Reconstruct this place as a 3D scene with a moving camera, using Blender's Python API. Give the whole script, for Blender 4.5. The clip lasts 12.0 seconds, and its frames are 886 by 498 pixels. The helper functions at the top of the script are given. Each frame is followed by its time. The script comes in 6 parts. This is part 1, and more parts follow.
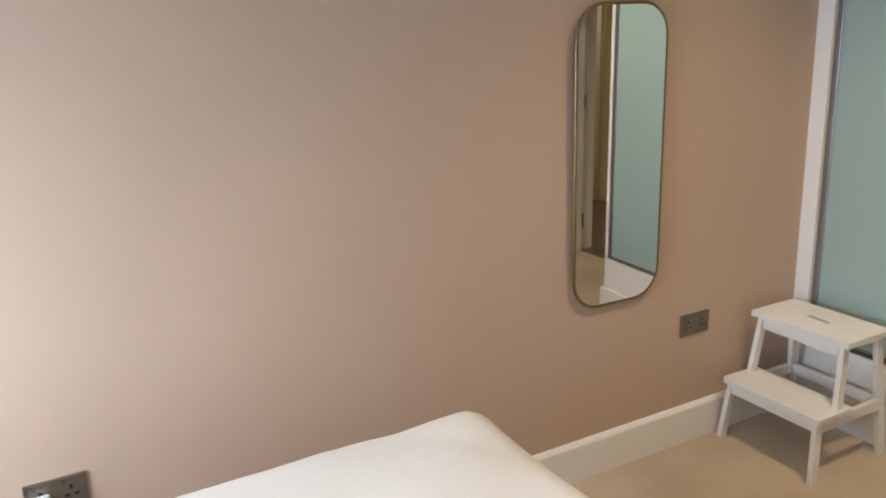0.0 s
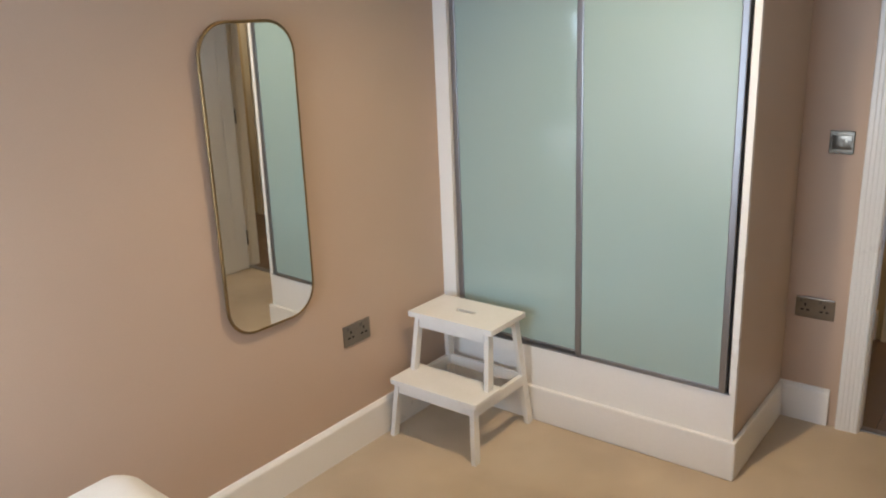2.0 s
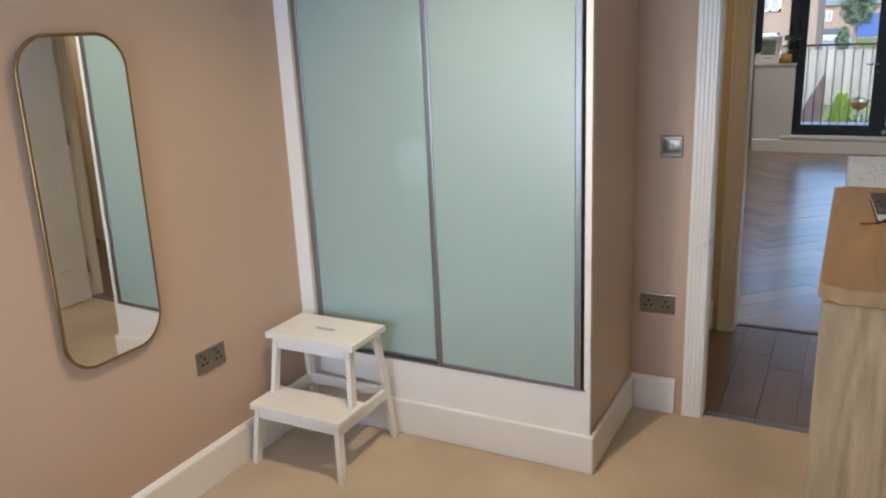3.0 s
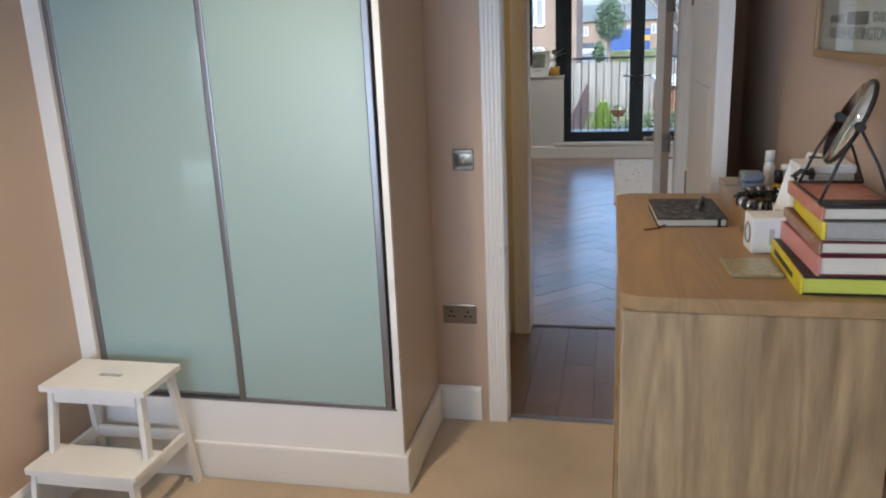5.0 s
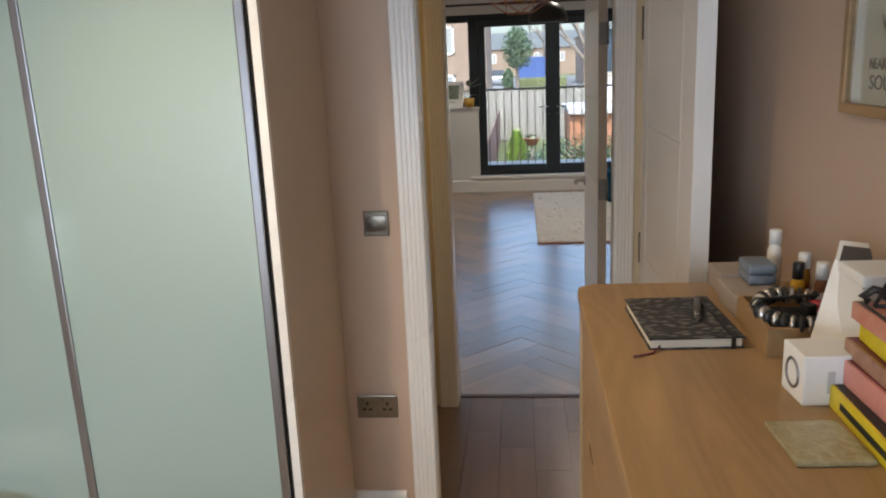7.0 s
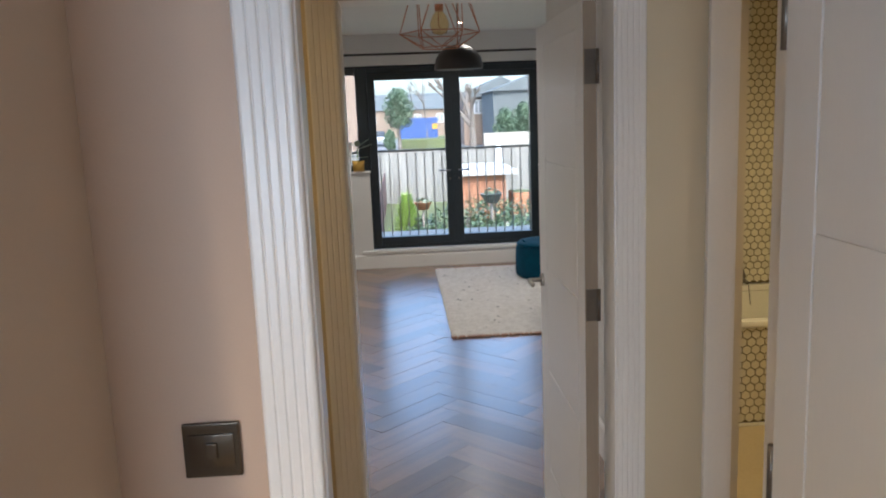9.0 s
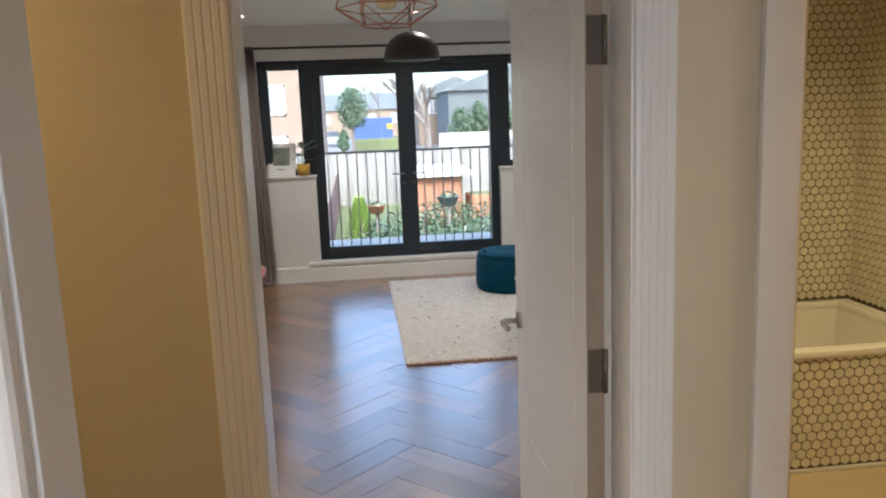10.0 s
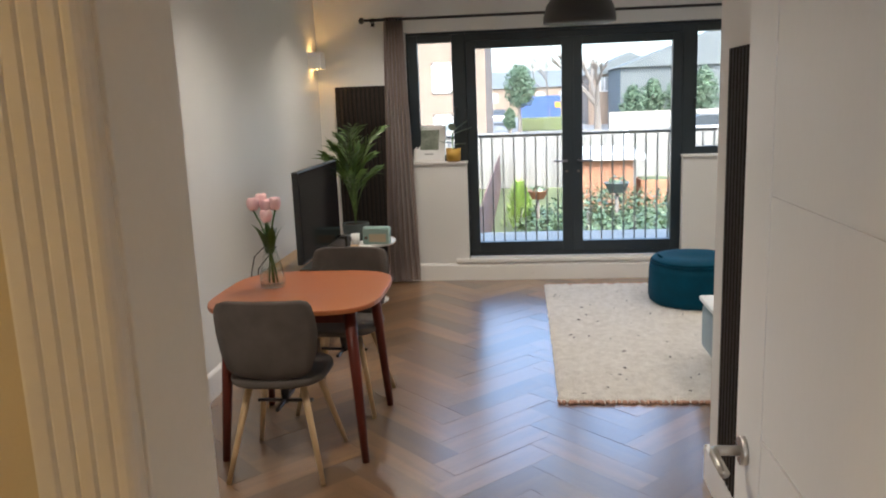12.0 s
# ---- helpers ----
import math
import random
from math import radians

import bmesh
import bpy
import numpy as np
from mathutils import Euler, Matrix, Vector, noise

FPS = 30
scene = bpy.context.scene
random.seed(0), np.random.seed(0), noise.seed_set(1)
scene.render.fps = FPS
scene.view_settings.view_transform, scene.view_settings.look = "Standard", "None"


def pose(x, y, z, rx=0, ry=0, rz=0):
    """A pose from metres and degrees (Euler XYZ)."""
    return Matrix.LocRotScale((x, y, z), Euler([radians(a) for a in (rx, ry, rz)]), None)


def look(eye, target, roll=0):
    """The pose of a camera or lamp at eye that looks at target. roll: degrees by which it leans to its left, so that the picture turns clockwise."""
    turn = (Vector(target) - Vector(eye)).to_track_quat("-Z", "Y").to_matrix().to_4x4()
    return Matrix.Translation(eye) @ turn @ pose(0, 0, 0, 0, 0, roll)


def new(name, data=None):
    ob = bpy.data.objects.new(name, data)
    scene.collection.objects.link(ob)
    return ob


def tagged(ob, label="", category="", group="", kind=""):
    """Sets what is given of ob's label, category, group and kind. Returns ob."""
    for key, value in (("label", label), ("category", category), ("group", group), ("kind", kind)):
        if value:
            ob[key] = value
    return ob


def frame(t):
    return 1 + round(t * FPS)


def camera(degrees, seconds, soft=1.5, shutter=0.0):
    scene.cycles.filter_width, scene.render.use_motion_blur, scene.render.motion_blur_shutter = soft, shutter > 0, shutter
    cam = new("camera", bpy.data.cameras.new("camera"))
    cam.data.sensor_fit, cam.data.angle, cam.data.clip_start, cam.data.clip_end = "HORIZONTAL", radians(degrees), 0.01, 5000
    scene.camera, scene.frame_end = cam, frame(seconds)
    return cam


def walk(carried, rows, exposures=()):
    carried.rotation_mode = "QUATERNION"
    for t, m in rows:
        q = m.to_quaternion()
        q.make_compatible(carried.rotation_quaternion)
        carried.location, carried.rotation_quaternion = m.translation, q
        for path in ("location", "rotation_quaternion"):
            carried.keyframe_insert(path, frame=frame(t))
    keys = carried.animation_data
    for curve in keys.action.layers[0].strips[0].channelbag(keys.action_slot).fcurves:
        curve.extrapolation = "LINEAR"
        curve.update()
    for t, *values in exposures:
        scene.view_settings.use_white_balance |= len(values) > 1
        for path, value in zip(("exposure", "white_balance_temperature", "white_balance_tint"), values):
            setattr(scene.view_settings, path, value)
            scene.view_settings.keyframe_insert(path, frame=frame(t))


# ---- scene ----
cam = camera(59.1, 12.0, soft=2.0)
PATH = [
    (0, (1.893, 0.853, 1.631), (2.789, 2.556, 1.088), -2.4),
    (0.5, (1.939, 0.802, 1.618), (3.012, 2.403, 1.086), -2.8),
    (1, (1.983, 0.79, 1.639), (3.206, 2.274, 1.092), -3.1),
    (1.5, (2.017, 0.816, 1.666), (3.383, 2.162, 1.097), -2.7),
    (2, (2.017, 0.831, 1.662), (3.521, 2.025, 1.103), -2.4),
    (2.5, (2.026, 0.819, 1.65), (3.639, 1.87, 1.106), -2.5),
    (3, (2.042, 0.823, 1.652), (3.745, 1.724, 1.114), -2.5),
    (3.5, (2.05, 0.838, 1.64), (3.829, 1.588, 1.117), -2.4),
    (3.7, (2.074, 0.823, 1.654), (3.868, 1.531, 1.124), -2.5),
    (5.3, (2.119, 0.877, 1.661), (4.013, 1.246, 1.137), -2.3),
    (5.5, (2.132, 0.884, 1.661), (4.031, 1.232, 1.137), -2.3),
    (6, (2.221, 0.908, 1.665), (4.129, 1.209, 1.147), -2.4),
    (6.5, (2.43, 0.944, 1.685), (4.349, 1.199, 1.184), -2.5),
    (7, (2.677, 0.962, 1.698), (4.609, 1.165, 1.226), -2.5),
    (7.2, (2.784, 0.979, 1.688), (4.724, 1.158, 1.233), -2.4),
    (8.8, (3.934, 1.145, 1.662), (5.903, 1.079, 1.319), -2.2),
    (9, (4.09, 1.148, 1.655), (6.059, 1.049, 1.319), -2.3),
    (9.5, (4.439, 1.129, 1.645), (6.402, 0.944, 1.311), -2.1),
    (10, (4.776, 1.088, 1.641), (6.735, 0.877, 1.301), -2.2),
    (10.5, (5.117, 1.046, 1.623), (7.079, 0.872, 1.275), -2.4),
    (11, (5.357, 1.023, 1.63), (7.322, 0.924, 1.269), -2.3),
    (11.5, (5.587, 0.978, 1.64), (7.553, 0.992, 1.271), -2.3),
    (12, (5.74, 0.993, 1.643), (7.693, 1.199, 1.265), -2.2),
]
walk(cam, [(t, look(eye, target, roll)) for t, eye, target, roll in PATH], exposures=[(0.0, 1.88, 6000, 10), (2.5, 2.12, 5800, 10), (3.7, 2.06, 5550, 10), (5.5, 2.06, 5550, 10), (7.2, 2.06, 6050, 10), (9.0, 2.36, 5650, 10), (10.5, 2.76, 5850, 10), (12.0, 2.8, 5950, 10)])

# ---- world, sun, large lights ----
world = bpy.data.worlds.new("sky")
scene.world = world
world.use_nodes = True
sky = world.node_tree.nodes.new("ShaderNodeTexSky")
sky.sky_type = "NISHITA"
sky.sun_disc = False
sky.sun_elevation = radians(48)
sky.sun_rotation = radians(-95)
sky.air_density, sky.dust_density, sky.ozone_density = 0.9, 3.4, 0.7
back = world.node_tree.nodes["Background"]
back.inputs["Strength"].default_value = 0.15
world.node_tree.links.new(sky.outputs["Color"], back.inputs["Color"])


def lamp(name, kind, m, energy, color, **more):
    data = bpy.data.lights.new(name, kind)
    data.energy, data.color = energy, color
    if kind == "SUN":
        data.angle = more["angle"]
    if kind == "AREA":
        data.shape, data.size, data.size_y = "RECTANGLE", more["size"], more["size_y"]
    if kind == "SPOT":
        data.spot_size, data.spot_blend, data.shadow_soft_size = radians(more["cone"]), 1.0, more["soft"]
    if kind == "POINT":
        data.shadow_soft_size = more["soft"]
    ob = new(name, data)
    ob.matrix_world = m
    return ob


SUN_DIR = Vector((math.cos(radians(48)) * math.sin(radians(-95)), math.cos(radians(48)) * math.cos(radians(-95)), math.sin(radians(48))))
lamp("sun", "SUN", look(SUN_DIR * 50, (0, 0, 0)), 0.5, (1.0, 0.95, 0.88), angle=radians(24))
WARM = (1.0, 0.76, 0.50)
lamp("bedroom_window_light", "AREA", look((0.66, 2.1, 1.15), (3.0, 2.0, 0.3)), 13.5, (0.74, 0.87, 1.0), size=1.3, size_y=1.25)

# ---- materials ----


def rgb(c):
    return (c[0], c[1], c[2], 1.0)


def mat(name, a, b=None, rough=0.6, metal=0.0, scale=6.0, fine=120.0, bump=0.05, depth=0.002, stretch=(1, 1, 1), spec=0.5, coat=0.0, rough_var=0.08, per_object=0.0, trans=0.0, sheen=0.0, distort=0.0, fine_mix=0.35):
    """A painted, woven, wooden or metal surface: two colours mixed by broad and fine noise, with fine relief."""
    m = bpy.data.materials.new(name)
    m.use_nodes = True
    n, l = m.node_tree.nodes, m.node_tree.links
    p = n["Principled BSDF"]
    b = b or tuple(v * 0.88 for v in a)
    tc = n.new("ShaderNodeTexCoord")
    mp = n.new("ShaderNodeMapping")
    mp.inputs["Scale"].default_value = stretch
    l.new(tc.outputs["Object"], mp.inputs["Vector"])
    vec = mp.outputs["Vector"]
    if per_object:
        info = n.new("ShaderNodeObjectInfo")
        shift = n.new("ShaderNodeVectorMath")
        shift.operation = "SCALE"
        shift.inputs[0].default_value = (13.0, 7.0, 5.0)
        l.new(info.outputs["Random"], shift.inputs["Scale"])
        add = n.new("ShaderNodeVectorMath")
        l.new(vec, add.inputs[0])
        l.new(shift.outputs["Vector"], add.inputs[1])
        vec = add.outputs["Vector"]
    big = n.new("ShaderNodeTexNoise")
    big.inputs["Scale"].default_value, big.inputs["Detail"].default_value, big.inputs["Distortion"].default_value = scale, 4, distort
    small = n.new("ShaderNodeTexNoise")
    small.inputs["Scale"].default_value, small.inputs["Detail"].default_value = fine, 3
    l.new(vec, big.inputs["Vector"])
    l.new(vec, small.inputs["Vector"])
    both = n.new("ShaderNodeMix")
    both.inputs["Factor"].default_value = fine_mix
    l.new(big.outputs["Fac"], both.inputs["A"])
    l.new(small.outputs["Fac"], both.inputs["B"])
    ramp = n.new("ShaderNodeValToRGB")
    ramp.color_ramp.elements[0].position, ramp.color_ramp.elements[0].color = 0.33, rgb(b)
    ramp.color_ramp.elements[1].position, ramp.color_ramp.elements[1].color = 0.67, rgb(a)
    l.new(both.outputs["Result"], ramp.inputs["Fac"])
    colour = ramp.outputs["Color"]
    if per_object:
        val = n.new("ShaderNodeHueSaturation")
        mr = n.new("ShaderNodeMapRange")
        mr.inputs["To Min"].default_value, mr.inputs["To Max"].default_value = 1 - per_object, 1 + per_object
        l.new(info.outputs["Random"], mr.inputs["Value"])
        l.new(mr.outputs["Result"], val.inputs["Value"])
        l.new(colour, val.inputs["Color"])
        colour = val.outputs["Color"]
    l.new(colour, p.inputs["Base Color"])
    rr = n.new("ShaderNodeMapRange")
    rr.inputs["To Min"].default_value, rr.inputs["To Max"].default_value = max(0.02, rough - rough_var), min(1, rough + rough_var)
    l.new(big.outputs["Fac"], rr.inputs["Value"])
    l.new(rr.outputs["Result"], p.inputs["Roughness"])
    p.inputs["Metallic"].default_value = metal
    p.inputs["Specular IOR Level"].default_value = spec
    p.inputs["Coat Weight"].default_value = coat
    p.inputs["Coat Roughness"].default_value = 0.2
    p.inputs["Transmission Weight"].default_value = trans
    p.inputs["Sheen Weight"].default_value = sheen
    if bump:
        bp = n.new("ShaderNodeBump")
        bp.inputs["Strength"].default_value, bp.inputs["Distance"].default_value = bump, depth
        l.new(small.outputs["Fac"], bp.inputs["Height"])
        l.new(bp.outputs["Normal"], p.inputs["Normal"])
    return m


def wood(name, a, b, rough=0.4, axis=0, scale=3.0, per_object=0.0, coat=0.0, bump=0.08, across=14.0, distort=0.4, fine_mix=0.35):
    """Wood with grain that runs along one axis of the object."""
    stretch = [across, across, across]
    stretch[axis] = 1.0
    m = mat(name, a, b, rough=rough, scale=scale, fine=26.0, bump=bump, depth=0.0015, stretch=stretch, per_object=per_object, coat=coat, rough_var=0.1, distort=distort, fine_mix=fine_mix)
    return m


def glass(name, rough=0.0, tint=(1, 1, 1)):
    m = bpy.data.materials.new(name)
    m.use_nodes = True
    n, l = m.node_tree.nodes, m.node_tree.links
    n.remove(n["Principled BSDF"])
    clear = n.new("ShaderNodeBsdfTransparent")
    clear.inputs["Color"].default_value = rgb(tint)
    gloss = n.new("ShaderNodeBsdfGlossy")
    gloss.inputs["Roughness"].default_value = rough
    edge = n.new("ShaderNodeLayerWeight")
    edge.inputs["Blend"].default_value = 0.5
    power = n.new("ShaderNodeMath")
    power.operation = "POWER"
    power.inputs[1].default_value = 4.0
    l.new(edge.outputs["Facing"], power.inputs[0])
    fres = n.new("ShaderNodeMapRange")
    fres.inputs["To Min"].default_value, fres.inputs["To Max"].default_value = 0.03, 0.75
    l.new(power.outputs["Value"], fres.inputs["Value"])
    mix = n.new("ShaderNodeMixShader")
    l.new(fres.outputs["Result"], mix.inputs["Fac"])
    l.new(clear.outputs["BSDF"], mix.inputs[1])
    l.new(gloss.outputs["BSDF"], mix.inputs[2])
    l.new(mix.outputs["Shader"], n["Material Output"].inputs["Surface"])
    return m


def glow(name, color, strength):
    m = bpy.data.materials.new(name)
    m.use_nodes = True
    p = m.node_tree.nodes["Principled BSDF"]
    p.inputs["Base Color"].default_value = rgb(color)
    p.inputs["Emission Color"].default_value = rgb(color)
    p.inputs["Emission Strength"].default_value = strength
    return m


M_PINK = mat("pink_beige_paint", (0.545, 0.41, 0.31), (0.515, 0.385, 0.29), rough=0.55, scale=2.0, fine=300, bump=0.06, depth=0.001)
M_CREAM = mat("cream_wall_paint", (0.66, 0.58, 0.42), (0.62, 0.54, 0.385), rough=0.55, scale=2.0, fine=300, bump=0.06, depth=0.001)
M_LIVING = mat("pale_grey_wall_paint", (0.74, 0.73, 0.71), (0.70, 0.69, 0.67), rough=0.6, scale=2.0, fine=300, bump=0.06, depth=0.001)
M_CEIL = mat("white_ceiling_paint", (0.82, 0.82, 0.81), (0.79, 0.79, 0.78), rough=0.7, scale=2.0, fine=250, bump=0.05, depth=0.001)
M_GLOSSW = mat("white_satin_paint", (0.84, 0.825, 0.80), (0.80, 0.785, 0.76), rough=0.3, scale=3.0, fine=90, bump=0.04, depth=0.001)
M_DOORW = mat("white_door_paint", (0.78, 0.77, 0.75), (0.75, 0.74, 0.72), rough=0.32, scale=2.0, fine=160, bump=0.05, depth=0.0008, stretch=(1, 1, 0.15))
M_STOOL = mat("white_lacquer", (0.82, 0.81, 0.79), (0.76, 0.75, 0.72), rough=0.35, scale=8, fine=60, bump=0.05)
M_CARPET = mat("beige_carpet", (0.72, 0.59, 0.425), (0.46, 0.355, 0.235), rough=0.95, scale=2.2, fine=420, bump=0.9, depth=0.006, rough_var=0.03, spec=0.1, sheen=0.3)
M_FROST = mat("mint_back_painted_glass", (0.33, 0.45, 0.435), (0.328, 0.448, 0.433), rough=0.4, scale=1.0, fine=30, bump=0.0, rough_var=0.0, coat=0.8, spec=0.6)
M_FROST.node_tree.nodes["Principled BSDF"].inputs["Coat Roughness"].default_value = 0.07
M_FROST.node_tree.nodes["Principled BSDF"].inputs["Coat IOR"].default_value = 1.8
M_SIDE = mat("satin_beige_paint", (0.60, 0.49, 0.385), (0.57, 0.465, 0.365), rough=0.35, scale=2.0, fine=200, bump=0.04, depth=0.001)
M_ALU = mat("brushed_aluminium", (0.32, 0.32, 0.335), (0.25, 0.25, 0.265), rough=0.35, metal=0.9, scale=4, fine=200, bump=0.05, stretch=(6, 6, 0.3))
M_NICKEL = mat("satin_nickel", (0.19, 0.17, 0.145), (0.15, 0.13, 0.11), rough=0.32, metal=0.75, scale=20, fine=200, bump=0.03)
M_CHROME = mat("brushed_steel", (0.56, 0.53, 0.49), (0.48, 0.45, 0.41), rough=0.28, metal=0.95, scale=20, fine=200, bump=0.02)
M_PLATE = mat("brushed_chrome", (0.27, 0.235, 0.19), (0.22, 0.19, 0.155), rough=0.3, metal=0.85, scale=15, fine=200, bump=0.02)
M_DARKPLATE = mat("dark_polished_chrome", (0.13, 0.11, 0.088), (0.10, 0.085, 0.068), rough=0.2, metal=0.85, scale=15, fine=200, bump=0.02)
M_BRASS = mat("aged_brass", (0.30, 0.20, 0.09), (0.21, 0.14, 0.065), rough=0.35, metal=0.9, scale=15, fine=100, bump=0.03)
M_MIRROR = mat("mirror_silver", (0.86, 0.88, 0.86), (0.86, 0.88, 0.86), rough=0.02, metal=1.0, bump=0.0, rough_var=0.0)
M_SHEET = mat("cream_cotton_sheet", (0.74, 0.725, 0.69), (0.66, 0.645, 0.61), rough=0.9, scale=4, fine=350, bump=0.3, depth=0.002, sheen=0.2)
M_MATT = mat("grey_mattress_ticking", (0.62, 0.60, 0.57), (0.54, 0.52, 0.50), rough=0.9, scale=6, fine=200, bump=0.3)
M_OAKX = wood("oak_along_x", (0.37, 0.235, 0.11), (0.27, 0.165, 0.072), rough=0.38, axis=0, scale=1.5, across=9.0, distort=1.2, fine_mix=0.22)
M_OAKZ = wood("oak_along_z", (0.41, 0.285, 0.15), (0.23, 0.15, 0.072), rough=0.5, axis=2, scale=1.5, across=8.0, distort=1.6, fine_mix=0.2)


def figure(m, stretch, scale, amount):
    """Adds the long growth rings of plain-sawn oak to a wood material."""
    n, l = m.node_tree.nodes, m.node_tree.links
    base = n["Principled BSDF"].inputs["Base Color"]
    tc, mp, field = n.new("ShaderNodeTexCoord"), n.new("ShaderNodeMapping"), n.new("ShaderNodeTexNoise")
    mp.inputs["Scale"].default_value = stretch
    field.inputs["Scale"].default_value, field.inputs["Detail"].default_value, field.inputs["Distortion"].default_value = scale, 1.5, 0.4
    l.new(tc.outputs["Object"], mp.inputs["Vector"])
    l.new(mp.outputs["Vector"], field.inputs["Vector"])
    many, ring = n.new("ShaderNodeMath"), n.new("ShaderNodeMath")
    many.operation, many.inputs[1].default_value = "MULTIPLY", 90.0
    ring.operation = "SINE"
    l.new(field.outputs["Fac"], many.inputs[0])
    l.new(many.outputs["Value"], ring.inputs[0])
    mr = n.new("ShaderNodeMapRange")
    mr.inputs["To Min"].default_value, mr.inputs["To Max"].default_value = 1.0 - amount, 1.0 + amount * 0.5
    mr.inputs["From Min"].default_value = -1.0
    l.new(ring.outputs["Value"], mr.inputs["Value"])
    hs = n.new("ShaderNodeHueSaturation")
    l.new(base.links[0].from_socket, hs.inputs["Color"])
    l.new(mr.outputs["Result"], hs.inputs["Value"])
    l.new(hs.outputs["Color"], base)


figure(M_OAKX, (0.12, 1.0, 1.0), 5.0, 0.07)
figure(M_OAKZ, (1.0, 1.0, 0.12), 5.0, 0.15)
M_FLOOR = wood("oiled_oak_block", (0.25, 0.142, 0.068), (0.15, 0.082, 0.037), rough=0.36, axis=0, scale=1.2, per_object=0.38, bump=0.25)
oil = M_FLOOR.node_tree.nodes["Principled BSDF"].inputs
oil["IOR"].default_value, oil["Anisotropic"].default_value = 1.6, 0.75
oil["Coat Weight"].default_value, oil["Coat Roughness"].default_value, oil["Coat IOR"].default_value = 1.0, 0.25, 2.15
along = M_FLOOR.node_tree.nodes.new("ShaderNodeVectorTransform")
along.vector_type, along.convert_from, along.convert_to = "VECTOR", "OBJECT", "WORLD"
along.inputs["Vector"].default_value = (1, 0, 0)
M_FLOOR.node_tree.links.new(along.outputs["Vector"], oil["Tangent"])
M_HALL = wood("walnut_plank", (0.16, 0.105, 0.085), (0.115, 0.075, 0.062), rough=0.34, axis=0, scale=1.2, per_object=0.2, bump=0.02, coat=0.7)
# dark floor joints; also painted shade in the stool slot and drawer pulls
M_JOINT_SHADE = mat("dark_joint_and_shade", (0.05, 0.035, 0.025), rough=0.8)
M_TEAK = wood("orange_brown_table_wood", (0.38, 0.118, 0.038), (0.33, 0.098, 0.031), rough=0.34, axis=1, scale=0.8, coat=0.0, bump=0.0, across=5.0, fine_mix=0.15)
M_CHERRY = wood("dark_cherry_leg", (0.115, 0.019, 0.010), (0.08, 0.014, 0.008), rough=0.4, axis=2, scale=3)
M_CHERRY.node_tree.nodes["Principled BSDF"].inputs["Specular IOR Level"].default_value = 0.25
M_BEECH = wood("beech_leg", (0.52, 0.36, 0.19), (0.42, 0.28, 0.14), rough=0.45, axis=2, scale=3)
M_CHAIR = mat("grey_brown_felt", (0.105, 0.088, 0.076), (0.074, 0.061, 0.053), rough=0.9, scale=10, fine=500, bump=0.5, depth=0.001, sheen=0.05, spec=0.2)
M_BLACK = mat("matt_black_metal", (0.02, 0.02, 0.02), (0.014, 0.014, 0.014), rough=0.4, scale=20, fine=100, bump=0.03)
M_SHADE = mat("black_enamel_shade", (0.030, 0.026, 0.024), (0.02, 0.018, 0.017), rough=0.45, scale=10, fine=100, bump=0.03)
M_COPPER = mat("copper", (0.60, 0.26, 0.15), (0.46, 0.19, 0.11), rough=0.3, metal=0.95, scale=20, fine=100, bump=0.02)
M_ANTHRA = mat("anthracite_frame", (0.020, 0.030, 0.038), (0.016, 0.024, 0.030), rough=0.38, scale=8, fine=200, bump=0.04)
M_GLASS = glass("window_glass", 0.0, (0.92, 0.945, 0.94))
M_CLEAR = glass("clear_glass", 0.0, (0.96, 0.98, 0.97))
M_CURTAIN = mat("taupe_velvet_curtain", (0.40, 0.30, 0.26), (0.30, 0.22, 0.19), rough=0.9, scale=5, fine=260, bump=0.3, stretch=(1, 1, 0.2), sheen=0.4)
M_RUG = mat("cream_wool_rug", (0.80, 0.765, 0.715), (0.58, 0.54, 0.49), rough=0.95, scale=22, fine=130, bump=1.0, depth=0.014, spec=0.1, sheen=0.3)
M_RUGSPOT = mat("dark_wool_tuft", (0.10, 0.085, 0.09), rough=0.95)
M_RUGEDGE = mat("brick_red_wool_fringe", (0.52, 0.33, 0.25), (0.40, 0.22, 0.16), rough=0.95, bump=0.6)
M_TEAL = mat("teal_velvet", (0.002, 0.06, 0.105), (0.002, 0.036, 0.065), rough=0.7, scale=6, fine=300, bump=0.25, spec=0.12)
M_SOFA = mat("blue_grey_sofa_fabric", (0.20, 0.28, 0.32), (0.15, 0.22, 0.26), rough=0.9, scale=9, fine=300, bump=0.4, sheen=0.2)
M_THROW = mat("white_throw_fabric", (0.72, 0.74, 0.74), (0.62, 0.64, 0.64), rough=0.9, scale=9, fine=200, bump=0.4)
M_SLAT = mat("black_slat", (0.035, 0.026, 0.022), (0.02, 0.016, 0.013), spec=0.2, rough=0.65, scale=6, fine=60, bump=0.1, stretch=(6, 6, 0.5))
# black felt and linings; also stands for the dark inside gaps and holes
M_FELT_GAP = mat("black_felt_and_gap_shade", (0.008, 0.008, 0.008), rough=0.95)
M_SCREEN = mat("tv_screen", (0.006, 0.006, 0.007), (0.006, 0.006, 0.007), spec=0.2, rough=0.12, bump=0.0, rough_var=0.02)
M_SCREEN.node_tree.nodes["Principled BSDF"].inputs["IOR"].default_value = 1.12
M_HEX = mat("cream_hex_tile", (0.72, 0.66, 0.50), (0.64, 0.58, 0.43), rough=0.22, scale=3, fine=60, bump=0.03, per_object=0.05)
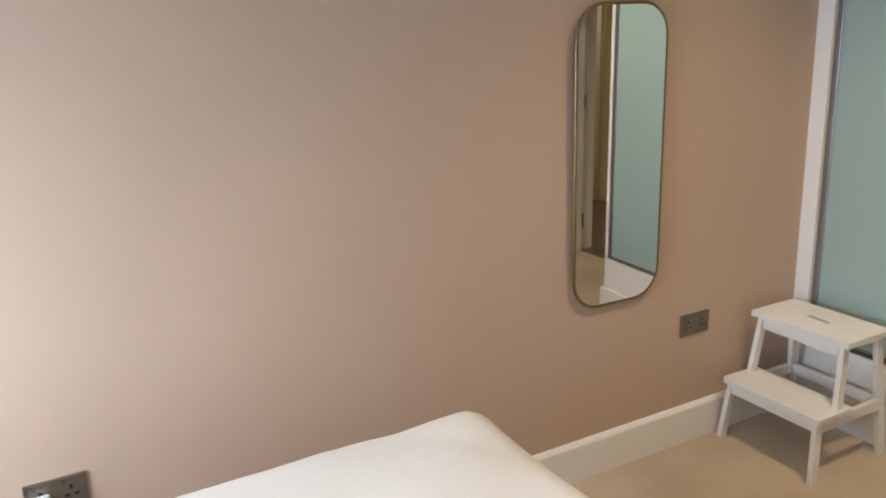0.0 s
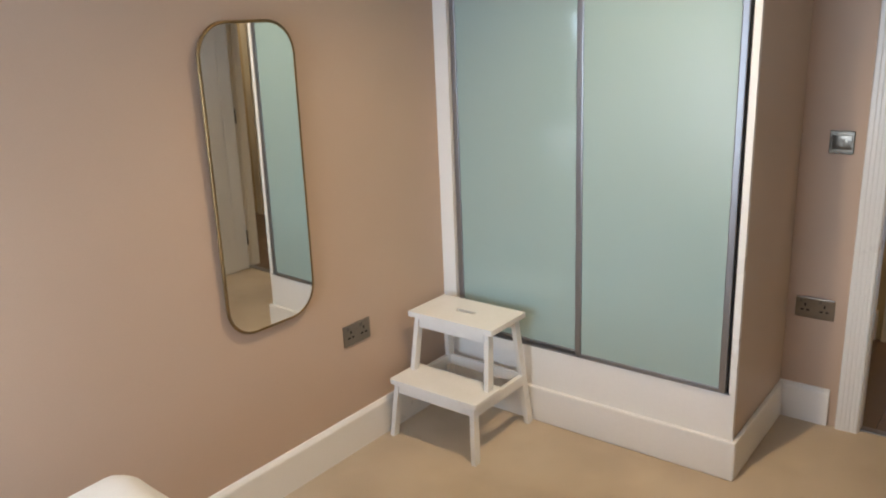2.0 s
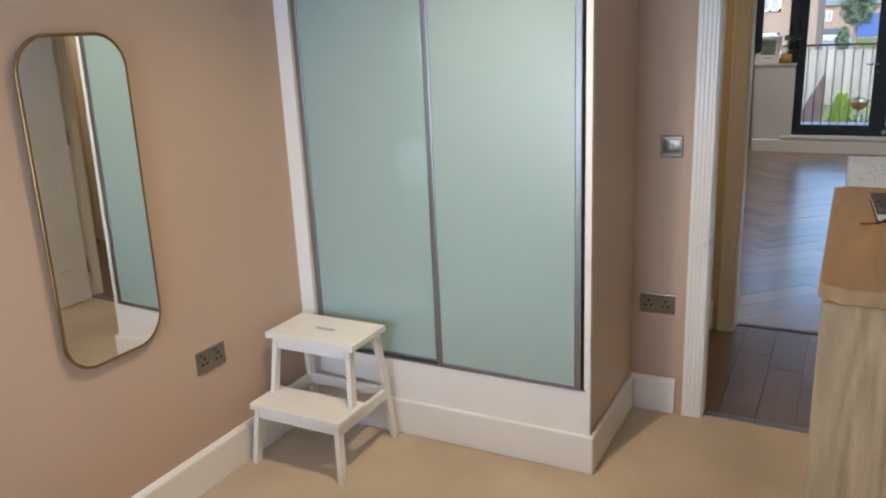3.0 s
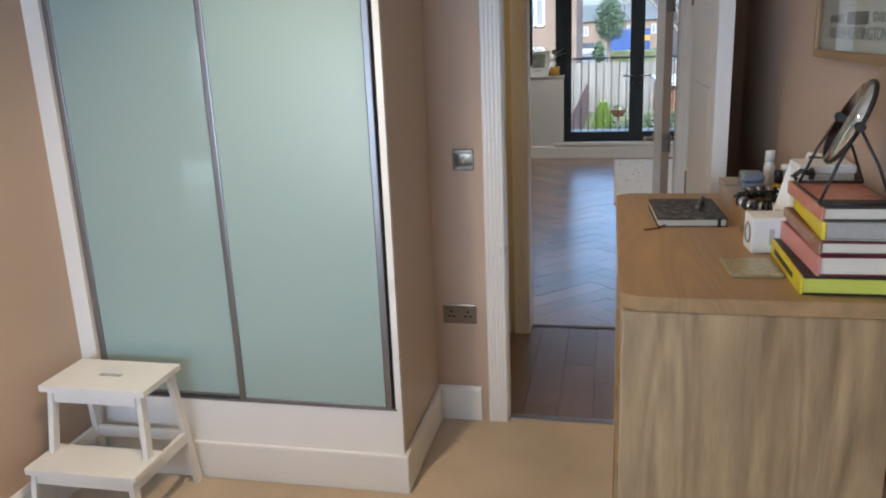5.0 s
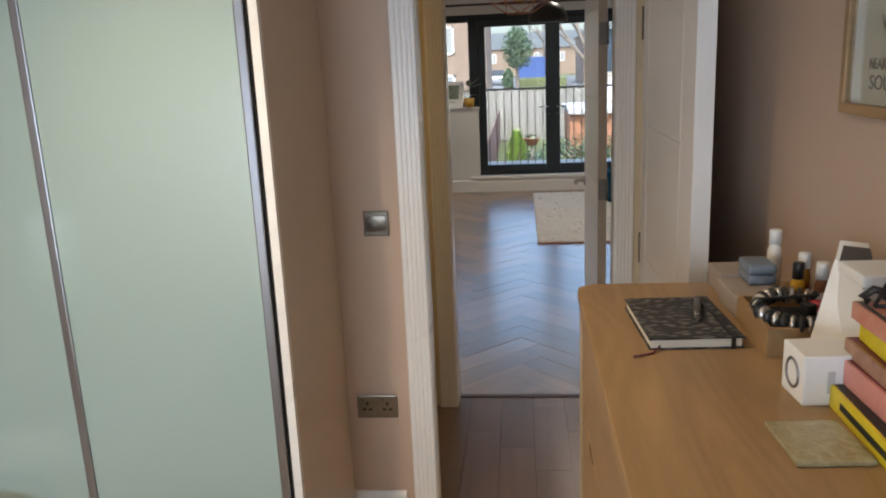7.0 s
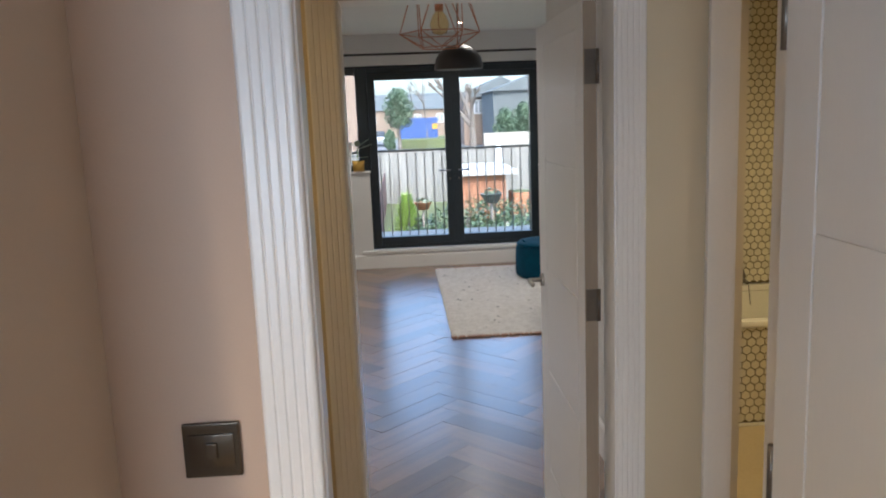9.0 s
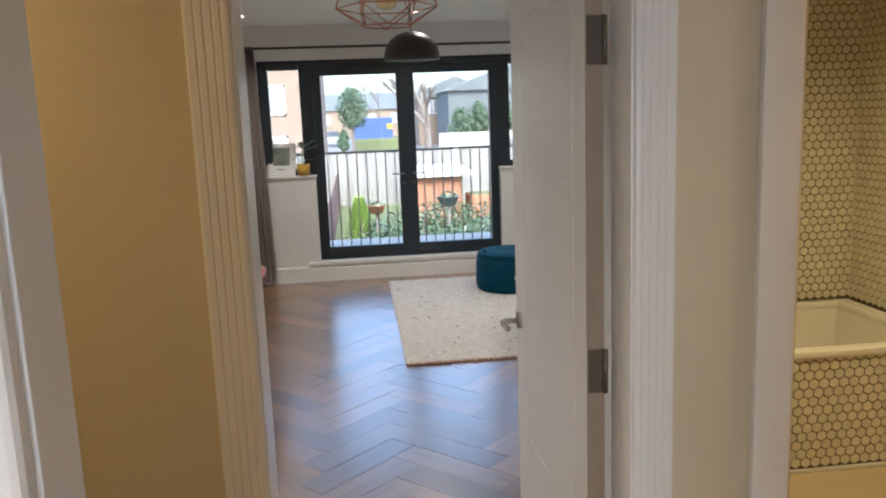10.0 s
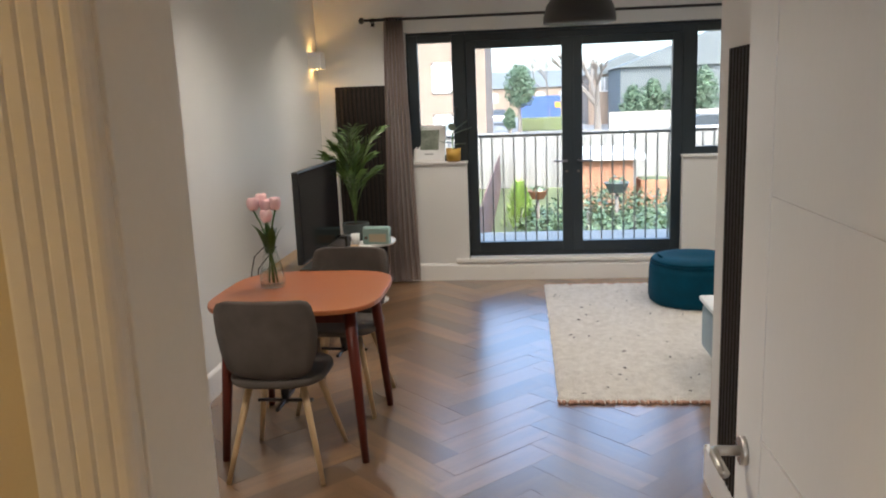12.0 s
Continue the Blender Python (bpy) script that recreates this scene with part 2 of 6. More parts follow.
M_HEXGROUT = mat("dark_grout", (0.13, 0.10, 0.05), (0.10, 0.075, 0.04), rough=0.9)
M_BATH = mat("white_bath_acrylic", (0.80, 0.77, 0.68), (0.77, 0.74, 0.65), rough=0.15, scale=2, fine=40, bump=0.0, rough_var=0.04)
M_BATHFLOOR = mat("beige_stone_floor", (0.52, 0.42, 0.26), (0.44, 0.35, 0.21), rough=0.35, scale=3, fine=60, bump=0.05)


# ---- mesh helpers ----
def shape(bm, smooth=False, bevel=0.0, segments=2):
    """Bevels all sharp edges and sets smooth shading."""
    if bevel:
        edges = [e for e in bm.edges if len(e.link_faces) == 2 and e.calc_face_angle(0) > 0.5]
        bmesh.ops.bevel(bm, geom=edges, offset=bevel, segments=segments, affect="EDGES", profile=0.6, clamp_overlap=True)
    for f in bm.faces:
        f.smooth = smooth
    return bm


def finish(name, bm, material):
    me = bpy.data.meshes.new(name)
    bm.normal_update()
    bm.to_mesh(me)
    bm.free()
    me.materials.append(material)
    return me


def part(name, bm, material, parent=None, label="", m=None):
    """Links a bmesh as one mesh object under a thing or a part."""
    ob = new(name, finish(name, bm, material))
    if parent is not None:
        ob.parent = parent
    if m is not None:
        ob.matrix_basis = m
    if label:
        ob["label"] = label
    return ob


def thing(name, label, category, m=None, group="", kind=""):
    ob = new(name)
    if m is not None:
        ob.matrix_basis = m
    return tagged(ob, label, category, group, kind)


def setting(name, bm, material, label, category, parent=None):
    ob = new(name, finish(name, bm, material))
    if parent is not None:
        ob.parent = parent
    return tagged(ob, label, category, "", "structure")


def add_box(bm, x0, x1, y0, y1, z0, z1):
    g = bmesh.ops.create_cube(bm, size=1.0, matrix=Matrix.LocRotScale(((x0 + x1) / 2, (y0 + y1) / 2, (z0 + z1) / 2), None, (x1 - x0, y1 - y0, z1 - z0)))
    return g["verts"]


def box(x0, x1, y0, y1, z0, z1, bevel=0.0, segments=2, smooth=False):
    bm = bmesh.new()
    add_box(bm, x0, x1, y0, y1, z0, z1)
    return shape(bm, smooth, bevel, segments)


def boxes(*rows, bevel=0.0):
    bm = bmesh.new()
    for r in rows:
        add_box(bm, *r)
    return shape(bm, False, bevel)


def add_tube(bm, a, b, r0, r1=None, n=12):
    a, b = Vector(a), Vector(b)
    r1 = r0 if r1 is None else r1
    rot = (b - a).to_track_quat("Z", "Y").to_matrix().to_4x4()
    return bmesh.ops.create_cone(bm, cap_ends=True, segments=n, radius1=r0, radius2=r1, depth=(b - a).length, matrix=Matrix.Translation((a + b) / 2) @ rot)["verts"]


def tube(a, b, r0, r1=None, n=12):
    bm = bmesh.new()
    add_tube(bm, a, b, r0, r1, n)
    for f in bm.faces:
        f.smooth = len(f.verts) == 4
    return bm


def lathe(profile, n=32, centre=(0, 0, 0)):
    """A turned shape from (radius, height) pairs."""
    bm = bmesh.new()
    rings = []
    for r, z in profile:
        rings.append([bm.verts.new((centre[0] + r * math.cos(2 * math.pi * k / n), centre[1] + r * math.sin(2 * math.pi * k / n), centre[2] + z)) for k in range(n)])
    for p, q in zip(rings, rings[1:]):
        for k in range(n):
            bm.faces.new((p[k], p[(k + 1) % n], q[(k + 1) % n], q[k]))
    if profile[0][0] > 1e-4:
        bm.faces.new(list(reversed(rings[0])))
    if profile[-1][0] > 1e-4:
        bm.faces.new(rings[-1])
    bmesh.ops.remove_doubles(bm, verts=bm.verts, dist=1e-5)
    bmesh.ops.recalc_face_normals(bm, faces=bm.faces)
    for f in bm.faces:
        f.smooth = True
    return bm


def prism(outline, z0, z1, bevel=0.0, smooth=False):
    """A flat outline of (x, y) pairs raised from z0 to z1."""
    bm = bmesh.new()
    low = [bm.verts.new((x, y, z0)) for x, y in outline]
    high = [bm.verts.new((x, y, z1)) for x, y in outline]
    bm.faces.new(list(reversed(low)))
    bm.faces.new(high)
    for k in range(len(low)):
        bm.faces.new((low[k], low[(k + 1) % len(low)], high[(k + 1) % len(low)], high[k]))
    bmesh.ops.recalc_face_normals(bm, faces=bm.faces)
    return shape(bm, smooth, bevel)


def rounded(w, h, r, n=8):
    """The outline of a rounded rectangle round the origin."""
    pts = []
    for cx, cy, a0 in ((w / 2 - r, h / 2 - r, 0), (-w / 2 + r, h / 2 - r, 90), (-w / 2 + r, -h / 2 + r, 180), (w / 2 - r, -h / 2 + r, 270)):
        for k in range(n + 1):
            a = radians(a0 + 90 * k / n)
            pts.append((cx + r * math.cos(a), cy + r * math.sin(a)))
    return pts


def sweep(points, r, n=8, closed=False):
    """A round rod along points."""
    bm = bmesh.new()
    pts = [Vector(p) for p in points]
    rings = []
    up = Vector((0.13, 0.21, 0.97))
    for k, p in enumerate(pts):
        a = pts[k - 1] if k or closed else p
        b = pts[(k + 1) % len(pts)] if k < len(pts) - 1 or closed else p
        d = (b - a).normalized()
        s = d.cross(up).normalized()
        t = s.cross(d)
        rings.append([bm.verts.new(p + r * (math.cos(2 * math.pi * j / n) * s + math.sin(2 * math.pi * j / n) * t)) for j in range(n)])
    pairs = list(zip(rings, rings[1:]))
    if closed:
        pairs.append((rings[-1], rings[0]))
    for p, q in pairs:
        for j in range(n):
            bm.faces.new((p[j], p[(j + 1) % n], q[(j + 1) % n], q[j]))
    if not closed:
        bm.faces.new(rings[0])
        bm.faces.new(rings[-1])
    bmesh.ops.recalc_face_normals(bm, faces=bm.faces)
    for f in bm.faces:
        f.smooth = True
    return bm

# ---- setting: walls, floors, ceilings ----
H = 2.54            # ceiling
N, S = 2.905, 0.385  # bedroom walls
setting("wall_bedroom_north", box(0.6, 5.24, N, N + 0.12, 0, H), M_PINK, "pink-beige painted plaster bedroom wall", "wall")
setting("wall_bedroom_south", box(0.6, 5.24, S - 0.12, S, 0, H), M_PINK, "pink-beige painted plaster bedroom wall", "wall")
setting("wall_bedroom_west", boxes((0.48, 0.6, S - 0.12, 1.45, 0, H), (0.48, 0.6, 2.75, N + 0.12, 0, H), (0.48, 0.6, 1.45, 2.75, 0, 0.5), (0.48, 0.6, 1.45, 2.75, 1.8, H)), M_PINK, "pink-beige bedroom wall round the window", "wall")
BD0, BD1, LD0, LD1, TD0, TD1, DH = 0.502, 1.312, 0.510, 1.324, -0.60, 0.205, 2.0
setting("wall_bedroom_east", boxes((5.24, 5.27, BD1, N + 0.12, 0, H), (5.24, 5.27, -1.3, BD0, 0, H), (5.24, 5.27, BD0, BD1, DH, H)), M_PINK, "pink-beige painted wall with a doorway", "wall")
setting("wall_hall_west", boxes((5.27, 5.30, BD1, N + 0.12, 0, H), (5.27, 5.36, -1.3, BD0, 0, H), (5.27, 5.30, BD0, BD1, DH, H)), M_CREAM, "cream painted hall wall with a doorway", "wall")
setting("wall_hall_east", boxes((6.30, 6.36, LD1, 2.91, 0, H), (6.30, 6.36, TD1, LD0, 0, H), (6.30, 6.36, -1.3, TD0, 0, H), (6.30, 6.36, LD0, LD1, DH, H), (6.30, 6.36, TD0, TD1, DH, H)), M_CREAM, "cream painted hall wall with two doorways", "wall")
setting("wall_living_west", boxes((6.36, 6.42, LD1, 2.91, 0, H), (6.36, 6.42, TD1, LD0, 0, H), (6.36, 6.42, -2.2, TD0, 0, H), (6.36, 6.42, LD0, LD1, DH, H), (6.36, 6.42, TD0, TD1, DH, H)), M_LIVING, "pale grey painted living room wall with a doorway", "wall")
setting("wall_hall_north", box(5.30, 6.30, 2.60, 2.72, 0, H), M_CREAM, "cream painted end wall of the hall", "wall")
setting("wall_hall_south", box(5.36, 6.30, -1.42, -1.30, 0, H), M_CREAM, "cream painted end wall of the hall", "wall")
setting("wall_living_north", box(6.42, 12.95, 2.79, 2.91, 0, H), M_LIVING, "pale grey painted living room wall", "wall")
setting("wall_living_block", boxes((6.42, 8.93, 0.16, 0.225, 0, H), (8.87, 8.93, -2.2, 0.16, 0, H)), M_LIVING, "pale grey painted wall with an outer corner", "wall")
setting("wall_bathroom_north", box(6.42, 8.87, 0.10, 0.16, 0, H), M_CREAM, "cream bathroom wall", "wall")
setting("wall_bathroom_south", box(6.42, 8.87, -2.2, -2.1, 0, H), M_CREAM, "cream bathroom wall", "wall")
setting("wall_living_south", box(8.87, 12.95, -2.32, -2.2, 0, H), M_LIVING, "pale grey painted living room wall", "wall")
XE = 12.72
setting("wall_living_east", boxes((XE, 12.95, 2.0, 2.79, 0, H), (XE, 12.95, 1.487, 2.0, 0, 1.065), (XE, 12.95, -0.395, 1.487, 0, 0.165), (XE, 12.95, -0.93, -0.395, 0, 1.065),
                                   (XE, 12.95, -2.2, -0.93, 0, H), (XE, 12.95, -0.93, 2.0, 2.215, H)), M_LIVING, "pale grey window wall with low side parapets", "wall")
setting("ceiling_bedroom", box(0.48, 5.30, S - 0.12, N + 0.12, H, H + 0.1), M_CEIL, "white painted flat bedroom ceiling", "ceiling")
setting("ceiling_hall", box(5.30, 6.36, -1.42, 3.025, H, H + 0.1), M_CEIL, "white painted flat hall ceiling", "ceiling")
setting("ceiling_living", box(6.36, 12.95, -2.32, 3.025, H, H + 0.1), M_CEIL, "white painted flat living room ceiling", "ceiling")
setting("floor_bedroom", box(0.48, 5.27, S - 0.12, N + 0.12, -0.12, 0), M_CARPET, "beige cut-pile carpet with faint marks", "floor")
floor_hall = setting("floor_hall", box(5.27, 6.36, -1.42, 2.9, -0.12, -0.012), M_JOINT_SHADE, "dark walnut plank hall floor", "floor")
floor_living = setting("floor_living", boxes((6.36, 12.95, 0.16, 2.9, -0.12, -0.012), (8.87, 12.95, -2.3, 0.16, -0.12, -0.012)), M_JOINT_SHADE, "oiled oak herringbone floor", "floor")
setting("floor_bathroom", box(6.36, 8.87, -2.2, 0.16, -0.12, 0.004), M_BATHFLOOR, "beige stone bathroom floor", "floor")
setting("threshold_bedroom", box(5.255, 5.295, BD0, BD1, -0.01, 0.006, 0.003), M_ALU, "thin metal carpet strip in the doorway", "threshold")
setting("threshold_living", box(6.395, 6.43, LD0, LD1, -0.012, 0.004, 0.002), mat("dark_strip", (0.06, 0.03, 0.02), rough=0.5), "thin dark wood floor strip", "threshold")


def skirting(name, x0, y0, x1, y1, side, h=0.158, material=M_GLOSSW, label="white painted skirting board"):
    """A moulded board along a wall from (x0, y0) to (x1, y1); side: +1 or -1 to the left of that way."""
    d = Vector((x1 - x0, y1 - y0, 0)).normalized()
    nrm = Vector((-d.y, d.x, 0)) * side
    prof = [(0, 0), (0.018, 0), (0.018, h - 0.020), (0.0165, h - 0.014), (0.008, h - 0.002), (0.005, h), (0, h)]
    bm = bmesh.new()
    ends = []
    for q in ((x0, y0), (x1, y1)):
        ends.append([bm.verts.new(Vector((q[0], q[1], 0)) + nrm * o + Vector((0, 0, z))) for o, z in prof])
    k = len(prof)
    for j in range(k):
        bm.faces.new((ends[0][j], ends[0][(j + 1) % k], ends[1][(j + 1) % k], ends[1][j]))
    bm.faces.new(ends[0])
    bm.faces.new(ends[1])
    bmesh.ops.recalc_face_normals(bm, faces=bm.faces)
    return setting(name, bm, material, label, "skirting board")


skirting("baseboard_bedroom_north", 0.6, N, 4.605, N, -1)
skirting("baseboard_bedroom_south", 0.6, S, 5.22, S, 1)
skirting("baseboard_nook", 5.24, 1.60, 5.24, 1.405, -1)
skirting("baseboard_living_north", 6.42, 2.79, XE, 2.79, -1)
skirting("baseboard_living_east_a", XE, 2.77, XE, 1.60, -1)
skirting("baseboard_living_east_b", XE, -0.47, XE, -2.2, -1)
skirting("baseboard_living_east_c", XE, 1.60, XE, -0.47, -1, 0.15)
skirting("baseboard_living_block", 6.50, 0.225, 8.93, 0.225, 1)
skirting("baseboard_living_block_end", 8.93, 0.243, 8.93, -2.2, 1)
skirting("baseboard_hall", 6.30, 2.60, 6.30, 1.41, -1)
skirting("baseboard_hall_middle", 6.30, 0.45, 6.30, 0.275, -1)


def reeded(name, x, y0, y1, z0, z1, out, label="white fluted door architrave"):
    """An upright fluted board on the wall at x, out: the way it faces along x; y0 is the opening's side."""
    w = y1 - y0
    offs = [(0.0, 0.012), (0.03, 0.016), (0.08, 0.0178), (0.15, 0.0178), (0.185, 0.0158), (0.22, 0.0178), (0.34, 0.0180), (0.375, 0.0160), (0.41, 0.0182), (0.53, 0.0184), (0.565, 0.0164), (0.60, 0.0188), (0.72, 0.0192), (0.755, 0.0172), (0.79, 0.0198), (0.93, 0.0204), (0.97, 0.0195), (1.0, 0.016)]
    bm = bmesh.new()
    pts = [(0.0, 0.0)] + offs + [(1.0, 0.0)]
    ends = []
    for z in (z0, z1):
        ends.append([bm.verts.new((x + out * o, y0 + w * u, z)) for u, o in pts])
    for j in range(len(pts)):
        q = (j + 1) % len(pts)
        bm.faces.new((ends[0][j], ends[0][q], ends[1][q], ends[1][j]))
    bm.faces.new(ends[0])
    bm.faces.new(ends[1])
    bmesh.ops.recalc_face_normals(bm, faces=bm.faces)
    return bm


def head_board(x, out, y0, y1, z0, z1):
    return box(min(x, x + out * 0.02), max(x, x + out * 0.02), y0, y1, z0, z1, 0.004)


def door_frame(name, xa, xb, y0, y1, sides, label):
    """Lining of an opening between the faces xa and xb, with boards on both faces. sides: which boards stand at y0, y1 on face a, then on face b."""
    fr = thing(name, label, "door frame", kind="structure")
    part("lining", box(xa - 0.002, xb + 0.002, y1 - 0.028, y1 + 0.0, 0, DH, 0.002), M_GLOSSW, fr)
    part("lining", box(xa - 0.002, xb + 0.002, y0, y0 + 0.028, 0, DH, 0.002), M_GLOSSW, fr)
    part("lining", box(xa - 0.002, xb + 0.002, y0 + 0.028, y1 - 0.028, DH - 0.028, DH, 0.002), M_GLOSSW, fr)
    wa = 0.084
    for x, out, pair in ((xa - 0.001, -1, sides[:2]), (xb + 0.001, 1, sides[2:])):
        if 2 in pair:
            part("architrave", head_board(x, out, y0 - 0.066, y0 + 0.014, 0, DH + 0.08), M_GLOSSW, fr)
            part("architrave", head_board(x, out, y1 - 0.014, y1 + 0.066, 0, DH + 0.08), M_GLOSSW, fr)
            pair = (0, 0)
        if pair[0]:
            part("architrave", reeded("architrave", x, y0 + 0.024, y0 + 0.024 - wa, 0, DH + 0.08, out), M_GLOSSW, fr)
        if pair[1]:
            part("architrave", reeded("architrave", x, y1 - 0.024, y1 - 0.024 + wa, 0, DH + 0.08, out), M_GLOSSW, fr)
        if x > 5.35 or out < 0:
            part("architrave", head_board(x, out, y0 + 0.025, y1 - 0.025, DH - 0.014, DH + 0.08), M_GLOSSW, fr)
    return fr


door_frame("door_frame_bedroom", 5.24, 5.30, BD0, BD1, (1, 1, 0, 0), "white painted door frame with fluted architrave")
part("lining", box(5.303, 5.362, BD0 + 0.0005, BD0 + 0.028, 0, DH, 0.002), M_GLOSSW, bpy.data.objects["door_frame_bedroom"])
door_frame("door_frame_living", 6.30, 6.42, LD0, LD1, (1, 1, 1, 1), "white painted door frame with fluted architrave")
door_frame("door_frame_bathroom", 6.30, 6.42, TD0, TD1, (2, 2, 0, 0), "white painted bathroom door frame")


M_EDGE = wood("brown_door_edge", (0.36, 0.285, 0.205), (0.29, 0.225, 0.16), rough=0.6, axis=2)


def door(name, length, label, hinges_at, m):
    """A door leaf: its hinge edge is the origin, the leaf runs along +x and is 0.042 thick in +y, with planed grooves on both faces."""
    d = thing(name, label, "door", m, kind="structure")
    z0, z1, t, g = 0.008, 1.968, 0.042, 0.004
    xs = [0.0, 0.094, 0.1005, length - 0.150, length - 0.1440, length]
    zs = [z0, 0.235, 0.2412, 0.648, 0.6542, 1.060, 1.0662, 1.472, 1.4782, 1.890, 1.8962, z1]
    bm = bmesh.new()
    for side, y, inner in ((0, 0.0, g), (1, t, t - g)):
        deep = [[inner if (i in (1, 3) and 0 < j < 10) or (j in (1, 3, 5, 7, 9) and 1 <= i <= 3) else y for j in range(11)] for i in range(5)]
        for i in range(5):
            for j in range(11):
                a, b, c, e, yy = xs[i], xs[i + 1], zs[j], zs[j + 1], deep[i][j]
                bm.faces.new([bm.verts.new(p) for p in ((a, yy, c), (b, yy, c), (b, yy, e), (a, yy, e))])
                if i < 4 and deep[i + 1][j] != yy:
                    bm.faces.new([bm.verts.new(p) for p in ((b, yy, c), (b, deep[i + 1][j], c), (b, deep[i + 1][j], e), (b, yy, e))])
                if j < 10 and deep[i][j + 1] != yy:
                    bm.faces.new([bm.verts.new(p) for p in ((a, yy, e), (b, yy, e), (b, deep[i][j + 1], e), (a, deep[i][j + 1], e))])
    for p in (((0, 0, z0), (0, t, z0), (0, t, z1), (0, 0, z1)), ((length, t, z0), (length, 0, z0), (length, 0, z1), (length, t, z1)),
              ((0, 0, z1), (0, t, z1), (length, t, z1), (length, 0, z1)), ((0, t, z0), (0, 0, z0), (length, 0, z0), (length, t, z0))):
        bm.faces.new([bm.verts.new(v) for v in p])
    bmesh.ops.remove_doubles(bm, verts=bm.verts, dist=1e-5)
    bmesh.ops.recalc_face_normals(bm, faces=bm.faces)
    part("leaf", bm, M_DOORW, d)
    # thin brown strip laid over the leaf's hinge edge
    part("edge_strip", box(-0.0016, -0.0002, 0.001, t - 0.001, z0 + 0.002, z1 - 0.002), M_EDGE, d, "brown strip on the hinge edge")
    for z in hinges_at:
        h = part("hinge", box(-0.004, -0.0005, 0.004, t - 0.004, z - 0.05, z + 0.05), M_NICKEL, d, "satin nickel butt hinge")
        part("knuckle", tube((-0.006, 0.0, z - 0.05), (-0.006, 0.0, z + 0.05), 0.006), M_NICKEL, h)
    for y, out in ((0.0, -1), (t, 1)):
        r = part("rose", tube((length - 0.06, y, 1.0), (length - 0.06, y + out * 0.010, 1.0), 0.026, n=24), M_CHROME, d, "round satin nickel rose")
        lever = sweep([(length - 0.06, y + out * 0.008, 1.0), (length - 0.06, y + out * 0.045, 1.0), (length - 0.062, y + out * 0.055, 1.0), (length - 0.075, y + out * 0.058, 1.0), (length - 0.150, y + out * 0.058, 1.0)], 0.009, 10)
        part("lever", lever, M_CHROME, r, "satin nickel lever handle")
    part("latch_plate", box(length - 0.001, length + 0.0015, t / 2 - 0.012, t / 2 + 0.012, 0.93, 1.07), M_NICKEL, d)
    return d


door("door_living", 0.76, "white grooved living room door standing open", (0.23, 1.065, 1.78), pose(6.398, 0.5615, 0))
door("door_bedroom", 0.752, "white grooved bedroom door standing open", (0.23, 1.065, 1.78), pose(5.235, 0.576, 0, 0, 0, 180))

# bedroom window, behind the walker
wb = thing("window_bedroom", "white bedroom window in the end wall", "window", kind="structure")
for r in ((0.50, 0.56, 1.45, 1.51, 0.5, 1.8), (0.50, 0.56, 2.69, 2.75, 0.5, 1.8), (0.50, 0.56, 1.51, 2.69, 0.5, 0.56), (0.50, 0.56, 1.51, 2.69, 1.74, 1.8), (0.50, 0.56, 2.07, 2.13, 0.56, 1.74)):
    part("window_frame", box(*r, 0.004), M_GLOSSW, wb)
for y0, y1 in ((1.51, 2.07), (2.13, 2.69)):
    part("pane", box(0.525, 0.531, y0, y1, 0.56, 1.74), M_GLASS, wb).visible_shadow = False

# living room window and french doors
WX0, WX1 = 12.80, 12.87
wl = thing("window_1", "anthracite framed french doors between two side windows", "window", kind="structure")


def bar(name, y0, y1, z0, z1, parent=wl, x0=WX0, x1=WX1, label=""):
    return part(name, box(x0, x1, y0, y1, z0, z1, 0.006), M_ANTHRA, parent, label)


bar("outer_frame", 1.90, 2.0, 1.085, 2.19)
bar("outer_frame", 1.60, 1.9, 2.125, 2.19)
bar("outer_frame", 1.60, 1.9, 1.085, 1.15)
bar("outer_frame", 1.475, 1.598, 0.205, 2.19)
bar("outer_frame", -0.516, -0.395, 0.205, 2.19)
bar("outer_frame", -0.82, -0.516, 2.125, 2.19)
bar("outer_frame", -0.82, -0.516, 1.085, 1.15)
bar("outer_frame", -0.93, -0.82, 1.085, 2.19)
bar("outer_frame", -0.93, 2.0, 2.1905, 2.2145)
bar("outer_frame", -0.395, 1.475, 2.13, 2.19)
bar("outer_frame", -0.395, 1.475, 0.205, 0.245)
for y0, y1, hy in ((0.553, 1.473, 0.60), (-0.393, 0.545, 0.497)):
    leaf = part("french_door", boxes((WX0 - 0.012, WX1 - 0.012, y0, y0 + 0.085, 0.247, 2.128), (WX0 - 0.012, WX1 - 0.012, y1 - 0.085, y1, 0.247, 2.128),
                                     (WX0 - 0.012, WX1 - 0.012, y0 + 0.085, y1 - 0.085, 0.247, 0.335), (WX0 - 0.012, WX1 - 0.012, y0 + 0.085, y1 - 0.085, 2.06, 2.128), bevel=0.004), M_ANTHRA, wl)
    part("pane", box(WX0 + 0.02, WX0 + 0.026, y0 + 0.085, y1 - 0.085, 0.335, 2.06), M_GLASS, leaf).visible_shadow = False
    out = 1 if hy > 0.55 else -1
    part("door_handle", sweep([(WX0 - 0.012, hy, 1.06), (WX0 - 0.055, hy, 1.06), (WX0 - 0.062, hy + out * 0.02, 1.06), (WX0 - 0.062, hy + out * 0.12, 1.06)], 0.009), M_ALU, leaf, "grey lever handle")
    part("keyhole", tube((WX0 - 0.013, hy, 0.965), (WX0 - 0.018, hy, 0.965), 0.012, n=16), M_NICKEL, leaf)
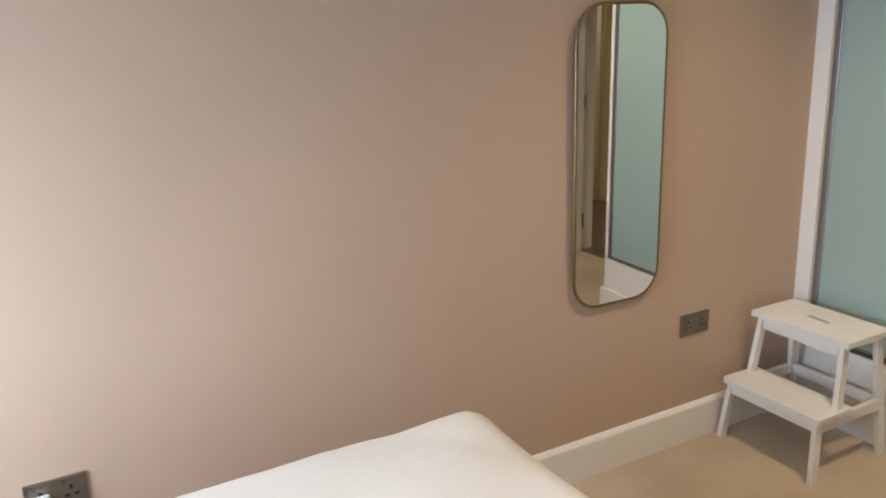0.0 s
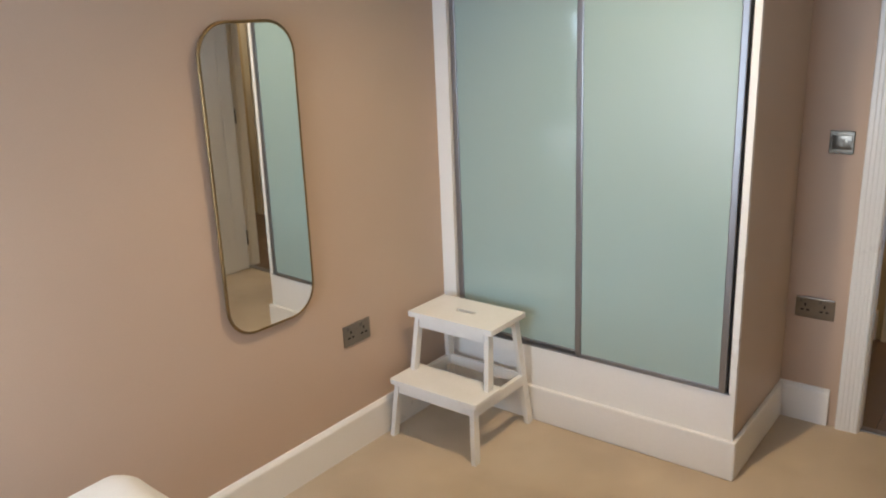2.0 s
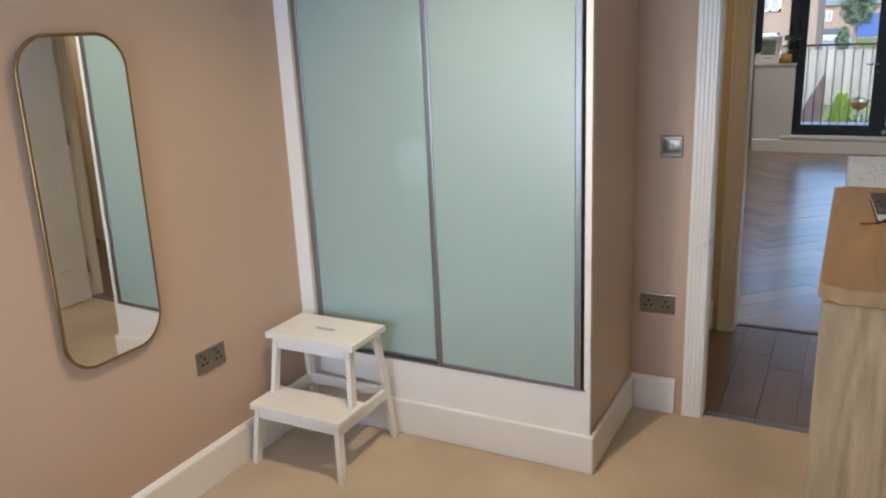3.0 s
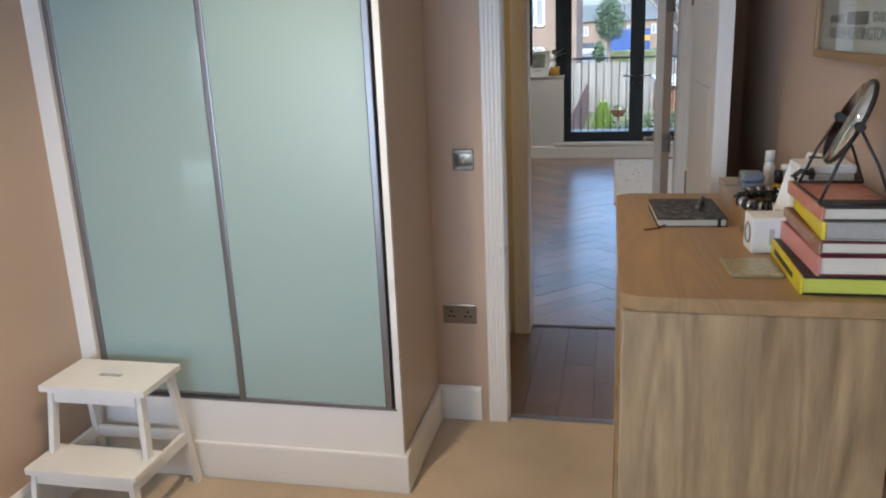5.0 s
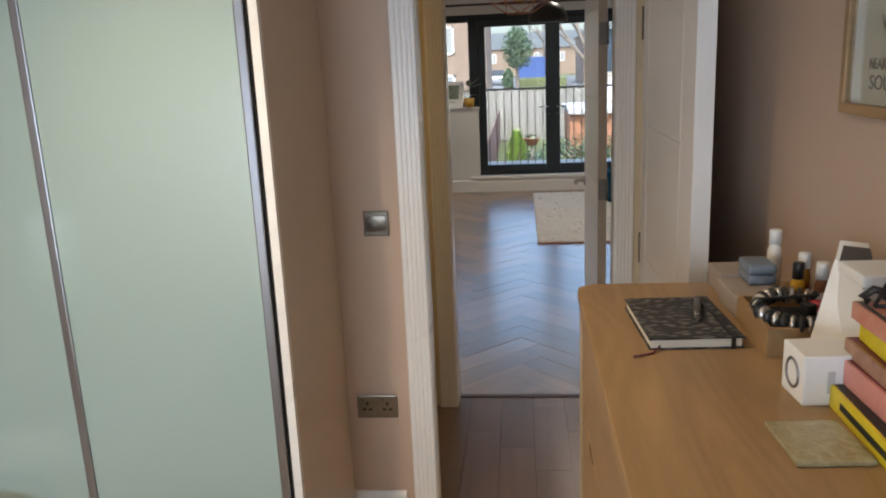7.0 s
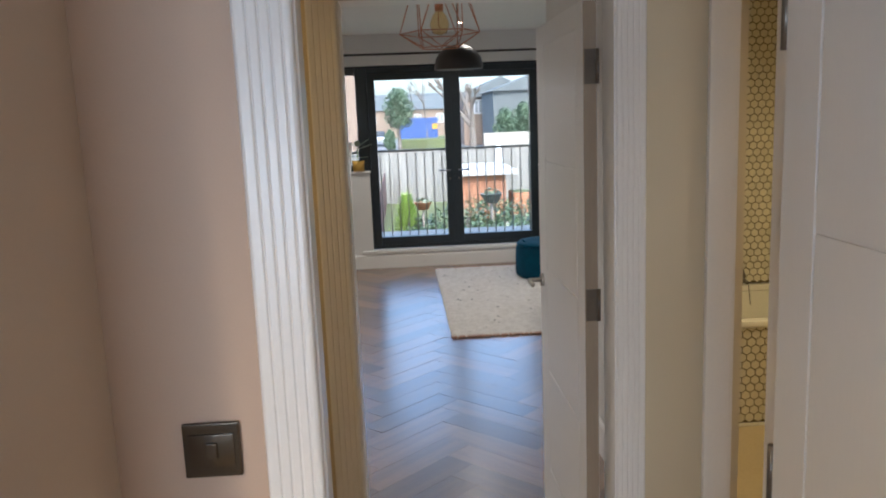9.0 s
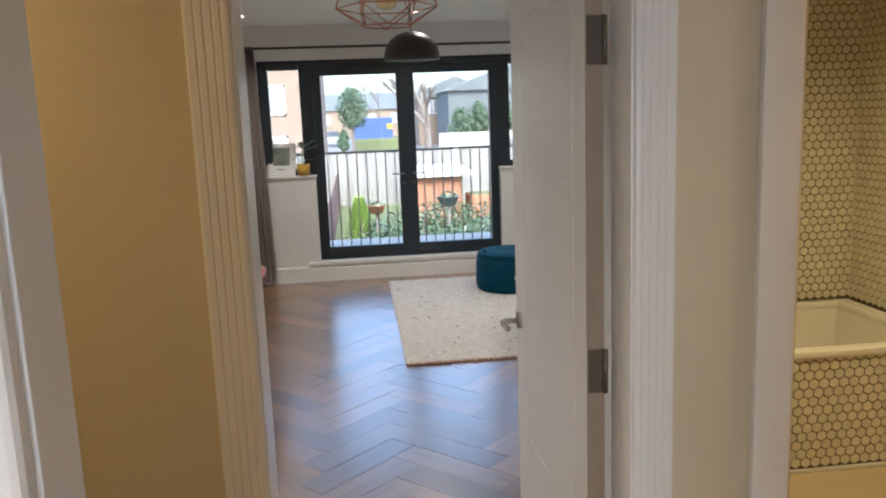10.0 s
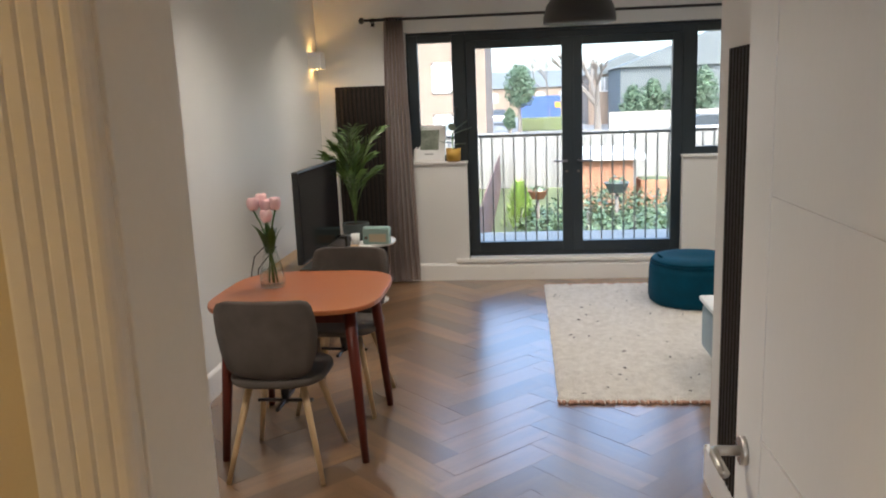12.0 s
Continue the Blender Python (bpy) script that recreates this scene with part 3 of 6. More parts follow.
bar("meeting_stile", 0.535, 0.563, 0.247, 2.128, wl, WX0 - 0.018, WX0 - 0.0125)
for y0, y1 in ((1.60, 1.90), (-0.82, -0.516)):
    part("pane", box(WX0 + 0.02, WX0 + 0.026, y0, y1, 1.15, 2.125), M_GLASS, wl).visible_shadow = False
part("casement_handle", sweep([(WX0 - 0.01, -0.50, 1.56), (WX0 - 0.03, -0.50, 1.56), (WX0 - 0.032, -0.50, 1.48)], 0.009), M_BLACK, wl)
part("casement_handle", sweep([(WX0 - 0.01, 1.57, 1.56), (WX0 - 0.03, 1.57, 1.56), (WX0 - 0.032, 1.57, 1.48)], 0.009), M_BLACK, wl)
setting("window_sill_low", box(12.695, WX0 - 0.002, -0.47, 1.605, 0.166, 0.200, 0.006), M_GLOSSW, "white painted low sill before the french doors", "window sill")
setting("window_sill_a", box(12.70, WX0 - 0.002, 1.475, 1.998, 1.066, 1.087, 0.006), M_GLOSSW, "white painted sill on the parapet", "window sill")
setting("window_sill_b", box(12.70, WX0 - 0.002, -0.928, -0.385, 1.066, 1.087, 0.006), M_GLOSSW, "white painted sill on the parapet", "window sill")
setting("balcony_ledge", box(12.95, 13.25, -1.2, 2.3, 0.10, 0.20), M_CEIL, "pale stone ledge outside the french doors", "ledge")
# dark glossy rails; the grey base colour carries the sky's gleam on them
M_RAIL = mat("rail_metal_sky_gleam", (0.24, 0.235, 0.225), (0.18, 0.175, 0.165), rough=0.38, metal=0.3, scale=3, fine=60)
rail = thing("balcony_railing", "metal balustrade with upright bars, sky gleam in its grey", "railing")
part("top_rail", box(13.02, 13.06, -0.75, 1.9, 1.27, 1.295, 0.004), M_RAIL, rail)
part("bottom_rail", box(13.03, 13.05, -0.75, 1.9, 0.24, 0.255), M_RAIL, rail)
bar_me = finish("baluster", box(-0.006, 0.006, -0.006, 0.006, 0.20, 1.27), M_RAIL)
for k in range(27):
    b = new("baluster", bar_me)
    b.parent, b.location = rail, (13.04, -0.73 + k * 0.1, 0)

# ---- ceiling lamps ----
M_LED = glow("lamp_glow", (1.0, 0.75, 0.45), 12.0)


def downlight(x, y, watts, color=WARM, cone=140):
    d = thing("downlight", "white recessed ceiling downlight out of view, lit", "ceiling lamp", pose(x, y, H))
    part("rim", lathe([(0.030, -0.001), (0.030, -0.006), (0.045, -0.006), (0.047, -0.001)], 24), M_CEIL, d)
    part("bulb", lathe([(0.0, -0.003), (0.028, -0.003), (0.028, -0.001), (0, -0.001)], 20), M_LED, d)
    lamp("downlight_beam", "SPOT", look((x, y, H - 0.015), (x, y, 0)), watts, color, cone=cone, soft=0.03)


# none of these fittings is in view; watts set by room brightness
downlight(3.90, 1.80, 26, (1.0, 0.72, 0.40), cone=128)
downlight(2.0, 1.7, 8, (1.0, 0.72, 0.42), cone=110)
downlight(5.83, 2.1, 5.2, (1.0, 0.66, 0.27))
downlight(5.83, -0.8, 7.0, (1.0, 0.72, 0.42))
downlight(7.3, -0.8, 18, (1.0, 0.74, 0.36))
# unseen living room lamps, added to brighten its walls, ceiling and door
for x in (7.6, 9.9, 11.9):
    for y in (2.0, 0.5, -1.2):
        if x > 9 or y > 1:
            downlight(x, y, 17 if x < 9 else 9.5, (1.0, 0.87, 0.70))

# ---- bedroom things ----
w = thing("wardrobe", "built-in white wardrobe with two mint glass sliding doors", "wardrobe")
part("side_panel", box(4.6455, 5.239, 1.60, 1.62, 0.0, H - 0.002), M_SIDE, w, "pink-beige painted side wall")
part("front_frame", boxes((4.625, 4.645, 1.5985, 1.622, 0, H - 0.002), (4.625, 4.645, 2.835, 2.904, 0, H - 0.002), (4.625, 4.645, 1.622, 2.835, 0, 0.334), (4.625, 4.645, 1.622, 2.835, 2.40, H - 0.002)), M_GLOSSW, w, "white painted surround")
part("base_board", boxes((4.607, 4.6245, 1.581, 2.886, 0, 0.158), (4.6255, 5.22, 1.581, 1.599, 0, 0.158), bevel=0.007), M_GLOSSW, w, "white skirting board")
part("back_panel", box(4.70, 4.71, 1.62, 2.90, 0, H - 0.01), M_GLOSSW, w)
part("bottom_track", box(4.622, 4.66, 1.616, 2.834, 0.3345, 0.340, 0.001), M_ALU, w, "aluminium bottom track")


def slider(y0, y1, x):
    d = part("sliding_door", box(x + 0.006, x + 0.014, y0 + 0.012, y1 - 0.012, 0.35, 2.40), M_FROST, w, "mint back-painted glass door")
    for a, b in ((y0, y0 + 0.026), (y1 - 0.026, y1)):
        part("stile", box(x, x + 0.02, a, b, 0.342, 2.40, 0.004), M_ALU, d, "aluminium stile")
    part("rail", box(x + 0.001, x + 0.02, y0 + 0.026, y1 - 0.026, 0.342, 0.355, 0.003), M_ALU, d, "brushed metal bottom rail")


slider(2.215, 2.832, 4.640)
slider(1.632, 2.238, 4.616)
# black strip paints the shade of the open gap beside the door
part("edge_gap_shade", box(4.628, 4.66, 1.6225, 1.630, 0.342, 2.4), M_FELT_GAP, w)

# wall mirror with rounded corners
wm = thing("wall_mirror", "tall rounded wall mirror with a thin brass frame", "mirror", pose(3.645, N - 0.022, 1.180, 90.6, 0, -0.6))
out = rounded(0.370, 1.012, 0.105, 10)
part("mirror_glass", prism(rounded(0.362, 1.004, 0.10, 10), 0.002, 0.008), M_MIRROR, wm, "silvered glass")
part("frame", sweep([(x, y, 0.004) for x, y in out], 0.0062, 8, True), M_BRASS, wm, "thin aged brass frame")
part("backing", prism(rounded(0.355, 0.997, 0.10, 8), -0.013, 0.001), M_BRASS, wm)


def socket_plate(m, w, h, label, gangs, switch=False):
    s = thing("wall_switch" if switch else "wall_socket", label, "light switch" if switch else "power socket", m)
    part("plate", box(-w / 2, w / 2, -0.008, 0, -h / 2, h / 2, 0.003), M_DARKPLATE if switch else M_PLATE, s)
    if switch:
        part("surround", box(-0.034, 0.034, -0.0105, -0.0081, -0.026, 0.026, 0.010, 3, True), M_DARKPLATE, s, "dark raised surround")
        part("rocker", box(-0.009, 0.009, -0.0145, -0.0106, -0.013, 0.013, 0.002), M_DARKPLATE, s, "metal rocker")
        return s
    for g in gangs:
        for dx, dz, a, b in ((0, 0.012, 0.0035, 0.006), (-0.011, -0.010, 0.006, 0.0035), (0.011, -0.010, 0.006, 0.0035)):
            part("pin_hole", box(g + dx - a, g + dx + a, -0.0086, -0.0078, dz - b, dz + b), M_FELT_GAP, s)
        part("rocker", box(g - 0.022, g - 0.010, -0.011, -0.008, 0.022, 0.036, 0.001), M_NICKEL, s)
    return s


socket_plate(pose(4.054, N, 0.495), 0.147, 0.086, "satin nickel double power socket", (-0.036, 0.036))
s0 = socket_plate(pose(1.817, N, 0.518), 0.147, 0.086, "satin nickel double power socket with a plug", (-0.036, 0.036))
part("plug", box(-0.062, -0.014, -0.045, -0.009, -0.03, 0.012, 0.008, 3, True), M_STOOL, s0, "white plug")
socket_plate(pose(5.24, 1.492, 0.495, 0, 0, -90), 0.147, 0.086, "satin nickel double power socket", (-0.036, 0.036))
socket_plate(pose(5.24, 1.455, 1.166, 0, 0, -90), 0.087, 0.087, "satin nickel single light switch", (), True)

# step stool: step in front at -x
st = thing("step_stool", "white wooden two-step stool beside the wardrobe", "stool", pose(4.385, 2.64, 0))


def leg(a, b, w=0.032, d=0.020):
    bm = bmesh.new()
    vs = []
    for p in (a, b):
        vs.append([bm.verts.new((p[0] + sx * w / 2, p[1] + sy * d / 2, p[2])) for sx, sy in ((-1, -1), (1, -1), (1, 1), (-1, 1))])
    bm.faces.new(list(reversed(vs[0])))
    bm.faces.new(vs[1])
    for k in range(4):
        bm.faces.new((vs[0][k], vs[0][(k + 1) % 4], vs[1][(k + 1) % 4], vs[1][k]))
    return shape(bm, False, 0.003)


def slab(x0, x1, y0, y1, z0, z1, slot=False):
    cx, cy = (x0 + x1) / 2, (y0 + y1) / 2
    bm = bmesh.new()
    if not slot:
        return prism([(x + cx, y + cy) for x, y in rounded(x1 - x0, y1 - y0, 0.012, 4)], z0, z1, 0.003)
    a, b = 0.012, 0.045
    for r in ((x0, cx - a, y0, y1), (cx + a, x1, y0, y1), (cx - a, cx + a, y0, cy - b), (cx - a, cx + a, cy + b, y1)):
        add_box(bm, *r, z0, z1)
    return shape(bm)


part("top", slab(-0.075, 0.165, -0.205, 0.205, 0.478, 0.50, True), M_STOOL, st)
# dark sheet below the slot paints the shade inside the hole
part("slot_shade", box(0.025, 0.065, -0.055, 0.055, 0.470, 0.4775), M_JOINT_SHADE, st, "dark sheet for the shade under the hand slot")
part("lower_step", slab(-0.205, -0.02, -0.213, 0.213, 0.228, 0.25), M_STOOL, st)
for sy in (-1, 1):
    part("leg", leg((0.19, sy * 0.20, 0), (0.135, sy * 0.172, 0.479)), M_STOOL, st)
    part("leg", leg((-0.075, sy * 0.186, 0.249), (-0.045, sy * 0.172, 0.479)), M_STOOL, st)
    part("leg", leg((-0.20, sy * 0.205, 0), (-0.175, sy * 0.186, 0.229)), M_STOOL, st)
    part("side_rail", box(-0.17, 0.165, sy * 0.190 - 0.009, sy * 0.190 + 0.009, 0.185, 0.228, 0.002), M_STOOL, st)
part("apron", box(-0.062, -0.046, -0.16, 0.16, 0.435, 0.478, 0.002), M_STOOL, st)
part("apron", box(0.125, 0.141, -0.16, 0.16, 0.435, 0.478, 0.002), M_STOOL, st)
part("apron", box(-0.188, -0.172, -0.18, 0.18, 0.188, 0.228, 0.002), M_STOOL, st)
part("back_rail", box(0.158, 0.174, -0.18, 0.18, 0.185, 0.228, 0.002), M_STOOL, st)

st.scale = (1.02, 1.02, 1.025)

# bed
bed = thing("bed", "double bed with a cream fitted sheet pulled tight", "bed")
bm = bmesh.new()
nx, ny = 90, 66
L0, L1, W0, W1 = 0.9, 2.875, 1.18, 2.55


def soft_sheet(u, v):
    x, y = L0 + (L1 - L0) * u, W0 + (W1 - W0) * v
    e = min(u * (L1 - L0), (1 - u) * (L1 - L0)) / 0.08
    f = min(v * (W1 - W0), (1 - v) * (W1 - W0)) / 0.08
    drop = 0.06 * (max(0, 1 - e) ** 2 + max(0, 1 - f) ** 2)
    z = 0.655 - drop + 0.010 * noise.noise(Vector((x * 4, y * 4, 0))) + 0.006 * abs(noise.noise(Vector((x * 5 + y * 4, y * 2 - x * 2, 9)))) + 0.004 * math.sin((x + y) * 26) * max(0, noise.noise(Vector((x * 2, y * 2, 3))))
    du, dv = L1 - x, W1 - y
    far = math.hypot(du, dv)
    z += 0.007 * abs(math.sin(math.atan2(dv, du + 0.02) * 5.0 + noise.noise(Vector((x * 3, y * 3, 5))))) * math.exp(-far / 0.30) * min(1, far / 0.08)
    return (x, y, z)


grid = [[bm.verts.new(soft_sheet(i / nx, j / ny)) for j in range(ny + 1)] for i in range(nx + 1)]
for i in range(nx):
    for j in range(ny):
        bm.faces.new((grid[i][j], grid[i + 1][j], grid[i + 1][j + 1], grid[i][j + 1]))
rim = [grid[i][0] for i in range(nx + 1)] + [grid[nx][j] for j in range(1, ny + 1)] + [grid[i][ny] for i in range(nx - 1, -1, -1)] + [grid[0][j] for j in range(ny - 1, 0, -1)]
prev = rim
for z, o in ((0.46, 0.012), (0.36, 0.0)):
    cx, cy = (L0 + L1) / 2, (W0 + W1) / 2
    ring = [bm.verts.new((v.co.x + o * (1 if v.co.x > cx else -1) * (abs(v.co.x - cx) > 0.95), v.co.y + o * (1 if v.co.y > cy else -1) * (abs(v.co.y - cy) > 0.65), z)) for v in rim]
    for k in range(len(rim)):
        q = (k + 1) % len(rim)
        bm.faces.new((prev[k], ring[k], ring[q], prev[q]))
    prev = ring
bm.faces.new(prev)
bmesh.ops.recalc_face_normals(bm, faces=bm.faces)
shape(bm, True)
part("mattress", bm, M_SHEET, bed, "cream fitted sheet over the mattress")
part("base", box(L0 + 0.01, L1 - 0.01, W0 + 0.01, W1 - 0.01, 0.08, 0.359, 0.02, 3), M_MATT, bed, "grey upholstered base")
for x in (L0 + 0.1, L1 - 0.1):
    for y in (W0 + 0.1, W1 - 0.1):
        part("foot", tube((x, y, 0), (x, y, 0.081), 0.025, 0.03), M_BLACK, bed)

# chest of drawers
DX0, DX1, DY0, DY1, DT = 3.42, 4.315, 0.392, 0.848, 1.215
ch = thing("chest_of_drawers", "tall oak chest of drawers against the wall", "chest of drawers")
c = 0.035
part("top", prism([(DX0 + 0.0, DY0), (DX1, DY0), (DX1, DY1 - c), (DX1 - 0.02, DY1 - 0.006), (DX1 - c, DY1), (DX0 + c, DY1), (DX0 + 0.02, DY1 - 0.006), (DX0, DY1 - c)], DT - 0.028, DT, 0.003), M_OAKX, ch, "oak top with clipped corners")
part("side_panel", box(DX0 + 0.003, DX0 + 0.024, DY0 + 0.002, DY1 - 0.006, 0.0, DT - 0.0285, 0.005), M_OAKZ, ch, "oak side with upright grain")
part("side_panel", box(DX1 - 0.024, DX1 - 0.003, DY0 + 0.002, DY1 - 0.006, 0.0, DT - 0.0285, 0.005), M_OAKZ, ch)
part("back_panel", box(DX0 + 0.025, DX1 - 0.025, DY0 + 0.002, DY0 + 0.01, 0.05, DT - 0.029), M_OAKZ, ch)
part("plinth", box(DX0 + 0.03, DX1 - 0.03, DY0 + 0.03, DY1 - 0.05, 0.0, 0.05), M_OAKX, ch)
part("carcass", box(DX0 + 0.026, DX1 - 0.026, DY0 + 0.012, DY1 - 0.035, 0.051, DT - 0.03), M_OAKX, ch)
for k in range(5):
    z0 = 0.06 + k * 0.2245
    d = part("drawer", box(DX0 + 0.033, DX1 - 0.033, DY1 - 0.033, DY1 - 0.010, z0, z0 + 0.220, 0.003), M_OAKX, ch, "oak drawer front")
    for hx in (DX0 + 0.25, DX1 - 0.25):
        # no recess is cut; a dark strip paints its shade on the front
        part("finger_pull_shade", box(hx - 0.035, hx + 0.035, DY1 - 0.0105, DY1 - 0.009, z0 + 0.209, z0 + 0.217, 0.0005), M_JOINT_SHADE, d, "dark strip for the shade of a finger pull")

# ---- living room things ----
# dining table
tb = thing("dining_table", "orange-brown wooden square dining table with rounded edges", "table", pose(9.405, 2.075, 0))


def squircle(a, b, p, n=48):
    pts = []
    for k in range(n):
        t = 2 * math.pi * k / n
        c, s = math.cos(t), math.sin(t)
        pts.append((a * math.copysign(abs(c) ** (2 / p), c), b * math.copysign(abs(s) ** (2 / p), s)))
    return pts


part("tabletop", prism(squircle(0.418, 0.413, 3.7), 0.722, 0.745, 0.006), M_TEAK, tb, "orange-brown tabletop")
part("apron", boxes((-0.27, 0.27, -0.285, -0.267, 0.655, 0.721), (-0.27, 0.27, 0.267, 0.285, 0.655, 0.721), (-0.288, -0.27, -0.267, 0.267, 0.655, 0.721), (0.27, 0.288, -0.267, 0.267, 0.655, 0.721)), M_CHERRY, tb)
for sx in (-1, 1):
    for sy in (-1, 1):
        bm = bmesh.new()
        add_tube(bm, (sx * 0.345, sy * 0.335, 0), (sx * 0.285, sy * 0.285, 0.721), 0.018, 0.030, 14)
        for f in bm.faces:
            f.smooth = len(f.verts) == 4
        part("leg", bm, M_CHERRY, tb, "dark cherry tapered leg")


def shell(w0, w1, points, thick, curve):
    """An upholstered sheet along (x, z) points, with the width going from w0 to w1 and sides curling by curve."""
    bm = bmesh.new()
    rows = []
    n = len(points)
    m = 10
    for i, (x, z, w, c) in enumerate(points):
        rows.append([bm.verts.new((x + c * ((2 * j / m - 1) ** 2), w * (2 * j / m - 1) / 2, z + (c * 0.3 if z < 0.5 else 0) * ((2 * j / m - 1) ** 2))) for j in range(m + 1)])
    for i in range(n - 1):
        for j in range(m):
            bm.faces.new((rows[i][j], rows[i][j + 1], rows[i + 1][j + 1], rows[i + 1][j]))
    bmesh.ops.recalc_face_normals(bm, faces=bm.faces)
    bmesh.ops.solidify(bm, geom=bm.faces[:], thickness=thick)
    return shape(bm, True)


def chair(m, label):
    c = thing("dining_chair", label, "chair", m, "chairs at the dining table")
    part("seat", prism([(x - 0.0, y) for x, y in rounded(0.43, 0.43, 0.15, 8)], 0.436, 0.470, 0.014, True), M_CHAIR, c)
    pts = [(-0.165, 0.462, 0.24, 0.01), (-0.205, 0.480, 0.31, 0.025), (-0.228, 0.52, 0.375, 0.04), (-0.238, 0.59, 0.425, 0.055), (-0.245, 0.68, 0.452, 0.06), (-0.252, 0.76, 0.445, 0.05), (-0.256, 0.80, 0.43, 0.045), (-0.258, 0.822, 0.40, 0.04), (-0.259, 0.832, 0.34, 0.03)]
    part("backrest", shell(0, 0, pts, 0.028, 0), M_CHAIR, c)
    for sx in (-1, 1):
        for sy in (-1, 1):
            bm = bmesh.new()
            add_tube(bm, (sx * 0.225, sy * 0.215, 0), (sx * 0.11, sy * 0.12, 0.43), 0.011, 0.017, 12)
            for f in bm.faces:
                f.smooth = len(f.verts) == 4
            part("leg", bm, M_BEECH, c, "beech wooden leg")
    part("cross_brace", boxes((-0.13, 0.13, -0.007, 0.007, 0.30, 0.314), (-0.007, 0.007, -0.13, 0.13, 0.299, 0.313)), M_BLACK, c, "black metal brace")
    part("hub", tube((0, 0, 0.295), (0, 0, 0.437), 0.014, 0.03, 14), M_BLACK, c)
    return c


chair(pose(9.06, 2.10, 0), "grey-brown felt shell chair on beech legs pushed to the table")
chair(pose(9.80, 1.99, 0, 0, 0, 176), "grey-brown felt shell chair on beech legs across the table")

# vase with tulips
va = thing("vase", "clear glass carafe vase holding pink tulips", "vase", pose(9.47, 2.255, 0.7455))
va.scale = (1.15, 1.15, 1.02)
part("glass", lathe([(0.0, 0.0), (0.052, 0.0), (0.057, 0.012), (0.055, 0.05), (0.045, 0.11), (0.030, 0.17), (0.022, 0.21), (0.024, 0.25), (0.038, 0.288), (0.036, 0.288), (0.022, 0.25), (0.020, 0.21), (0.028, 0.17), (0.043, 0.11), (0.052, 0.05), (0.052, 0.014), (0.0, 0.010)], 28), M_CLEAR, va, "clear glass body")
part("water", lathe([(0.0, 0.012), (0.050, 0.016), (0.051, 0.05), (0.046, 0.085), (0.0, 0.085)], 24), M_CLEAR, va)
M_STEM = mat("tulip_green", (0.10, 0.20, 0.04), (0.06, 0.13, 0.025), rough=0.5, scale=20)
M_PETAL = mat("pink_petal", (0.86, 0.60, 0.60), (0.80, 0.48, 0.51), rough=0.5, scale=20, fine=60)
random.seed(5)
for k, (dx, dy, h) in enumerate(((-0.02, 0.062, 0.430), (0.02, 0.032, 0.445), (-0.01, 0.002, 0.420), (-0.035, -0.004, 0.372), (0.0, -0.042, 0.428))):
    tu = thing("tulip", "pink cut tulip with green leaves in the vase", "flower", pose(9.47, 2.255, 0.7455), "tulips in the vase")
    part("stem", sweep([(-dx * 0.4, -dy * 0.4, 0.02), (0, 0, 0.21), (dx * 0.6, dy * 0.6, 0.33), (dx, dy, h - 0.04)], 0.004, 6), M_STEM, tu)
    for j in range(5):
        a = j * 1.256 + k
        bm = bmesh.new()
        bmesh.ops.create_uvsphere(bm, u_segments=8, v_segments=6, radius=1, matrix=Matrix.Translation((dx + 0.016 * math.cos(a), dy + 0.016 * math.sin(a), h - 0.008)) @ Matrix.Rotation(a, 4, "Z") @ Matrix.Rotation(0.12, 4, "Y") @ Matrix.Diagonal((0.014, 0.024, 0.033, 1)))
        part("petal", shape(bm, True), M_PETAL, tu)
    bm = bmesh.new()
    a = k * 1.1 + 0.4
    pr = None
    for s in range(7):
        u = s / 6
        r = 0.02 + 0.07 * u * u
        w = 0.024 * math.sin(math.pi * min(1, 0.12 + u * 0.9))
        z = 0.17 + 0.20 * u - 0.05 * u * u
        q = [bm.verts.new((r * math.cos(a) - e * w * math.sin(a), r * math.sin(a) + e * w * math.cos(a), z)) for e in (-1, 0, 1)]
        if pr:
            for e in (0, 1):
                bm.faces.new((pr[e], pr[e + 1], q[e + 1], q[e]))
        pr = q
    bmesh.ops.solidify(bm, geom=bm.faces[:], thickness=0.001)
    part("leaf", shape(bm, True), M_STEM, tu)

# television on a bench
be = thing("tv_bench", "low brown wooden television bench by the wall", "tv bench")
part("body", boxes((10.60, 11.75, 2.30, 2.765, 0.50, 0.53), (10.60, 10.63, 2.30, 2.765, 0.16, 0.50), (11.72, 11.75, 2.30, 2.765, 0.16, 0.50), (10.60, 11.75, 2.30, 2.765, 0.13, 0.16), (10.63, 11.72, 2.75, 2.765, 0.16, 0.50)), M_OAKX, be)
for x0, x1 in ((10.635, 11.045), (11.055, 11.715)):
    part("door", box(x0, x1, 2.30, 2.318, 0.165, 0.495, 0.002), M_OAKX, be)
for x in (10.70, 11.65):
    for y in (2.36, 2.70):
        part("leg", tube((x, y, 0), (x, y, 0.131), 0.014, 0.02), M_BEECH, be)
tv = thing("television", "large black flat television on the bench, switched off", "television", pose(10.99, 2.38, 0, 0, 0, -0.5))
part("panel", box(-0.50, 0.50, 0.004, 0.045, 0.632, 1.225, 0.008), M_BLACK, tv)
part("screen", box(-0.49, 0.49, 0.0, 0.0038, 0.648, 1.215), M_SCREEN, tv, "dark glossy screen")
part("stand", boxes((-0.22, 0.22, -0.10, 0.12, 0.5305, 0.545), (-0.05, 0.05, 0.01, 0.04, 0.545, 0.64), bevel=0.004), M_BLACK, tv)
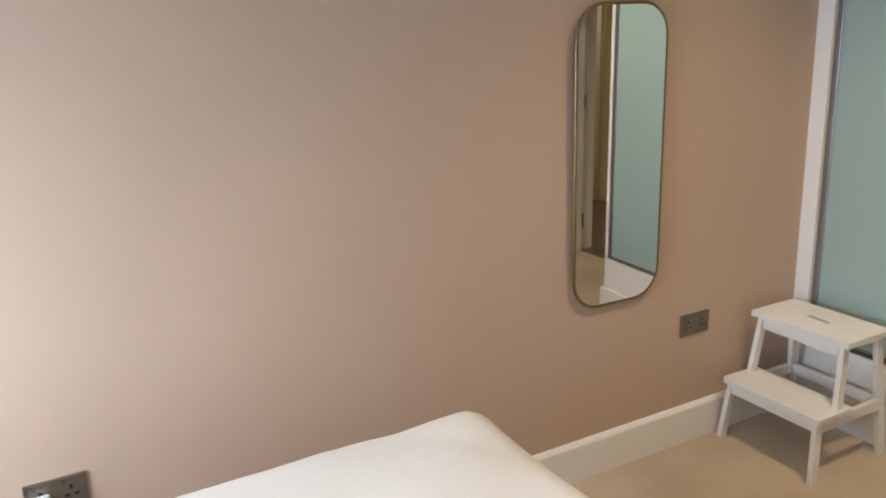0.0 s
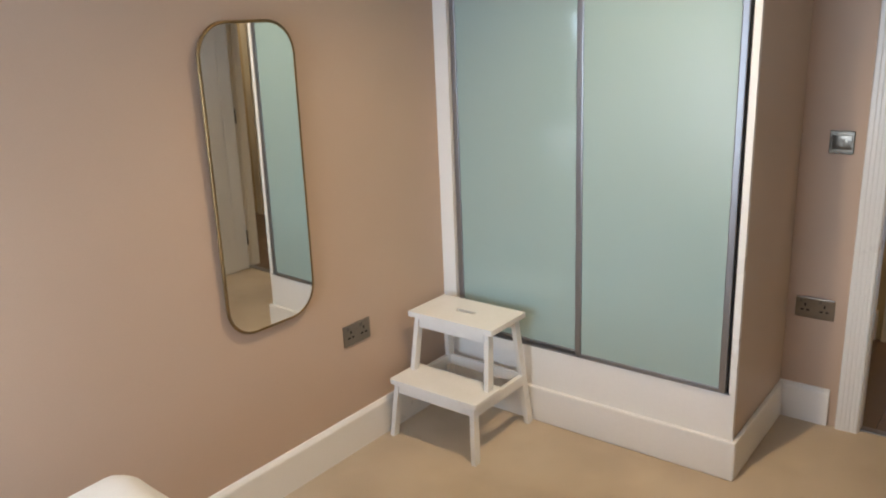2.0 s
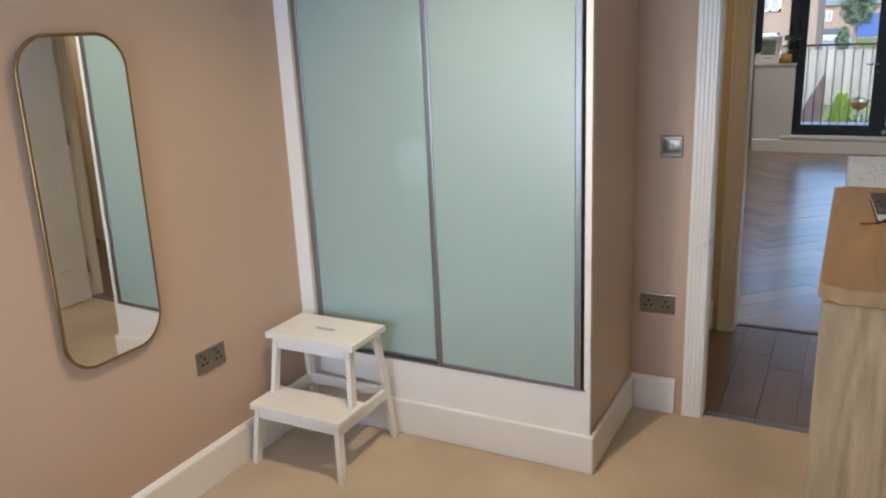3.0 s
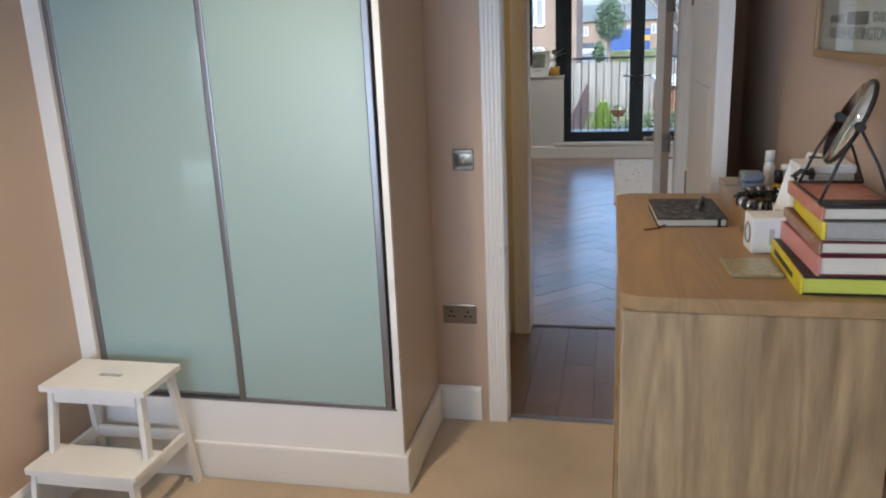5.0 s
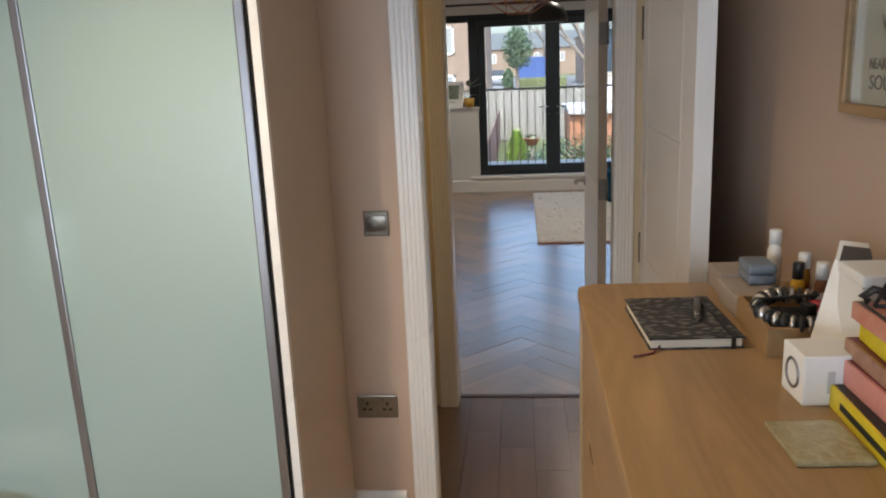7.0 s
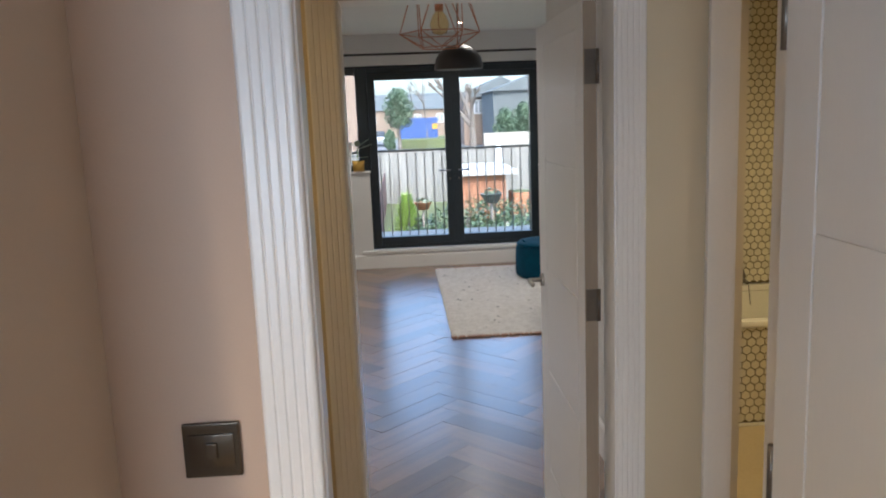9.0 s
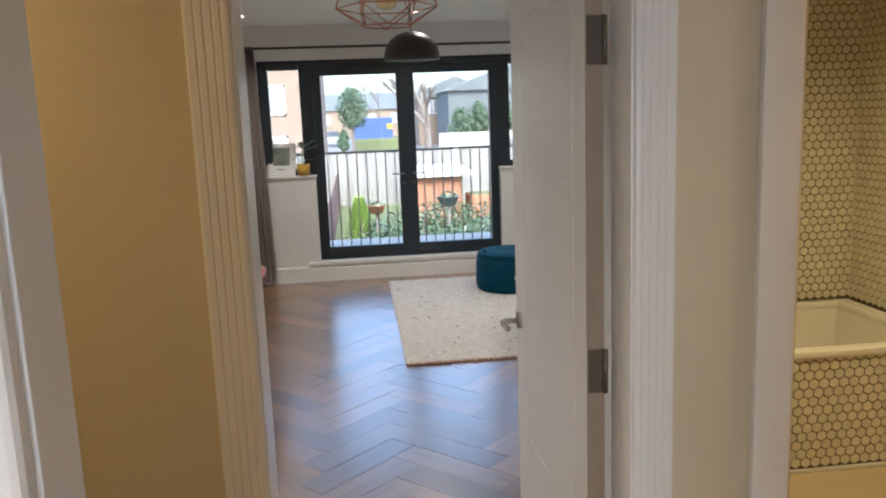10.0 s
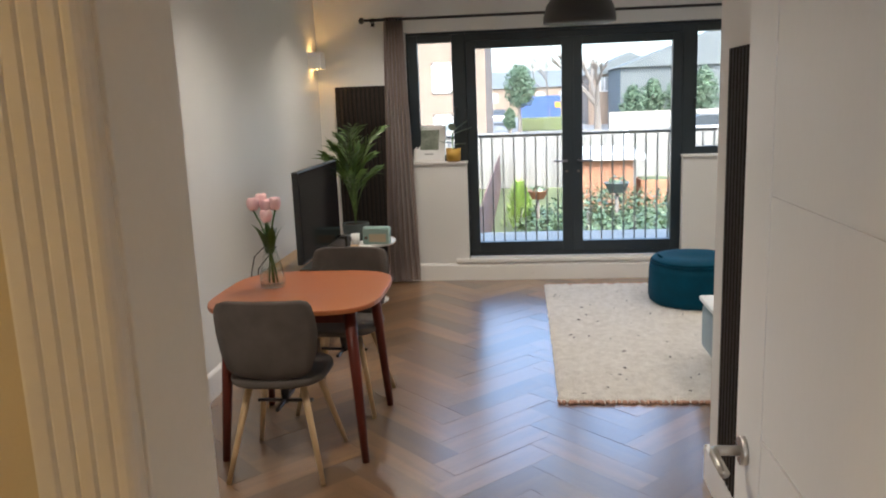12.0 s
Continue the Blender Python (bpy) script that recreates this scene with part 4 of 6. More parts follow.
cb = thing("tv_cable", "black cable hanging behind the television", "cable")
part("wire", sweep([(10.55, 2.60, 0.80), (10.47, 2.70, 0.70), (10.45, 2.72, 0.60), (10.46, 2.74, 0.30), (10.46, 2.74, 0.006)], 0.004, 6), M_BLACK, cb)
part("wire", sweep([(10.56, 2.58, 0.75), (10.47, 2.68, 0.62), (10.48, 2.71, 0.30), (10.49, 2.72, 0.006)], 0.004, 6), M_BLACK, cb)
bx = thing("game_console", "small dark box with clutter beside the television", "console", pose(11.55, 2.42, 0.5305))
part("case", box(-0.05, 0.05, -0.09, 0.09, 0, 0.11, 0.008), M_BLACK, bx)
part("face", box(-0.053, -0.0505, -0.07, 0.07, 0.02, 0.09, 0.001), M_ALU, bx)

# round side table, palm, radio, mug
sd = thing("side_table", "small round white metal side table", "side table", pose(12.02, 2.30, 0))
part("top", lathe([(0, 0.49), (0.25, 0.49), (0.255, 0.498), (0.255, 0.508), (0.25, 0.512), (0, 0.512)], 40), M_GLOSSW, sd)
part("stem", tube((0, 0, 0.01), (0, 0, 0.49), 0.014, n=16), M_GLOSSW, sd)
part("base", lathe([(0, 0), (0.17, 0), (0.17, 0.008), (0, 0.014)], 32), M_GLOSSW, sd)
M_POT = mat("grey_green_glazed_pot", (0.10, 0.12, 0.11), (0.07, 0.085, 0.078), rough=0.5, scale=8)
M_FROND = mat("palm_leaf", (0.12, 0.20, 0.035), (0.04, 0.085, 0.016), rough=0.45, scale=12, fine=60)
M_SOIL = mat("potting_soil", (0.03, 0.02, 0.014), rough=0.95, bump=0.8)
pl = thing("potted_palm", "green potted palm on the side table", "plant", pose(12.08, 2.385, 0.5125))
part("pot", lathe([(0, 0), (0.085, 0), (0.10, 0.02), (0.112, 0.13), (0.112, 0.14), (0.104, 0.14), (0.10, 0.12), (0, 0.12)], 28), M_POT, pl)
part("soil", lathe([(0, 0.121), (0.099, 0.121), (0.099, 0.127), (0, 0.13)], 20), M_SOIL, pl)
random.seed(11)
for k in range(17):
    a = k * 2.4 + random.uniform(-0.25, 0.25)
    reach = random.uniform(0.05, 0.25)
    top = random.uniform(0.46, 0.90) - reach * 0.3
    bm = bmesh.new()
    spine = []
    for s in range(9):
        u = s / 8
        spine.append(Vector((math.cos(a) * reach * u ** 1.6, math.sin(a) * reach * u ** 1.6, 0.12 + top * (1.35 * u - 0.42 * u ** 2.6))))
    for p, q in zip(spine, spine[1:]):
        add_tube(bm, p, q, 0.004, 0.0035, 5)
    for s in range(4, 9):
        for t in (0.0, 0.5):
            i = min(s, 7)
            base = spine[i].lerp(spine[i + 1], t) if s < 8 else spine[8]
            d = (spine[i + 1] - spine[i]).normalized()
            side = d.cross(Vector((0, 0, 1)))
            side = side.normalized() if side.length > 1e-3 else Vector((-math.sin(a), math.cos(a), 0))
            for sg in (-1, 1):
                ln = random.uniform(0.11, 0.20) * (1.0 if s < 7 else 0.8)
                tip = base + (d * 0.75 + side * sg * 0.6 + Vector((0, 0, 0.15 - random.random() * 0.45))).normalized() * ln
                mid = base.lerp(tip, 0.45) + Vector((0, 0, 0.02))
                w = side.cross(d).normalized() * 0.004 + d.cross(tip - base).normalized() * 0.010
                v = [bm.verts.new(p) for p in (base, mid - w, tip, mid + w)]
                bm.faces.new(v)
    part("frond", shape(bm, True), M_FROND, pl)
M_MINT = mat("mint_plastic", (0.36, 0.50, 0.46), (0.31, 0.45, 0.41), rough=0.4, scale=20)
ra = thing("radio", "mint green retro radio with a carrying handle", "radio", pose(11.86, 2.17, 0.5125, 0, 0, -96))
part("case", box(-0.11, 0.11, -0.035, 0.035, 0, 0.14, 0.014, 4, True), M_MINT, ra)
part("front_grille", box(-0.055, 0.085, -0.039, -0.035, 0.02, 0.085, 0.002), mat("cream_cloth", (0.62, 0.52, 0.36), rough=0.8, fine=400, bump=0.4), ra, "cream speaker cloth")
part("handle", sweep([(-0.085, -0.02, 0.09), (-0.09, -0.035, 0.12), (0.0, -0.04, 0.128), (0.09, -0.035, 0.12), (0.085, -0.02, 0.09)], 0.006), M_MINT, ra)
part("knob", tube((-0.078, -0.036, 0.055), (-0.078, -0.050, 0.055), 0.013, n=16), M_NICKEL, ra)
mg = thing("mug", "white china mug on the side table", "mug", pose(11.83, 2.34, 0.5125))
part("cup", lathe([(0, 0), (0.032, 0), (0.036, 0.09), (0.033, 0.09), (0.030, 0.006), (0, 0.006)], 24), M_GLOSSW, mg)
part("handle", sweep([(0.0, 0.034, 0.075), (0, 0.058, 0.07), (0, 0.060, 0.04), (0, 0.034, 0.02)], 0.005), M_GLOSSW, mg)


def slat_panel(name, m, width, z0, z1, label, n):
    s = thing(name, label, "slat panel", m)
    part("backing", box(0, width, 0.0, 0.009, z0, z1), M_FELT_GAP, s, "black felt backing")
    pitch = width / n
    me = finish("slat", box(0.004, pitch - 0.013, -0.012, 0.0, z0, z1, 0.0015), M_SLAT)
    for k in range(n):
        o = new("slat", me)
        o.parent, o.location = s, (k * pitch, 0, 0)
    return s


slat_panel("slat_panel", pose(12.705, 2.64, 0, 0, 0, -90), 0.6, 0.005, 1.775, "dark slatted acoustic panel leaning by the window wall", 15)
slat_panel("slat_panel", pose(8.71, 0.238, 0, 0, 0, 180), 0.42, 0.165, 1.78, "dark slatted acoustic panel beside the door", 10)

# curtain and its pole
po = thing("curtain_pole", "black metal curtain pole with ball ends", "curtain pole")
part("pole", tube((12.62, 2.33, 2.325), (12.62, -1.3, 2.315), 0.012, n=14), M_BLACK, po)
part("finial", lathe([(0, -0.03), (0.018, -0.022), (0.026, 0), (0.018, 0.022), (0, 0.03)], 16, (12.62, 2.35, 2.325)), M_BLACK, po)
for y in (2.27, 0.55):
    part("bracket", boxes((12.62, 12.719, y - 0.008, y + 0.008, 2.305, 2.32), (12.71, 12.7195, y - 0.015, y + 0.015, 2.28, 2.35)), M_BLACK, po)
cu = thing("curtain", "taupe velvet eyelet curtain drawn to one side", "curtain")
bm = bmesh.new()
rows = []
nf, nz = 84, 16
for i in range(nz + 1):
    v = i / nz
    z = 2.345 - v * 2.325
    half = 0.085 + 0.075 * v ** 1.4
    cy = 2.075 + 0.01 * v
    rows.append([])
    for j in range(nf + 1):
        u = j / nf
        y = cy + half * (1 - 2 * u) + 0.006 * math.sin(v * 5 + j * 0.4)
        x = 12.625 + (0.030 + 0.012 * v) * math.sin(u * math.pi * 2 * 6 + 0.5 * math.sin(v * 3)) + 0.008 * noise.noise(Vector((u * 9, v * 3, 0)))
        rows[-1].append(bm.verts.new((x, y, z)))
for i in range(nz):
    for j in range(nf):
        bm.faces.new((rows[i][j], rows[i][j + 1], rows[i + 1][j + 1], rows[i + 1][j]))
bmesh.ops.solidify(bm, geom=bm.faces[:], thickness=0.004)
part("cloth", shape(bm, True), M_CURTAIN, cu)

# wall sconce
sc = thing("wall_sconce", "small white plaster wall light shining up and down", "wall lamp", pose(12.50, 2.79, 2.0))
part("body", boxes((-0.075, 0.075, -0.11, -0.102, -0.07, 0.07), (-0.075, -0.067, -0.102, 0, -0.07, 0.07), (0.067, 0.075, -0.102, 0, -0.07, 0.07)), M_GLOSSW, sc)
part("bulb", box(-0.02, 0.02, -0.06, -0.02, -0.008, 0.008, 0.004), glow("sconce_glow", (1.0, 0.62, 0.25), 2.0), sc)
lamp("sconce_light", "POINT", pose(12.50, 2.745, 2.02), 0.13, (1.0, 0.58, 0.18), soft=0.015)
lamp("sconce_light", "POINT", pose(12.50, 2.745, 1.975), 0.13, (1.0, 0.58, 0.18), soft=0.015)

# pendants
pd = thing("dome_pendant", "black dome pendant lamp with a copper inside", "pendant lamp", pose(9.5, 0.72, 1.962))
part("shade", lathe([(0.165, 0.0), (0.164, 0.03), (0.152, 0.075), (0.125, 0.115), (0.085, 0.145), (0.04, 0.16), (0.0, 0.163)], 40), M_SHADE, pd)
part("lining", lathe([(0.160, 0.001), (0.159, 0.03), (0.147, 0.073), (0.121, 0.111), (0.082, 0.14), (0.038, 0.155), (0.0, 0.158)], 40), M_COPPER, pd, "copper inside of the shade")
part("bulb", lathe([(0, 0.012), (0.03, 0.022), (0.045, 0.055), (0.03, 0.09), (0.015, 0.12), (0, 0.13)], 20), M_CEIL, pd)
part("cord", tube((0, 0, 0.16), (0, 0, H - 1.962), 0.003, n=8), M_BLACK, pd)
cg = thing("cage_pendant", "copper wire cage pendant with a round bulb", "pendant lamp", pose(7.5, 0.953, 0))
A = [(0.105 * math.cos(k * math.pi / 3), 0.105 * math.sin(k * math.pi / 3), 2.235) for k in range(6)]
B = [(0.17 * math.cos((k + 0.5) * math.pi / 3), 0.17 * math.sin((k + 0.5) * math.pi / 3), 2.0) for k in range(6)]
C = [(0.085 * math.cos(k * math.pi / 3), 0.085 * math.sin(k * math.pi / 3), 1.94) for k in range(6)]
T = (0.0, 0.0, 2.33)
for k in range(6):
    n = (k + 1) % 6
    for p, q in ((A[k], A[n]), (B[k], B[n]), (C[k], C[n]), (A[k], B[k]), (A[n], B[k]), (C[k], B[k]), (C[n], B[k]), (T, A[k])):
        part("wire", tube(p, q, 0.0022, n=6), M_COPPER, cg)
part("lamp_holder", tube((0, 0, 2.09), (0, 0, 2.17), 0.018, n=16), M_COPPER, cg)
M_AMBER = glass("amber_bulb_glass", 0.0, (0.98, 0.86, 0.62))
part("bulb", lathe([(0, 1.99), (0.03, 2.0), (0.042, 2.035), (0.03, 2.07), (0.015, 2.09), (0, 2.092)], 20), M_AMBER, cg, "round amber glass bulb")
part("filament", sweep([(0.0, 0, 2.09), (0.01, 0.005, 2.05), (-0.008, 0.004, 2.03), (0.006, -0.006, 2.015)], 0.002, 5), M_COPPER, cg)
part("cord", tube((0, 0, 2.17), (0, 0, H - 0.022), 0.003, n=8), M_BLACK, cg)
part("ceiling_rose", lathe([(0, -0.03), (0.05, -0.028), (0.06, -0.001), (0, -0.001)], 24, (0, 0, H)), M_COPPER, cg)

# rug
RX0, RX1, RY0, RY1 = 9.775, 12.44, -1.02, 0.822
rg = thing("rug", "cream shaggy wool rug with dark flecks and fringed ends", "rug")
bm = bmesh.new()
nx, ny = 130, 90
gr = [[bm.verts.new((RX0 + (RX1 - RX0) * i / nx + 0.008 * noise.noise(Vector((i * 0.3, j * 0.3, 7))), RY0 + (RY1 - RY0) * j / ny + (0.012 * noise.noise(Vector((i * 0.22, j * 0.2, 2)))),
                     (0.003 if i in (0, nx) or j in (0, ny) else 0.019) + 0.015 * noise.noise(Vector((i * 0.9, j * 0.55, 0))))) for j in range(ny + 1)] for i in range(nx + 1)]
for i in range(nx):
    for j in range(ny):
        bm.faces.new((gr[i][j], gr[i + 1][j], gr[i + 1][j + 1], gr[i][j + 1]))
part("pile_surface", shape(bm, True), M_RUG, rg)
random.seed(3)
fl = bmesh.new()
for k in range(95):
    x, y = random.uniform(RX0 + 0.08, RX1 - 0.08), random.uniform(RY0 + 0.05, RY1 - 0.05)
    s = random.uniform(0.004, 0.011)
    bmesh.ops.create_uvsphere(fl, u_segments=6, v_segments=4, radius=1, matrix=Matrix.Translation((x, y, 0.019)) @ Matrix.Rotation(random.uniform(0, 3), 4, "Z") @ Matrix.Diagonal((s * 0.7, s * 1.6, 0.005, 1)))
part("fleck", shape(fl, True), M_RUGSPOT, rg, "dark wool flecks")["kind"] = "stuff"
for xe, sg in ((RX0, -1), (RX1, 1)):
    fr = bmesh.new()
    for k in range(120):
        y = RY0 + (RY1 - RY0) * (k + random.random()) / 120
        ln = random.uniform(0.012, 0.035)
        bmesh.ops.create_uvsphere(fr, u_segments=6, v_segments=4, radius=1, matrix=Matrix.Translation((xe + sg * ln * 0.3, y, 0.009)) @ Matrix.Rotation(random.uniform(-0.4, 0.4), 4, "Z") @ Matrix.Diagonal((ln, 0.009, 0.009, 1)))
    part("fringe", shape(fr, True), M_RUGEDGE, rg, "brick red wool fringe")["kind"] = "stuff"

# pouf
pf = thing("pouf", "round teal velvet pouf on the rug", "pouf", pose(11.84, -0.32, 0.015))
part("body", lathe([(0, 0), (0.31, 0.0), (0.335, 0.02), (0.345, 0.06), (0.34, 0.26), (0.335, 0.30), (0.31, 0.325)], 48), M_TEAL, pf)
part("top", lathe([(0.312, 0.322), (0.325, 0.335), (0.31, 0.352), (0.22, 0.362), (0.10, 0.352), (0, 0.340)], 48), M_TEAL, pf)
part("piping", sweep([(0.327 * math.cos(a * math.pi / 24), 0.327 * math.sin(a * math.pi / 24), 0.322) for a in range(48)], 0.006, 6, True), M_TEAL, pf)
part("carry_loop", sweep([(-0.05, 0.25, 0.355), (-0.02, 0.27, 0.372), (0.03, 0.27, 0.372), (0.06, 0.25, 0.355)], 0.009, 8), M_TEAL, pf)

# sofa, seen at its arm
so = thing("sofa", "blue-grey fabric sofa with a white throw on its arm", "sofa")
part("base", box(9.45, 10.42, -2.05, -0.10, 0.10, 0.36, 0.03, 3, True), M_SOFA, so)
part("seat_cushion", box(9.55, 10.46, -1.95, -0.28, 0.36, 0.47, 0.04, 4, True), M_SOFA, so)
part("backrest", box(9.16, 9.46, -2.05, -0.10, 0.10, 0.78, 0.06, 4, True), M_SOFA, so)
part("arm", box(9.47, 10.44, -0.30, -0.065, 0.10, 0.385, 0.05, 5, True), M_SOFA, so)
for x in (9.55, 10.33):
    for y in (-1.95, -0.2):
        part("foot", tube((x, y, 0), (x, y, 0.101), 0.018, 0.024), M_BEECH, so)
tw = thing("throw", "folded white throw lying over the sofa arm", "throw")
part("cloth", box(9.85, 10.455, -0.31, -0.055, 0.386, 0.42, 0.014, 3, True), M_THROW, tw)

# things on the parapet sill
pf2 = thing("photo_frame", "white framed photograph leaning on the sill", "picture frame", pose(12.745, 1.83, 1.0895, -14, 0, -104))
pf2.scale = (1.42, 1, 1.06)
part("frame", boxes((-0.105, -0.082, -0.006, 0.008, 0, 0.31), (0.082, 0.105, -0.006, 0.008, 0, 0.31), (-0.082, 0.082, -0.006, 0.008, 0, 0.023), (-0.082, 0.082, -0.006, 0.008, 0.287, 0.31), bevel=0.002), M_GLOSSW, pf2)
part("mount", box(-0.082, 0.082, 0.0, 0.006, 0.023, 0.287), M_CEIL, pf2)
part("picture", box(-0.062, 0.062, -0.002, -0.0005, 0.10, 0.27), mat("grey_green_print", (0.30, 0.33, 0.27), (0.10, 0.12, 0.09), rough=0.4, scale=12, fine=40, bump=0), pf2, "grey-green photograph")
part("caption", box(-0.03, 0.03, -0.002, -0.0005, 0.06, 0.068), M_ALU, pf2, "grey caption bar")
M_YEL = mat("ochre_pot", (0.56, 0.34, 0.05), (0.48, 0.28, 0.04), rough=0.5, scale=12)
ys = thing("rubber_plant", "small rubber plant in an ochre pot", "plant", pose(12.748, 1.605, 1.0885))
ys.scale = (1.35, 1.35, 1.2)
part("pot", lathe([(0, 0), (0.045, 0), (0.05, 0.095), (0.045, 0.095), (0.042, 0.08), (0, 0.08)], 24), M_YEL, ys, "ochre yellow pot")
part("stem", sweep([(0, 0, 0.08), (0, 0.005, 0.14), (0, 0.0, 0.22)], 0.005, 6), M_STEM, ys)
M_RUB = mat("rubber_leaf", (0.24, 0.30, 0.23), (0.15, 0.20, 0.145), rough=0.3, scale=10)
for a, l, up, z in ((100, 0.13, 0.8, 0.21), (-80, 0.13, 0.35, 0.2), (-100, 0.12, 0.75, 0.22), (80, 0.09, 0.2, 0.13), (-70, 0.08, 0.1, 0.12), (180, 0.09, 0.9, 0.22)):
    bm = bmesh.new()
    bmesh.ops.create_uvsphere(bm, u_segments=10, v_segments=8, radius=1, matrix=pose(0, 0, z, 0, 0, a) @ pose(0, 0, 0, 0, -math.degrees(math.atan(up)), 0) @ Matrix.Translation((l * 0.55, 0, 0)) @ Matrix.Diagonal((l * 0.5, 0.026, 0.003, 1)))
    part("leaf", shape(bm, True), M_RUB, ys)

# ---- bathroom ----
TX0, TX1 = 7.84, 8.68
tub = thing("bathtub", "white built-in bathtub with a tiled front", "bathtub")
part("rim", boxes((TX0, TX0 + 0.07, -1.55, 0.09, 0.53, 0.565), (TX1 - 0.05, TX1, -1.55, 0.09, 0.53, 0.565), (TX0 + 0.07, TX1 - 0.05, -1.55, -1.46, 0.53, 0.565), (TX0 + 0.07, TX1 - 0.05, -0.02, 0.09, 0.53, 0.565), bevel=0.010), M_BATH, tub, "rounded white rim")
part("basin", boxes((TX0 + 0.06, TX0 + 0.08, -1.48, 0.0, 0.12, 0.53), (TX1 - 0.06, TX1 - 0.04, -1.48, 0.0, 0.12, 0.53), (TX0 + 0.08, TX1 - 0.06, -1.48, -1.45, 0.12, 0.53), (TX0 + 0.08, TX1 - 0.06, -0.03, 0.0, 0.12, 0.53), (TX0 + 0.08, TX1 - 0.06, -1.45, -0.03, 0.12, 0.14)), M_BATH, tub)
fp = part("front_panel", box(TX0 + 0.014, TX0 + 0.03, -1.55, 0.09, 0.005, 0.529), M_HEXGROUT, tub, "hexagon tiled front")
part("plinth_trim", box(TX0 + 0.0, TX0 + 0.013, -1.55, 0.09, 0.005, 0.02), M_BATH, tub)
tap = thing("bath_tap", "dark metal bath mixer with a lever", "tap", pose(8.60, -0.845, 0.5655))
part("body", tube((0, 0, 0), (0, 0, 0.04), 0.018, n=16), M_NICKEL, tap)
part("spout", sweep([(0, 0, 0.05), (-0.05, -0.01, 0.06), (-0.10, -0.02, 0.045)], 0.012), M_NICKEL, tap)
part("knob", lathe([(0, 0.035), (0.042, 0.04), (0.05, 0.075), (0.036, 0.115), (0, 0.125)], 20), M_NICKEL, tap, "dark rounded knob")
part("hose", sweep([(0.03, 0.01, 0.10), (0.035, 0.012, 0.30), (0.04, 0.02, 0.46), (0.05, 0.03, 0.50)], 0.008, 8), M_CHROME, tap, "metal shower hose")
part("plug_chain", sweep([(-0.04, -0.055, 0.02), (-0.045, -0.06, -0.04), (-0.05, -0.065, -0.10)], 0.003, 5), M_NICKEL, tap)
tile_wall = setting("tiled_wall_east", box(TX1, 8.87, -1.56, 0.10, 0.566, H - 0.001), M_HEXGROUT, "wall of small cream hexagon tiles with dark joints", "wall")
tile_wall_s = setting("tiled_wall_south", box(TX0 - 0.05, TX1, -1.70, -1.56, 0.0, H - 0.001), M_HEXGROUT, "wall of small cream hexagon tiles with dark joints", "wall")

# ---- outside ----
G = -0.95
M_GRASS = mat("winter_grass", (0.16, 0.19, 0.08), (0.11, 0.12, 0.06), rough=0.95, scale=0.4, fine=8, bump=0.5)
M_ROAD = mat("pale_tarmac", (0.22, 0.22, 0.215), (0.17, 0.17, 0.17), rough=0.9, scale=0.5, fine=20)
M_FENCEW = wood("weathered_grey_fence", (0.29, 0.275, 0.25), (0.22, 0.21, 0.19), rough=0.85, axis=2, scale=1.0, per_object=0.12)
M_FENCEB = wood("dark_brown_fence", (0.21, 0.125, 0.105), (0.16, 0.09, 0.08), rough=0.8, axis=2, scale=1.0, per_object=0.1)
M_SHED = wood("orange_cedar_cladding", (0.42, 0.20, 0.11), (0.33, 0.15, 0.08), rough=0.7, axis=1, scale=1.0, per_object=0.12)
M_FELTR = mat("pale_roofing_felt", (0.56, 0.55, 0.53), (0.46, 0.45, 0.43), rough=0.9, scale=2)
M_IVY = mat("ivy_leaf", (0.12, 0.18, 0.09), (0.07, 0.11, 0.055), rough=0.35, scale=3, fine=12)
M_CONIF = mat("yellow_green_conifer", (0.33, 0.46, 0.09), (0.22, 0.34, 0.06), rough=0.6, scale=4, fine=20)
M_CROWN = mat("evergreen_leaf", (0.12, 0.185, 0.105), (0.085, 0.135, 0.08), rough=0.6, scale=1, fine=5)
M_TWIG = mat("grey_bark", (0.22, 0.19, 0.16), (0.15, 0.13, 0.11), rough=0.9, scale=3, fine=30, bump=0.4)
M_BRICK = mat("buff_brick", (0.29, 0.215, 0.165), (0.215, 0.16, 0.12), rough=0.9, scale=1.5, fine=14)
M_RENDER = mat("white_upvc", (0.66, 0.66, 0.66), rough=0.5)
M_SLATE = mat("slate_roof", (0.15, 0.165, 0.165), (0.11, 0.125, 0.125), rough=0.8, scale=0.7, fine=6, bump=0.0)
M_BLUE = mat("blue_steel_hoarding", (0.055, 0.11, 0.32), (0.045, 0.09, 0.25), rough=0.5, scale=0.6)
M_CREAMW = mat("cream_render", (0.42, 0.385, 0.33), (0.35, 0.32, 0.27), rough=0.9, scale=0.6)
M_CARP = mat("silver_car_paint", (0.50, 0.52, 0.54), rough=0.3, metal=0.4)
M_TERRA = mat("terracotta", (0.45, 0.20, 0.11), (0.36, 0.15, 0.08), rough=0.8)
M_DARKG = mat("dark_window", (0.05, 0.06, 0.07), rough=0.1)
setting("ground", box(13.3, 600, -400, 400, G - 0.3, G), M_GRASS, "winter grass and bare ground behind the houses", "ground")
setting("road", box(34.0, 100, -80, 80, G - 0.05, G + 0.004), M_ROAD, "pale tarmac road and yard", "road")
setting("ledge_outside", box(13.10, 13.78, -6, 8, 0.101, 0.255, 0.008), mat("pale_concrete_coping", (0.56, 0.52, 0.45), (0.47, 0.43, 0.37), rough=0.85, scale=2, fine=40), "pale concrete ledge outside the window", "ledge")
